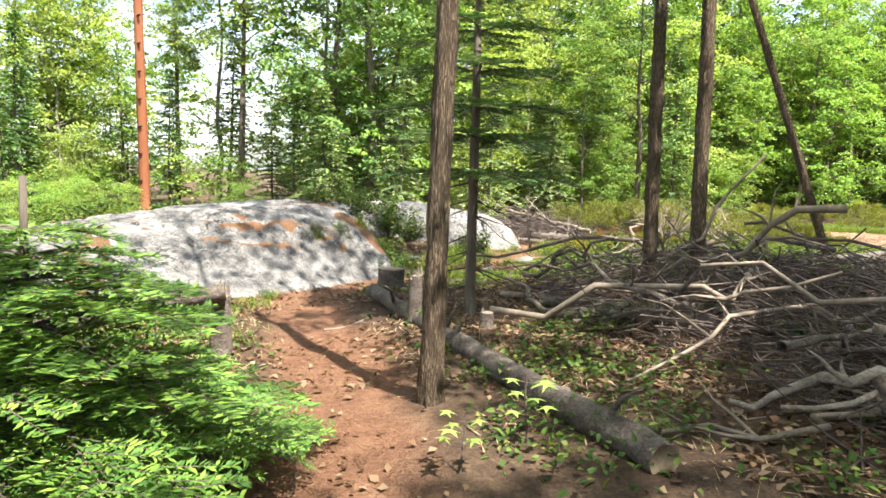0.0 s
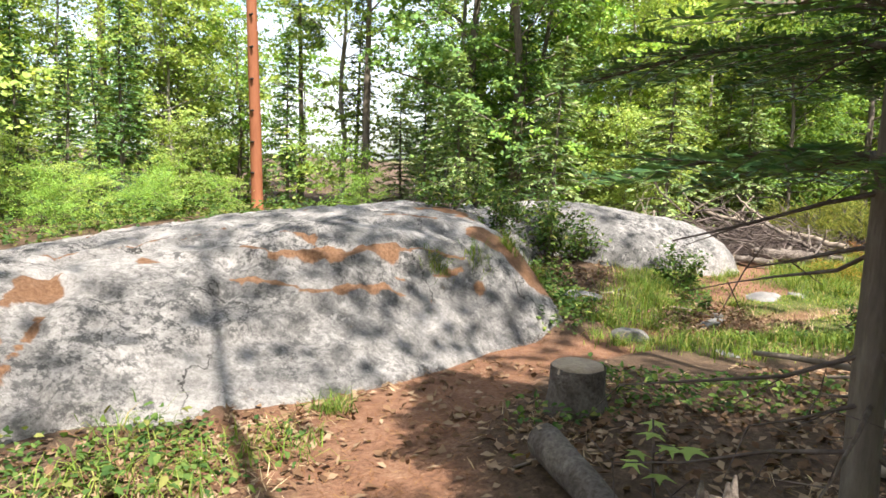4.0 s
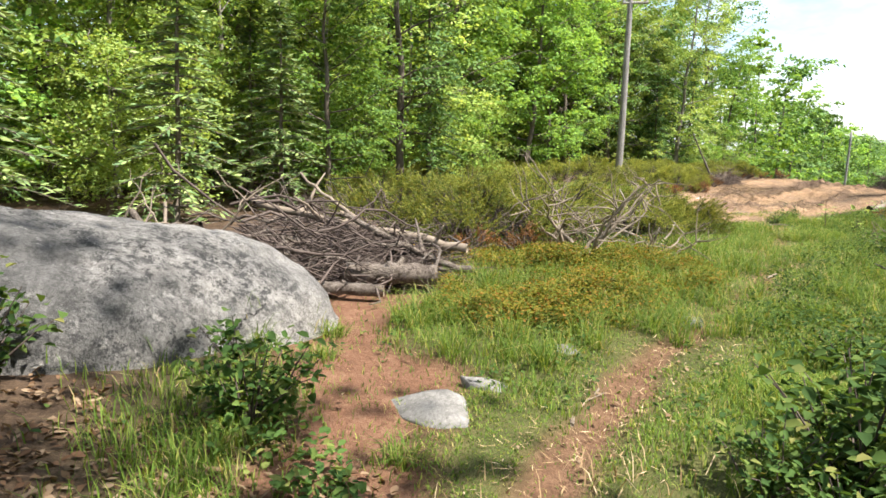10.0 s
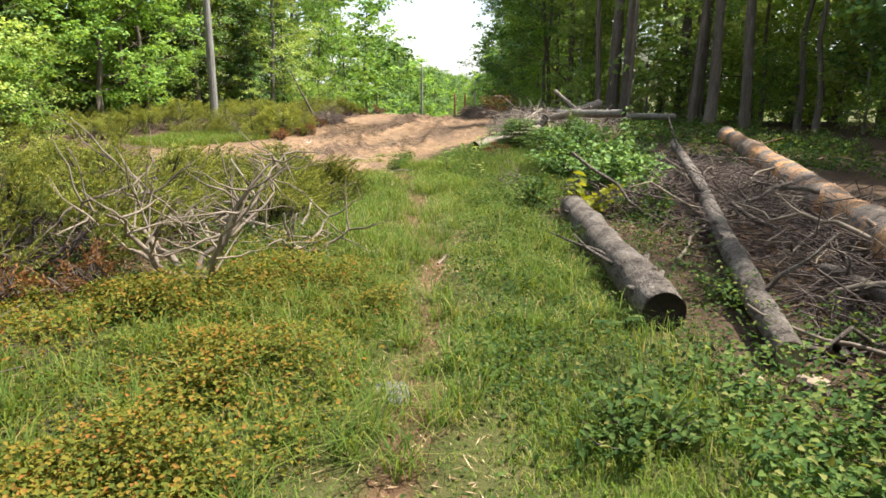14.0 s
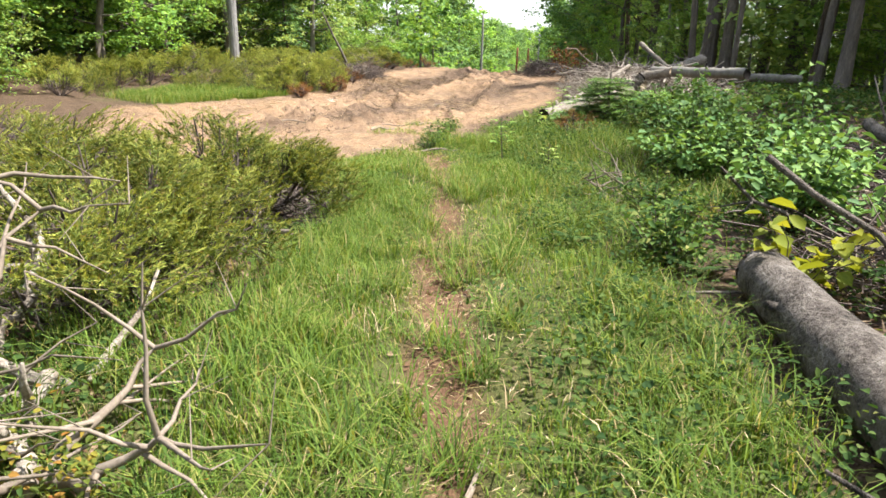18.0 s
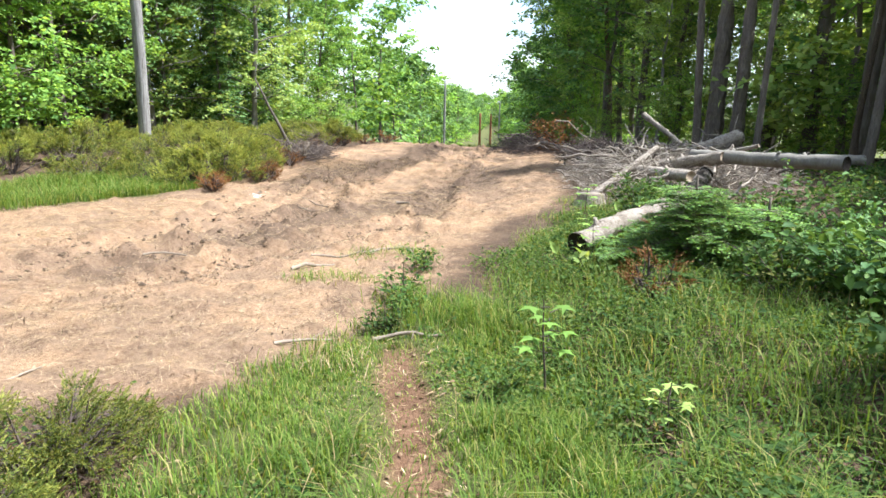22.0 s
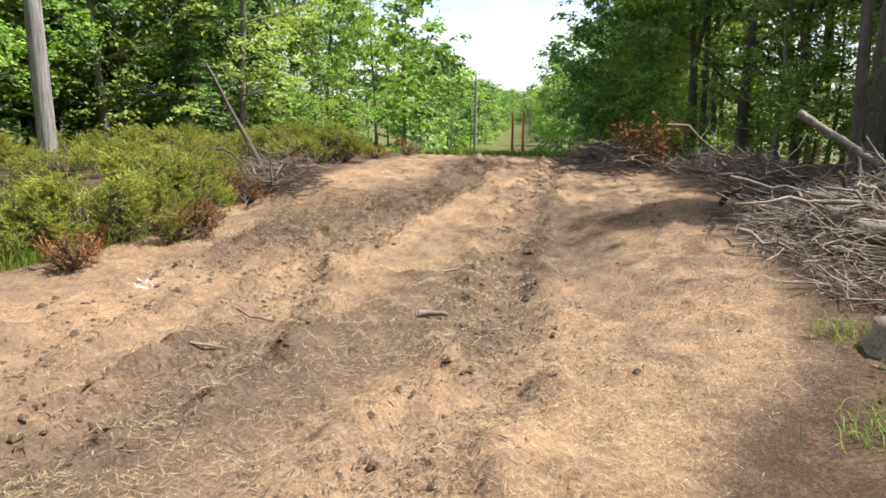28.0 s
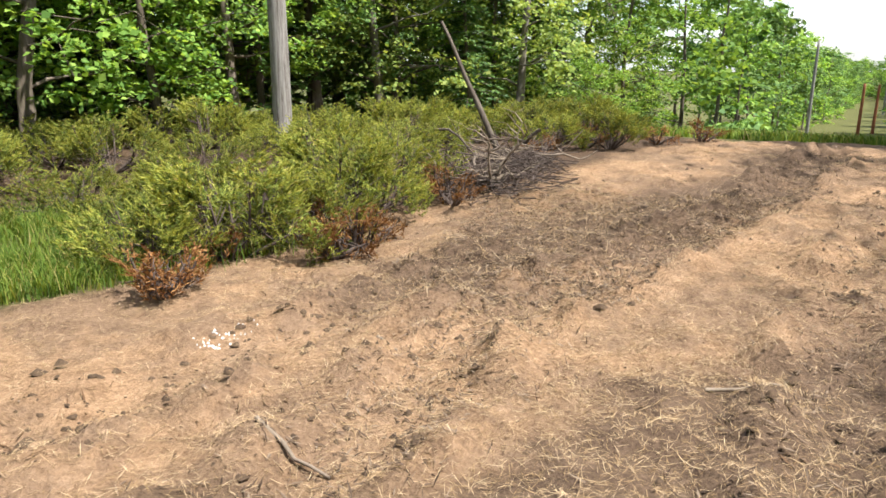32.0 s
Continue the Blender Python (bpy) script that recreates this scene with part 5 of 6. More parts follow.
# ---- brush piles and dead wood ----
def brush(name, poly, big, twigs, height, label, lengths=(.7, 2.4), thick=(.012, .035), way=None, mat=TWIG, bigmat=WOOD_GREY, twig_r=.006):
    """A heap of cut branches: the larger ones each by itself, the fine rest in one mesh."""
    px, py = np.array(poly).T
    cx, cy = px.mean(), py.mean()
    t = thing(name, cx, cy, float(terrain(cx, cy)), label, "brush pile")
    z0 = float(terrain(cx, cy))

    def spots(n):
        x, y = rng.uniform(px.min(), px.max(), n * 4), rng.uniform(py.min(), py.max(), n * 4)
        d = inside(poly, x, y)
        x, y, d = x[d > 0][:n], y[d > 0][:n], d[d > 0][:n]
        return x, y, np.minimum(d / .8, 1) ** .6

    def one(s, x, y, prof, L, r, n, sides, wobble):
        az = rng.random() * 6.283 if way is None else way + rng.normal() * .8
        z = float(ground_z(x, y)) + height * prof * rng.random() ** .6 + r
        d = np.array([math.cos(az), math.sin(az), rng.normal() * .3]) * L * .5
        c = np.array([x - cx, y - cy, z - z0])
        p = wander(c - d, c + d, n, wobble)
        gz = ground_z(p[:, 0] + cx, p[:, 1] + cy) - z0 + r
        p[:, 2] = np.maximum(p[:, 2], gz)
        s.tube(p, np.linspace(r, r * .35, n), sides, cap=False)
        return p
    x, y, pr = spots(big)
    for k in range(len(x)):
        s = Shape()
        L, r = rng.uniform(*lengths), rng.uniform(*thick)
        p = one(s, x[k], y[k], .6 + .5 * pr[k], L, r, 9, 7, .12)
        for _ in range(3):
            i = rng.integers(2, 7)
            s.tube(wander(p[i], p[i] + unit(1, .7)[0] * L * .25, 4, .1), np.linspace(r * .45, .002, 4), 4, cap=False)
        part("branch", s, bigmat if k % 3 else BARK_LOG, t)
    x, y, pr = spots(twigs)
    s = Shape()
    for k in range(len(x)):
        p = one(s, x[k], y[k], pr[k], rng.uniform(.25, 1.1), twig_r * (.5 + rng.random()), 4, 3, .12)
        if k % 2:
            b = p[rng.integers(1, 4)]
            s.tube([b, b + unit(1, .7)[0] * .22], [twig_r * .5, .001], 3, cap=False)
    part("twig_rest", s, mat, t)["kind"] = "stuff"
    return t


brush("brush_pile", [(.75, 6.1), (1.1, 4.9), (1.7, 4.1), (1.9, 3.2), (2.6, 2.6), (4.2, 3.2), (4.6, 6), (3.2, 7.0), (1.2, 6.9)], 58, 1500, .5, "large tangled heap of cut grey branches beside the trail", (.8, 2.6))
brush("brush_pile", [(1.75, 3.4), (2.1, 2.5), (3.4, 2.6), (3.2, 3.9)], 26, 160, .5, "bleached crooked branches at the edge of the heap", (.5, 1.3), (.02, .042), None, TWIG, LOG_GREY)
brush("brush_pile", [(.9, 14.5), (1.5, 13.7), (2.5, 13.55), (2.9, 14.0), (2.5, 14.8), (1.2, 15.2)], 30, 1100, .45, "flat heap of brown cut branches behind the outcrop", (.7, 1.9), (.008, .02), -.3, TWIG, TWIG)
brush("brush_pile", [(-.6, 14.6), (.4, 14.3), (1.0, 14.6), (.2, 15.4)], 8, 220, .3, "bleached branches on the back of the outcrop", (.7, 1.7), (.015, .035))
brush("slash_heap", [(9.2, 12.9), (10.5, 12.6), (13.5, 13.2), (14.5, 12.2), (12, 10.5), (8, 9.2), (6.3, 9.7), (7.5, 10.9)], 46, 1900, .28, "brown slash of dead branches among the felled logs", (.6, 2.0), (.01, .03))
brush("slash_heap", [(5.7, 10.2), (6.6, 10.6), (8.0, 9.9), (7, 8.8), (5.8, 9.1)], 16, 380, .22, "dead twigs and bark beside the felled logs", (.5, 1.5), (.01, .028))
brush("wood_heap", [(19.2, 18.6), (20.5, 19.4), (21.6, 19.9), (23.5, 19.2), (24.2, 17.4), (22.2, 15.8), (20, 16.4), (18.9, 17.8)], 34, 2000, .5, "heap of bleached roots, logs and branches beside the clearing", (.5, 1.6), (.015, .04), None, LOG_GREY, LOG_GREY)
brush("brush_pile", [(23.4, 20.2), (25, 21), (27, 22.2), (28.5, 21.8), (26.5, 20), (24.4, 19.2)], 18, 900, .45, "grey brush along the edge of the bare soil", (.6, 1.8), (.01, .025))
brush("brush_pile", [(25.4, 22.6), (26.6, 23.9), (28.4, 24.8), (29.6, 23.6), (27, 22.2)], 14, 700, .5, "purple-grey heap of brush at the far edge of the bare soil", (.6, 1.8), (.01, .025))
brush("brush_pile", [(20.3, 25.9), (20.8, 25.6), (21.9, 26.2), (22.4, 27), (21.3, 27.1), (20.4, 26.6)], 14, 520, .3, "small heap of dark branches at the junipers' foot", (.5, 1.3), (.01, .025))
brush("brush_pile", [(2.0, 18.2), (2.6, 17.6), (5.6, 20.2), (5.2, 21.4), (3.2, 20.2)], 14, 600, .3, "reddish dead branches along the bare bank", (.5, 1.4), (.01, .02))
brush("brush_pile", [(7.0, 15.5), (8.5, 15.9), (9.4, 16.6), (8.6, 17.2), (7.0, 16.4)], 8, 420, .18, "dark dead twigs under the junipers", (.5, 1.3), (.008, .018))


def dead_shrub(x, y, stems, label, spread=.9, high=.95, r=.03):
    """A bleached, many-stemmed dead bush."""
    t = thing("dead_shrub", x, y, float(terrain(x, y)), label, "dead shrub")
    for k in range(stems):
        az = 6.283 * k / stems + rng.normal() * .3
        el = .25 + .75 * rng.random()
        tip = np.array([math.cos(az) * spread * (1.1 - .5 * el), math.sin(az) * spread * (1.1 - .5 * el), high * el])
        s = Shape()
        p = wander((0, 0, -.03), tip, 9, .09)
        p[:, 2] = np.maximum(p[:, 2], .015)
        s.tube(p, np.linspace(r * (.6 + .5 * rng.random()), .005, 9), 8, cap=False, lump=.2)
        for _ in range(7):
            i = rng.integers(3, 9)
            q = wander(p[i], p[i] + (unit(1, .6)[0] + (0, 0, .25)) * .38, 5, .1)
            s.tube(q, np.linspace(.009, .002, 5), 5, cap=False)
            for _ in range(2):
                b = q[rng.integers(2, 5)]
                s.tube([b, b + unit(1)[0] * .16], [.003, .001], 3, cap=False)
        part("stem", s, WOOD_GREY, t)
    return t


dead_shrub(4.6, 14.15, 7, "bleached dead juniper with twisted bare stems", .95, .9, .034)
dead_shrub(5.75, 14.15, 4, "low bleached dead branch in the grass", .5, .35, .03)
log((5.68, 14.1, .2), (6.02, 14.62, .24), .03, .024, LOG_GREY, "thick bleached twisted branch of the dead juniper", WOOD_GREY, 1, .12, stubs=3)
log((6.0, 14.6, .22), (6.3, 14.55, .16), .02, .012, LOG_GREY, "bleached broken branch lying in the grass", WOOD_GREY, 0, .08, stubs=2)
log((5.95, 14.9, .2), (6.4, 15.35, .45), .022, .014, LOG_GREY, "bleached branch reaching over the grass", WOOD_GREY, 0, .1, stubs=3)
dead_shrub(5.3, 14.8, 7, "grey dead twiggy bush", 1.0, .9, .018)
dead_shrub(20.75, 26.0, 6, "bleached curved dead branches at the soil's edge", .6, .7, .026)
dead_shrub(.55, 14.25, 4, "pale dead branch arching over the outcrop", .8, .9, .022)
dead_shrub(10.75, 14.35, 3, "pale broken branch beside the track", .4, .35, .025)
for x0, y0, x1, y1, r in ((13.55, 19.55, 14.25, 19.2, .02), (14.5, 19.35, 15.2, 19.0, .014), (14.0, 19.7, 14.5, 19.25, .012), (17.2, 22.75, 17.35, 22.35, .013), (17.95, 21.4, 18.05, 21.2, .03), (14.6, 18.75, 15.0, 19.3, .012),
                          (11.9, 18.15, 12.2, 17.9, .014), (12.4, 17.7, 12.7, 17.35, .016), (13.0, 17.3, 13.15, 17.1, .02), (6.35, 13.2, 6.75, 13.3, .012), (16.5, 22.2, 16.75, 22.15, .011), (19.2, 22.0, 19.5, 21.8, .011),
                          (15.0, 23.6, 15.5, 23.5, .013), (18.1, 23.4, 18.15, 23.25, .014), (12.9, 20.9, 13.4, 20.7, .012), (10.4, 18.9, 10.9, 19.1, .012), (-.9, 5.2, -.5, 5.5, .01), (-.75, 6.2, -.5, 6.5, .009), (.3, 10.3, .75, 10.15, .012),
                          (-.4, 10.6, .1, 10.45, .014), (1.9, 10.9, 2.3, 11.2, .012), (8.0, 14.2, 8.3, 14.35, .01)):
    s = Shape()
    pz = [float(terrain(a, b) + relief(np.array(a), np.array(b))) for a, b in ((x0, y0), (x1, y1))]
    p = wander((0, 0, r * .7), (x1 - x0, y1 - y0, pz[1] - pz[0] + r * .7), 6, .07)
    s.tube(p, np.linspace(r, r * .5, 6), 7, lump=.2)
    s.tube([p[3], p[3] + unit(1, .2)[0] * .12], [r * .4, .002], 4, cap=False)
    ob = part("stick", s, WOOD_GREY)
    ob.matrix_basis = Matrix.Translation((x0, y0, pz[0]))
    tagged(ob, "dry broken stick lying on the ground", "stick", "sticks on the ground")

# ---- shrubs ----


def juniper(w, h, shoots, leaf=JUNIPER, name="juniper_bush", length=.3, m=15, fine=1.0, lobes=13, tips=JUNIPER_TIP):
    """A spreading juniper: boughs that fan out in flat lobes of needled shoots, with bare twigs beneath."""
    t = new(name)
    wood, green = Shape(), Shape()
    at, way, ln, late = [], [], [], []
    for b in range(lobes):
        az, f = 2.4 * b + rng.normal() * .5, (.15 + .85 * rng.random()) ** .7
        out = np.array([math.cos(az), math.sin(az), 0])
        side = np.array([-out[1], out[0], 0])
        head = out * w * f * .85 + (0, 0, h * (1.02 - .5 * f ** 2) * (.55 + .5 * rng.random()))
        foot = out * w * f * .12
        elbow = out * w * f * .55 + (0, 0, .22 * h)
        wood.tube([foot, elbow, head], [.02, .014, .005], 5, cap=False)
        for k in range(7):                                               # dead grey twigs inside
            q = elbow + unit(1)[0] * .06
            wood.tube(wander(q, q + unit(1, .7)[0] * w * .35 + (0, 0, .05), 3, .1), [.005, .004, .001], 3, cap=False)
        for k in range(shoots // lobes):
            a, d = rng.normal() * .75, rng.random() ** .6
            reach = w * .42
            tip = head + (out * math.cos(a) + side * math.sin(a)) * reach * d * .8 + np.array([0, 0, -.28 * d * d + .10 * rng.normal()]) * reach * 1.4
            up = (out * math.cos(a) + side * math.sin(a)) * .8 + np.array([0, 0, .55]) + rng.normal(size=3) * .28
            up /= np.linalg.norm(up)
            L = length * (.5 + .8 * rng.random())
            if k % 3 == 0:
                wood.tube([head * .5 + elbow * .5, tip - up * L * .6], [.006, .002], 3, cap=False)
            g = np.linspace(0, 1, m)[:, None]
            tip[2] = max(tip[2], .08)
            at.append(tip - up * L * .75 + up * L * g)
            way.append(up * (.6 + .5 * g) + unit(m, .8) * .8 * (1.1 - g * .6))
            ln.append(fine * (.05 + .085 * (1 - g[:, 0] * .5) * (.7 + .6 * rng.random(m))))
            late.append((g[:, 0] > .62) & (tip[2] > .35 * h) & (rng.random(m) < .75))
    at, way, ln, late = np.concatenate(at), np.concatenate(way), np.concatenate(ln), np.concatenate(late)
    up = unit(len(at)) + (0, 0, .8)
    for mask, k in ((~late, 0), (late, 1)):
        if mask.any():
            green.kites(at[mask], way[mask], up[mask], ln[mask], ln[mask] * .2, .2, k)
    part("stem_rest", wood, TWIG, t)["kind"] = "stuff"
    part("foliage", green, [leaf, tips], t)
    return t


def bush(h, w, stems, leaves, size, leaf, name, upright=.7):
    """A leafy shrub: stems from one root with leaves along them."""
    t = new(name)
    wood, green, pts = Shape(), Shape(), []
    for k in range(stems):
        az, f = rng.random() * 6.283, rng.random() ** .6
        tip = np.array([math.cos(az) * w * f, math.sin(az) * w * f, h * (1 - .45 * f) * (.65 + .45 * rng.random())])
        p = wander((0, 0, -.02), tip, 5, .08)
        wood.tube(p, np.linspace(.006, .002, 5), 4, cap=False)
        g = np.linspace(.3, 1, max(2, leaves // stems))
        pts.append(np.stack([np.interp(g, np.linspace(0, 1, 5), p[:, c]) for c in range(3)], 1))
    pts = np.concatenate(pts) + rng.normal(size=(len(np.concatenate(pts)), 3)) * .035
    n = len(pts)
    d = unit(n, .35)
    d[:, 2] -= .15
    green.leaves(pts, d, unit(n) * .5 + (0, 0, 1), size * (.55 + .7 * rng.random(n)), size * (.45 + .45 * rng.random(n)), .2)
    part("stem_rest", wood, TWIG, t)["kind"] = "stuff"
    part("foliage", green, leaf, t)
    return t


def maple_seedling(h, n, size, leaf, name="maple_seedling"):
    """Few large lobed leaves on thin stalks, each leaf a mesh of its own."""
    t = new(name)
    wood = Shape().tube(wander((0, 0, -.02), (.02, .01, h), 5, .05), np.linspace(.006, .003, 5), 5, cap=False)
    for k in range(n):
        az = k * 2.4 + rng.normal() * .2
        z = h * (.45 + .55 * k / n)
        d = np.array([math.cos(az), math.sin(az), .12])
        foot = np.array([0, 0, z]) + d * size * .8
        wood.tube([(0, 0, z), foot], [.0025, .0015], 4, cap=False)
        s = size * (.75 + .5 * rng.random())
        a = np.linspace(0, 2 * np.pi, 20, endpoint=False)
        r = s * (.62 + .28 * np.cos(5 * a) + .10 * np.cos(10 * a + .6)) * np.where(np.abs(a - np.pi) < .35, .55, 1)
        side = np.array([-d[1], d[0], 0])
        c = foot + d * s * .6
        v = c + np.outer(np.cos(a) * r, d) + np.outer(np.sin(a) * r, side) + np.outer(-.25 * r * r / s, (0, 0, 1))
        leafm = Shape().add(np.vstack([v, c[None]]), [(i, (i + 1) % 20, 20) for i in range(20)])
        part("leaf", leafm, leaf, t)
    part("stem", wood, TWIG, t)
    return t


def fern(fronds, L):
    t = new("fern")
    wood = Shape()
    for k in range(fronds):
        az = 6.283 * k / fronds + rng.normal() * .25
        out = np.array([math.cos(az), math.sin(az), 0])
        side = np.array([-out[1], out[0], 0])
        q = np.linspace(0, 1, 8)[:, None]
        ll = L * (.75 + .4 * rng.random())
        path = out * ll * (.75 * q) + np.array([0, 0, 1]) * ll * (1.0 * q - .62 * q ** 2)
        green = Shape()
        green.tube(path, np.linspace(.004, .001, 8), 4, cap=False)
        g = np.repeat(np.linspace(.15, .98, 17), 2)
        p = np.stack([np.interp(g, q[:, 0], path[:, c]) for c in range(3)], 1)
        sg = np.where(np.arange(len(g)) % 2, 1, -1)[:, None]
        ln = ll * .34 * np.sin(np.pi * np.clip(1.02 - g, .05, .8)) ** .9
        green.kites(p, side * sg + out * .35 + rng.normal(size=p.shape) * .05, np.repeat([[0, 0, 1.0]], len(g), 0) + out * .3, ln, .005 + ln * .09, .05)
        part("frond", green, WEED, t)
    return t


def scatter(protos, spots, label, category, group, scale=(.8, 1.25)):
    first = [True] * len(protos)
    for k, (x, y) in enumerate(spots):
        i = k % len(protos)
        ob = place(protos[i], x, y, rng.random() * 360, rng.uniform(*scale), label, category, group, first[i])
        first[i] = False


JUN = [juniper(.95, .75, 300, m=36, fine=.45), juniper(.85, .9, 300, m=36, fine=.45), juniper(1.1, .65, 310, m=36, fine=.45)]
edge = [(17.25, 25.75), (17.95, 25.65), (18.6, 25.8), (19.3, 26.05), (23.9, 27.4), (17.3, 26.5), (18.2, 26.4), (19.2, 26.5), (20.0, 26.9), (23.2, 27.9), (24.3, 28.3), (25.4, 28.9)]
band = fill([(14.5, 29.0), (17.0, 27.6), (19.5, 27.4), (22.8, 28.6), (26.5, 29.6), (27, 31.5), (21, 33.2), (14.5, 32)], 34, .95)
west = [(12.6, 27.2), (13.6, 28.3), (11.4, 28.2), (12.0, 29.5), (10.2, 27.4), (9.2, 28.6), (13.8, 30.2), (10.6, 30), (7.5, 27), (8.2, 25.4), (6.8, 24.2)]
scatter(JUN, edge + band + west, "low spreading green juniper at the edge of the bare soil", "juniper", "junipers along the clearing", (.68, .98))
near = [(3.35, 16.1), (4.15, 16.0), (4.9, 15.6), (5.6, 16.2), (6.35, 15.2), (6.9, 15.55), (7.4, 16.1), (5.2, 17.2), (6.2, 17.4), (8.3, 16.5), (7.3, 17.5), (8.2, 18.0), (7.2, 18.9), (6.4, 19.9), (8.0, 20.5), (7.0, 21.8), (8.4, 22.4), (5.2, 21.5), (3.9, 15.2)]
NEARJ = [juniper(.95, .68, 560, m=40, fine=.33, length=.24, lobes=24), juniper(.85, .82, 560, m=40, fine=.33, length=.24, lobes=24)]
scatter(NEARJ, near, "olive-green juniper bush with bare grey twigs below", "juniper", "junipers beside the track", (.72, 1.12))
for x, y, k in ((9.0, 17.0, .62), (9.55, 17.55, .55), (10.2, 17.75, .5), (8.6, 16.9, .6), (9.9, 18.3, .5)):
    place(NEARJ[0], x, y, rng.random() * 360, k, "low olive-green juniper at the edge of the bare soil", "juniper", "junipers beside the track")
DEADJ = [juniper(.3, .36, 42, RUST, "dead_juniper", .24, 20, .36, 6, RUST), juniper(.25, .28, 36, RUST, "dead_juniper", .2, 20, .36, 5, RUST)]
scatter(DEADJ, [(18.68, 25.15), (18.54, 25.12), (17.17, 24.85), (17.27, 24.91), (20.13, 25.79), (18.89, 25.28), (13.9, 16.2), (24.97, 27.49), (25.78, 27.28), (17.74, 25.60), (18.75, 25.95), (18.9, 26.15), (20.2, 26.1), (22.6, 27.4), (23.6, 27.6), (24.5, 27.9), (26.9, 22.6), (27.3, 22.9), (4.0, 14.4), (3.5, 14.6), (15.9, 16.6)],
        "rust-orange dead juniper sprig", "dead juniper", "dead juniper sprigs", (.9, 1.4))
RASP = [bush(.75, .4, 18, 460, .06, WEED, "raspberry_bush"), bush(.55, .45, 18, 460, .058, WEED, "raspberry_bush"), bush(.4, .35, 14, 360, .055, WEED, "raspberry_bush")]
saddle = [(-1.35, 10.45), (-1.6, 10.9), (-1.15, 10.9), (-.9, 11.4), (-.6, 11.9), (-1.3, 11.7), (-1.75, 11.5), (.5, 11.35), (-1.9, 10.7), (-.95, 12.1), (-1.5, 12.3)]
scatter(RASP, saddle, "leafy green raspberry bush between the rock domes", "shrub", "raspberry bushes", (.75, 1.2))
rightside = fill([(1.5, 7.6), (2.6, 8.2), (3.6, 9.8), (4.6, 10.2), (5.2, 9.8), (6.6, 10.9), (5.5, 9.3), (3.5, 8.2), (2, 6.8)], 24, .42)
rightside += fill([(11.6, 14.2), (13.4, 14.6), (16.6, 17.2), (18.6, 17.9), (18.8, 16.8), (15, 14.2), (12, 13)], 46, .42)
rightside += [(2.1, 10.0), (2.0, 9.6), (2.5, 9.9), (2.4, 9.4), (1.6, 9.3), (2.9, 10.2), (3.4, 10.2), (1.9, 9.1), (2.9, 9.7), (4.2, 11.0), (9.0, 13.4), (9.6, 13.6), (10.4, 13.9), (8.9, 12.0)]
scatter([RASP[1], RASP[2], bush(.5, .4, 18, 480, .055, WEED, "weed_bush"), bush(.35, .4, 16, 420, .05, WEED, "weed_bush")], rightside, "knee-high green weeds beside the track", "weeds", "weeds beside the track", (.7, 1.2))
MAPLE = [bush(1.0, .65, 30, 900, .085, LEAF_DARK, "young_maple"), bush(.8, .75, 30, 900, .085, LEAF_DARK, "young_maple")]
scatter(MAPLE, [(11.3, 13.0), (11.9, 13.9), (12.7, 14.3), (13.4, 14.1), (12.2, 13.2), (14.2, 14.6), (15.4, 15.0), (10.2, 12.9), (16.4, 15.6)], "bushy young maple with large green leaves", "shrub", "young maples beside the slash", (.75, 1.1))
scatter([bush(.42, .28, 9, 60, .11, LEAF_LIGHT, "maple_sapling")], [(14.4, 16.85), (16.3, 16.9)], "young maple with large bright leaves among the weeds", "shrub", "", (.9, 1.1))
scatter([bush(.28, .26, 12, 200, .05, WEED, "weed_clump")], [(13.2, 18.0), (13.02, 17.9), (13.38, 18.12), (14.3, 18.5), (12.6, 17.75)], "dark green weed clump at the soil's edge", "weeds", "weed clumps on the soil", (.7, 1.1))
scatter([bush(.6, .35, 10, 60, .13, WEED_YELLOW, "yellow_maple")], [(8.95, 12.72)], "young maple with yellow-green leaves behind the log", "shrub", "", (1, 1))
scatter([bush(1.2, .5, 12, 150, .11, RUST, "withered_bush")], [(26.9, 22.4), (27.7, 23.1), (28.4, 23.5), (28.6, 22.6)], "withered orange-leaved bush at the wood's edge", "shrub", "", (.9, 1.2))
scatter([maple_seedling(.28, 7, .055, LEAF_LIGHT), maple_seedling(.4, 9, .06, LEAF)], [(.42, 3.05), (-1.45, 3.5), (.1, 2.7), (14.9, 17.0), (16.2, 17.55), (17.1, 17.9), (-.25, 5.9), (12.1, 16.3), (11.9, 15.6), (-1.2, 3.3), (15.6, 16.4)],
        "maple seedling with bright lobed leaves", "seedling", "maple seedlings", (.9, 1.4))
scatter([fern(8, .46), fern(7, .36)], [(11.0, 14.9), (11.4, 14.6), (12.0, 15.2), (11.7, 15.0), (14.2, 15.95), (9.3, 14.1), (9.0, 13.45), (9.7, 13.9), (8.9, 13.2), (5.6, 11.5), (4.7, 11.2), (5.0, 11.0), (10.1, 14.3), (13.0, 15.9), (14.2, 16.2), (4.3, 10.9)], "green fern beside the grass track", "fern", "ferns", (.5, .8))


BARKCHIP = leafy("bark_shreds", [(0.0, (.045, .03, .022)), (.6, (.12, .085, .062)), (1.0, (.26, .20, .15))], .05, .9, .1, .05)


# ---- ground cover ----
def on_ground(x, y):
    return ground_z(x, y) + relief(x, y)


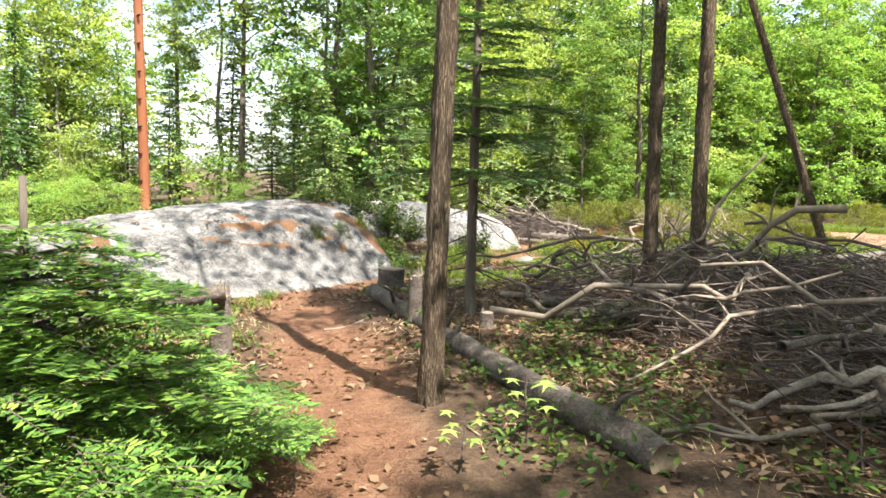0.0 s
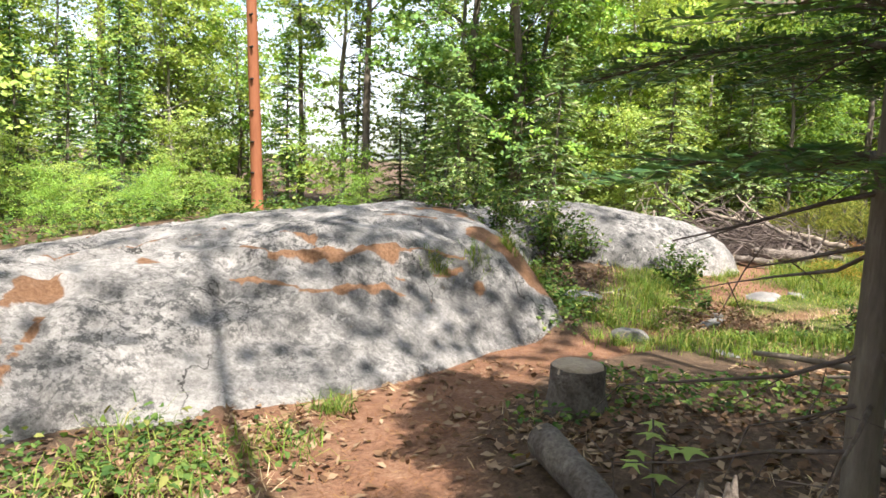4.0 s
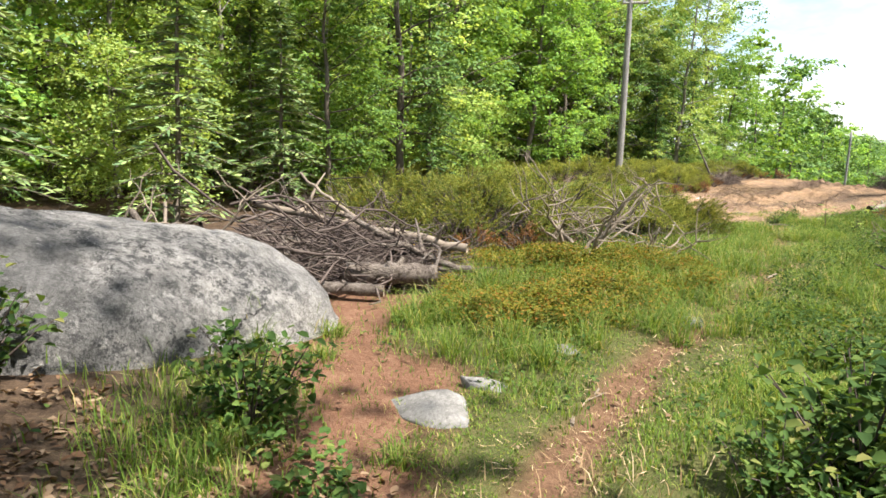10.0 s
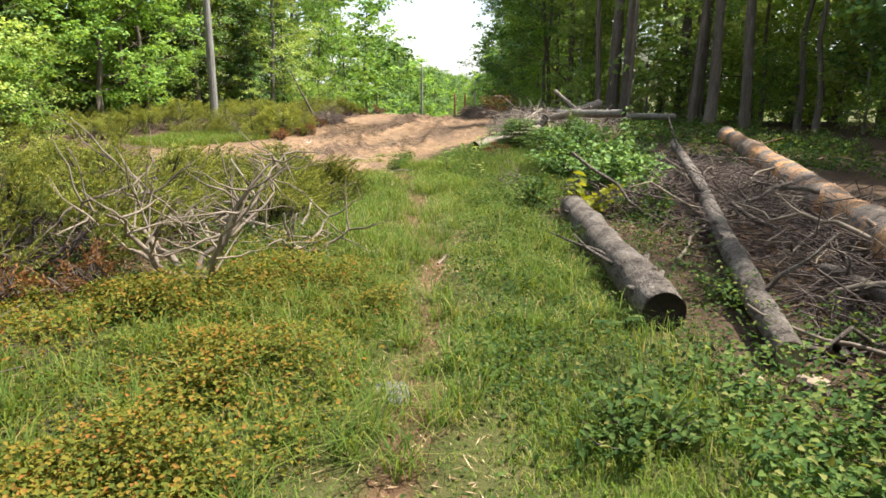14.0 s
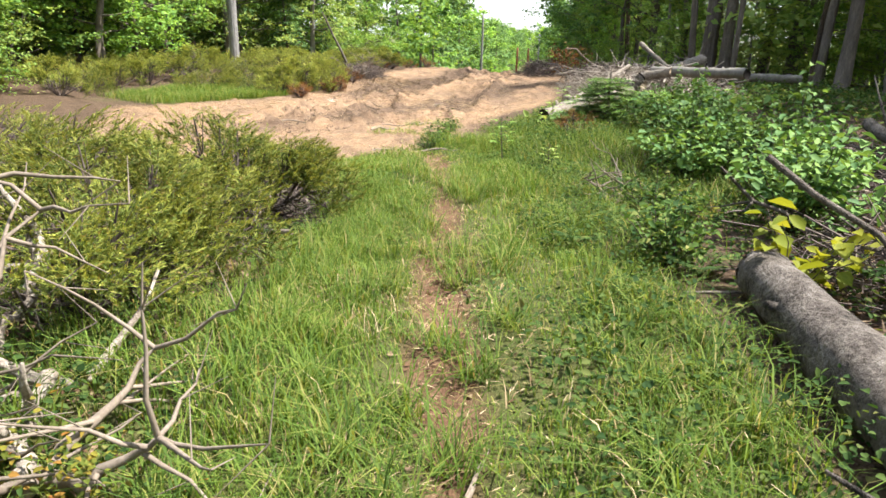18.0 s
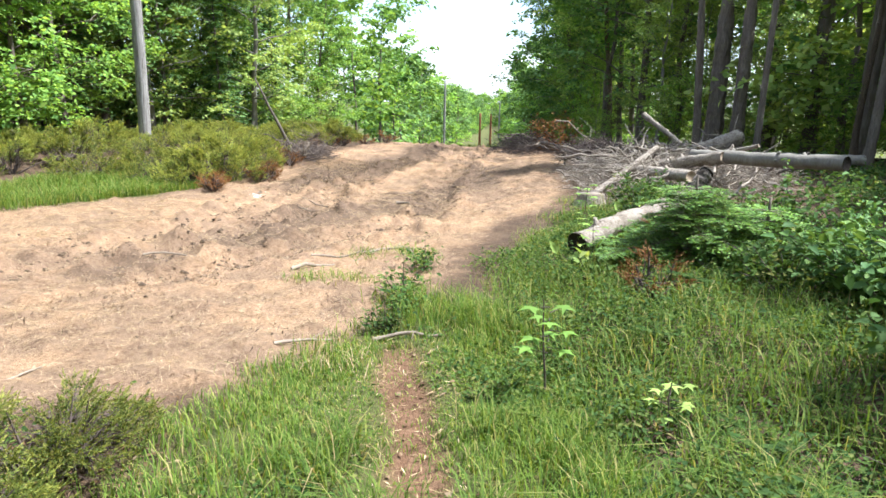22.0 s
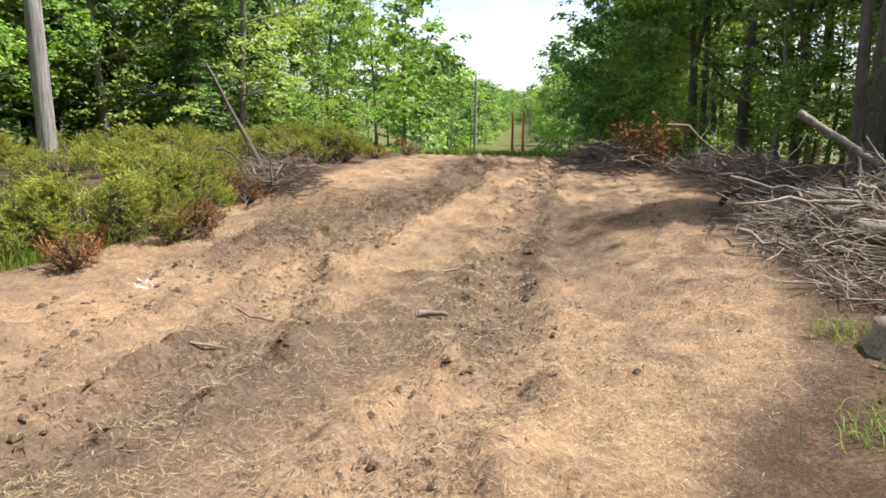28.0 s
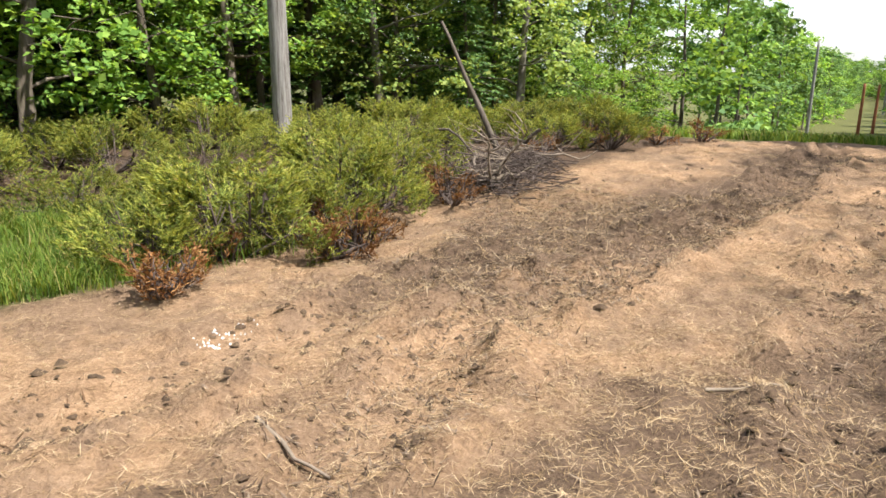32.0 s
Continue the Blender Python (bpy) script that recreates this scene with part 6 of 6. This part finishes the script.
def blades(x, y, h, w, mat, name, label, category, lean=.75):
    """Grass: one bent blade at each place."""
    n = len(x)
    z = on_ground(x, y) - .01
    az = rng.random(n) * 6.283
    d = np.stack([np.cos(az), np.sin(az), np.zeros(n)], 1)
    s = np.stack([-d[:, 1], d[:, 0], np.zeros(n)], 1) * (w * (.6 + .8 * rng.random(n)))[:, None]
    b = np.stack([x, y, z], 1)
    k = (lean * (.3 + rng.random(n)))[:, None]
    up = np.array([0, 0, 1.0])
    mid = b + up * (h * .6)[:, None] + d * k * (h * .35)[:, None]
    tip = b + up * (h * (1 - .25 * k[:, 0]))[:, None] + d * k * h[:, None]
    v = np.stack([b - s, b + s, mid + s * .7, tip, mid - s * .7], 1)
    i = np.arange(n)[:, None] * 5
    sh = Shape()
    sh.add(v.reshape(-1, 3), i + np.array([0, 1, 2, 4]))
    sh.f.append((i + np.array([4, 2, 3])).astype(np.int32))
    sh.m.append(np.zeros(n, np.int32))
    ob = part(name, sh, mat)
    return tagged(ob, label, category, kind="stuff")


def sample(n, box, weight):
    x, y = rng.uniform(box[0], box[1], n), rng.uniform(box[2], box[3], n)
    k = rng.random(n) < weight(x, y)
    return x[k], y[k]


def bare_rock(x, y):
    return rock_cover(x, y) < -.05


WILD = [(11.3, 15.2), (12.6, 17.2), (15, 17.9), (18.2, 18.3), (19, 17.0), (15.5, 13.8), (11.5, 12.8), (9.5, 12.9)]
HEATH = [(1.9, 13.0), (2.0, 11.95), (3.2, 11.75), (4.2, 12.35), (5.2, 12.95), (6.1, 13.75), (5.6, 14.5), (3.9, 15.0), (2.8, 14.5)]


def sward(x, y):
    worn = smooth(.3, .05, along(TRAIL_GRASS, x, y) + .12 * fbm(x, y, 2, 3, 5))
    tuft = smooth(-.35, .35, fbm(x, y, 1.4, 4, 14))
    heathy = smooth(-.1, .4, inside(HEATH, x, y) + .5 * fbm(x, y, 1, 3, 2))
    return at_grid(GRID_GRASS, x, y) * (1 - .3 * heathy) * (.22 + .78 * tuft) * (1 - .5 * worn) * bare_rock(x, y)


gx_, gy_ = sample(900000, (-2, 13.5, 8.2, 19), sward)
gh_ = (.07 + .17 * smooth(-.4, .5, fbm(gx_, gy_, .9, 4, 17)) * (.4 + .9 * rng.random(len(gx_)))) * (.4 + .6 * smooth(.2, .8, along(TRAIL_GRASS, gx_, gy_))) * (.7 + .3 * smooth(3.5, 5.5, gx_))
blades(gx_, gy_, gh_, .003, GRASS, "grass", "lush green grass along the trodden track", "grass")
gx_, gy_ = sample(60000, (13.5, 18.5, 25.2, 28.6), sward)
blades(gx_, gy_, .1 + .16 * rng.random(len(gx_)), .004, GRASS, "grass", "patch of green grass between junipers and soil", "grass")
gx_, gy_ = sample(90000, (36, 75, 20, 55), lambda x, y: .8 * smooth(37, 42, .895 * x + .446 * y) * (np.abs(-.446 * x + .895 * y - 13) < 7))
blades(gx_, gy_, .25 + .4 * rng.random(len(gx_)), .02, GRASS, "grass", "tall rough grass in the cut beyond the crest", "grass")


gx_, gy_ = sample(80000, (-2, 13.5, 8.2, 19), lambda x, y: sward(x, y) * smooth(.1, .5, fbm(x, y, 1.1, 4, 57)))
blades(gx_, gy_, .06 + .1 * rng.random(len(gx_)), .0025, STRAW, "dry_grass", "dry straw-coloured grass among the green", "grass", 1.2)
gx_, gy_ = sample(60000, (9, 19.5, 12.5, 18.6), lambda x, y: smooth(-.3, .3, inside(WILD, x, y)) * (1 - at_grid(GRID_SOIL, x, y)) * smooth(-.3, .3, fbm(x, y, 1.2, 4, 58)))
blades(gx_, gy_, .08 + .22 * rng.random(len(gx_)), .0035, GRASS, "grass", "rough grass among the weeds", "grass", 1.0)


def tufts(spots, n, h, spread, label, mat=GRASS, w=.003):
    x = np.concatenate([a + rng.normal(size=n) * spread for a, b in spots])
    y = np.concatenate([b + rng.normal(size=n) * spread for a, b in spots])
    return blades(x, y, h * (.5 + .7 * rng.random(len(x))), w, mat, "grass_tufts", label, "grass", 1.4)


tufts([(-1.62, 8.72), (-1.35, 9.05), (-1.15, 9.5), (-1.2, 10.0), (-.95, 9.95), (-.35, 9.55), (-.1, 9.75), (-.2, 9.0), (-1.75, 6.9), (.1, 9.6), (4.4, 12.15), (1.1, 12.2), (.8, 12.4), (1.3, 12.6), (.3, 10.4), (2.0, 12.6), (3.2, 12.9), (1.0, 10.9)],
      110, .13, .045, "bright tufts of grass at the outcrop's foot")
tufts(fill([(2, 11.5), (4, 11.7), (6.5, 13.0), (9, 14.5), (11.8, 16.3), (10.6, 17.2), (7.8, 15.3), (5.8, 14.4), (3, 13.9), (1.5, 12.6)], 120, .2), 90, .24, .055, "clumps of yellow-green grass along the track")
tufts(fill([(5.2, 11.9), (7, 12.9), (9.4, 14.2), (11.8, 15.6), (12.0, 15.0), (9.6, 13.6), (7.4, 12.6), (5.6, 11.5)], 40, .22), 80, .27, .06, "tall grass clumps beside the felled log")
tufts(fill([(-2.6, 4.6), (-1.5, 4.6), (-1.6, 6.4), (-2.5, 6.6)], 9, .25) + fill([(12.6, 17.4), (15.5, 18.0), (18.8, 18.7), (18.8, 18.2), (15.5, 17.3), (12.8, 16.9)], 12, .25) + fill([(13.4, 18.5), (15.5, 18.8), (14.6, 19.4), (13.2, 19.2)], 5, .3),
      110, .13, .12, "sparse short grass at the edge of bare ground")


def herbs(spots_n, box, weight, size, height, mat, name, label):
    """A low carpet of small leaves."""
    x, y = sample(spots_n, box, weight)
    n = len(x)
    f = .25 + .75 * smooth(-.35, .4, fbm(x, y, 1.6, 3, 33))
    p = np.stack([x, y, on_ground(x, y) + height * f * rng.random(n)], 1)
    d = unit(n, .4)
    s = Shape().leaves(p, d, unit(n) * .5 + (0, 0, 1), size * (.5 + .8 * rng.random(n)), size * (.4 + .5 * rng.random(n)), .2)
    return tagged(part(name, s, mat), label, "weeds", kind="stuff")


herbs(200000, (1.8, 6.0, 12.0, 15), lambda x, y: smooth(-.2, .4, inside(HEATH, x, y) + .6 * fbm(x, y, 1, 3, 2)) * (.12 + .88 * smooth(-.2, .25, fbm(x, y, 1.7, 3, 9))), .026, .26, BLUEB, "heath", "low yellow-green and rust heath beside the track")
herbs(100000, (9, 19.5, 12.5, 18.6), lambda x, y: smooth(-.3, .3, inside(WILD, x, y) + .5 * fbm(x, y, 1, 3, 4)) * (1 - at_grid(GRID_SOIL, x, y)) * (.25 + .75 * smooth(-.35, .15, fbm(x, y, 1.3, 3, 6))), .036, .26, WEED, "weeds", "dense low green weeds beside the clearing")
herbs(150000, (9, 19.5, 12.5, 18.6), lambda x, y: smooth(-.3, .3, inside(WILD, x, y) + .5 * fbm(x, y, 1, 3, 4)) * (1 - at_grid(GRID_SOIL, x, y)) * smooth(-.2, .2, fbm(x, y, .9, 4, 131)), .024, .13, CLOVER, "clover", "light green clover among the weeds")
NETTLE = [(1.2, 7.4), (1.3, 8.6), (2.4, 9.4), (3.6, 10.4), (5.2, 11.1), (5.4, 10.0), (4.6, 8.6), (2.4, 6.6)]
herbs(75000, (.8, 6, 6, 11.5), lambda x, y: smooth(-.2, .4, inside(NETTLE, x, y) + .5 * fbm(x, y, 1, 3, 11)) * (.2 + .8 * smooth(-.3, .2, fbm(x, y, 1.4, 3, 12))), .045, .28, WEED, "weeds", "nettles and creepers beside the track")
BESIDE_LOG = [(4.6, 11.3), (5.6, 11.9), (7.2, 12.75), (8.8, 13.5), (10.0, 14.2), (11.6, 15.4)]
BEHIND_LOG = [(5.4, 10.7), (6.6, 11.2), (7.8, 11.75), (9.2, 12.6), (10.2, 13.2)]
herbs(60000, (4, 12.5, 10.2, 16), lambda x, y: np.maximum(smooth(.75, .3, along(BESIDE_LOG, x, y) + .4 * fbm(x, y, 1.4, 3, 46)), smooth(.45, .15, along(BEHIND_LOG, x, y) + .3 * fbm(x, y, 1.4, 3, 47))) * (.3 + .7 * smooth(-.3, .2, fbm(x, y, 2.0, 3, 48))), .035, .26, WEED, "weeds", "low weeds on both sides of the felled log")
BANK = [(3.0, 14.6), (6.0, 14.0), (8.2, 15.2), (10.4, 16.9), (11.0, 18.2), (8.0, 18.4), (5.0, 16.6), (3.0, 15.9)]
herbs(60000, (2.5, 11.5, 13.5, 19), lambda x, y: smooth(-.2, .3, inside(BANK, x, y) + .4 * fbm(x, y, 1.2, 3, 60)) * smooth(-.2, .25, fbm(x, y, 1.5, 4, 62)) * (1 - at_grid(GRID_SOIL, x, y)), .034, .16, WEED, "weeds", "low weeds under the junipers")
herbs(36000, (-3.2, 4, 1, 8.4), lambda x, y: smooth(.3, .9, along(TRAIL, x, y)) * smooth(.0, .35, fbm(x, y, 1.1, 4, 13)) * bare_rock(x, y), .045, .17, WEED, "undergrowth", "thin green undergrowth on the wood floor")
herbs(17000, (-2.4, .75, 9, 12.6), lambda x, y: smooth(-.25, .2, fbm(x, y, 1.2, 4, 15)) * (rock_cover(x, y) < .05) * smooth(.3, .8, along(TRAIL, x, y)), .05, .18, WEED, "weeds", "small weeds round the outcrop")
herbs(7000, (-1.6, 1.0, 9.2, 12.6), lambda x, y: smooth(.05, .3, fbm(x, y, 1.1, 3, 19)) * (rock_cover(x, y) < .05), .045, .1, DRYLEAF, "dead_fern", "withered rust-brown fern on the bank")


herbs(70000, (13, 31, 7, 19), lambda x, y: smooth(-.1, .4, inside([(13.5, 12.6), (17, 13.8), (20, 15.6), (24.5, 16.6), (30, 19), (31, 14), (24, 10), (15, 9)], x, y)) * (.15 + .85 * smooth(-.1, .3, fbm(x, y, .6, 4, 113))), .09, .4, WEED, "undergrowth", "patchy green undergrowth on the shady wood floor")
herbs(26000, (-17, -5, 8, 21), lambda x, y: bare_rock(x, y) * smooth(-.3, .2, fbm(x, y, .7, 4, 114)), .1, .35, WEED, "undergrowth", "green undergrowth behind the outcrop")


def flecks(n, box, weight, size, width, mat, name, label, category, tilt=.25):
    """Litter lying flat: leaves, needles, straw or chips."""
    x, y = sample(n, box, weight)
    n = len(x)
    p = np.stack([x, y, on_ground(x, y) + .006 + .012 * rng.random(n)], 1)
    d = unit(n, tilt)
    L = size * (.4 + rng.random(n))
    s = Shape().kites(p - d * L[:, None] * .5, d, unit(n) * tilt + (0, 0, 1), L, width * (.5 + rng.random(n)), .2)
    return tagged(part(name, s, mat), label, category, kind="stuff")


flecks(42000, (-3.5, 5, .5, 8.2), lambda x, y: (.25 + .75 * smooth(.25, .7, along(TRAIL, x, y))) * bare_rock(x, y) * smooth(-.5, .2, fbm(x, y, .9, 3, 23)), .055, .032, DRYLEAF, "leaf_litter", "pale and brown fallen leaves on the wood floor", "leaf litter", .4)
flecks(26000, (-3.2, 5, .5, 8), lambda x, y: smooth(.2, .7, along(TRAIL, x, y)) * bare_rock(x, y) * smooth(-.3, .3, fbm(x, y, 1.2, 3, 24)), .11, .005, STRAW, "dry_grass", "dry grass and fine twigs on the wood floor", "dry grass", .45)
flecks(26000, (-3, 1.5, 2, 10), lambda x, y: trail_cover(x, y), .055, .003, RUST, "needle_litter", "rust-red pine needles on the trail", "needle litter", .15)
flecks(8000, (-1.8, 1.4, 8.6, 11.5), lambda x, y: smooth(-.1, .3, fbm(x, y, 1, 3, 27)) * (rock_cover(x, y) < .05), .05, .022, DRYLEAF, "leaf_litter", "brown dead leaves on the bank", "leaf litter", .5)
flecks(190000, (9, 27, 17.5, 27.5), lambda x, y: at_grid(GRID_SOIL, x, y) * (.2 + .8 * smooth(-.3, .35, fbm(x, y, .8, 4, 29))), .08, .0022, STRAW, "straw", "dry straw and shredded wood strewn over the soil", "straw", .2)
flecks(230000, (11, 26, 18, 27), lambda x, y: at_grid(GRID_SOIL, x, y) * (.3 + .7 * smooth(-.3, .3, fbm(x, y, .7, 4, 129))) * smooth(13, 4, np.hypot(x - 16.5, y - 20.8) + 2 * fbm(x, y, .5, 3, 133)), .085, .0016, STRAW, "straw", "fine pale straw matted over the soil", "straw", .25)
flecks(16000, (9, 27, 17.5, 27.5), lambda x, y: at_grid(GRID_SOIL, x, y) * smooth(0, .4, fbm(x, y, .9, 4, 30)), .09, .008, DRYLEAF, "wood_chips", "brown bark chips on the soil", "wood chips", .3)
flecks(20000, (6, 15, 9, 14), lambda x, y: smooth(.1, .4, inside([(6.2, 10.6), (9, 13.2), (14.5, 13.3), (13, 10.4), (7, 8.6)], x, y)), .08, .02, DRYLEAF, "bark_litter", "brown bark and needles under the slash", "bark litter", .4)


flecks(36000, (9, 27, 17.5, 27.5), lambda x, y: at_grid(GRID_SOIL, x, y) * smooth(-.05, .3, fbm(x, y, .7, 4, 39)), .075, .0055, BARKCHIP, "debris", "dark shreds of bark and roots on the soil", "debris", .45)
herbs(60000, (-1, 13, 8.6, 18), lambda x, y: at_grid(GRID_GRASS, x, y) * smooth(.0, .4, fbm(x, y, 1.5, 4, 43)) * bare_rock(x, y), .035, .12, WEED, "clover", "small broad-leaved weeds in the grass")


flecks(30000, (.5, 13, 9.4, 18), lambda x, y: smooth(.5, .1, along(TRAIL_GRASS, x, y) + .15 * fbm(x, y, 2, 3, 5)), .06, .005, STRAW, "dry_grass", "trodden dry grass on the worn track", "dry grass", .3)
flecks(6000, (.5, 13, 9.4, 18), lambda x, y: smooth(.4, .1, along(TRAIL_GRASS, x, y) + .15 * fbm(x, y, 2, 3, 5)), .04, .022, DRYLEAF, "leaf_litter", "brown leaf bits on the worn track", "leaf litter", .3)
tufts(fill([(-.9, 8.3), (-.2, 8.0), (.9, 8.6), (1.3, 9.6), (.3, 9.9), (-.7, 9.6)], 16, .2), 80, .1, .06, "grass tufts between the trail and the outcrop")


flecks(22000, (2.5, 11.5, 13.5, 19), lambda x, y: smooth(-.2, .3, inside(BANK, x, y)) * (1 - at_grid(GRID_SOIL, x, y)), .08, .012, DRYLEAF, "bark_litter", "dry needles and twigs under the junipers", "litter", .5)
flecks(60000, (11, 28, 19.5, 27), lambda x, y: at_grid(GRID_SOIL, x, y) * smooth(.6, .15, np.minimum(along(RUTS[0], x, y), along(RUTS[1], x, y)) + .3 * fbm(x, y, 1.8, 3, 53)), .075, .0065, BARKCHIP, "debris", "dark bark and root shreds along the tyre ruts", "debris", .4)
MESSY = [(19.3, 24.0), (20.2, 24.6), (21.0, 25.2), (21.4, 24.4), (22.5, 24.4)]
flecks(34000, (17.5, 24, 23, 26.5), lambda x, y: at_grid(GRID_SOIL, x, y) * smooth(.9, .3, along(MESSY, x, y) + .8 * fbm(x, y, 1.2, 4, 49)), .1, .006, BARKCHIP, "debris", "torn dark roots and bark pressed into the soil", "debris", .32)
flecks(14000, (17.5, 24, 23, 26.5), lambda x, y: at_grid(GRID_SOIL, x, y) * smooth(.9, .3, along(MESSY, x, y) + .8 * fbm(x, y, 1.2, 4, 50)), .16, .003, STRAW, "straw", "loose grey straw and twigs in the torn soil", "straw", .3)


def clods():
    s = Shape()
    x, y = sample(24000, (9, 27, 17.5, 27), lambda x, y: at_grid(GRID_SOIL, x, y) * (.03 + .97 * smooth(.5, .15, np.minimum(np.minimum(along(RUTS[0], x, y), along(RUTS[1], x, y)), along(RUTS[2], x, y)) + .25 * fbm(x, y, 2, 3, 137))))
    base = np.array([(1, 0, 0), (.4, .9, 0), (-.6, .8, 0), (-1, -.1, 0), (-.4, -.9, 0), (.6, -.8, 0), (.45, .1, .8), (-.3, .4, .9), (-.2, -.5, .7)])
    tri = [(0, 1, 6), (1, 7, 6), (1, 2, 7), (2, 3, 7), (3, 8, 7), (3, 4, 8), (4, 5, 8), (5, 6, 8), (5, 0, 6), (6, 7, 8)]
    z = on_ground(x, y)
    for k in range(len(x)):
        r = .006 + .028 * rng.random() ** 2.4
        v = base * (1 + .35 * rng.normal(size=base.shape)) * r
        a = rng.random() * 6.283
        c, d = math.cos(a), math.sin(a)
        s.add(np.stack([v[:, 0] * c - v[:, 1] * d + x[k], v[:, 0] * d + v[:, 1] * c + y[k], v[:, 2] * .8 + z[k] - .004], 1), tri)
    tagged(part("soil_clods", s, CLOD), "dark crumbled clods along the tyre ruts", "soil clods", kind="stuff")


clods()
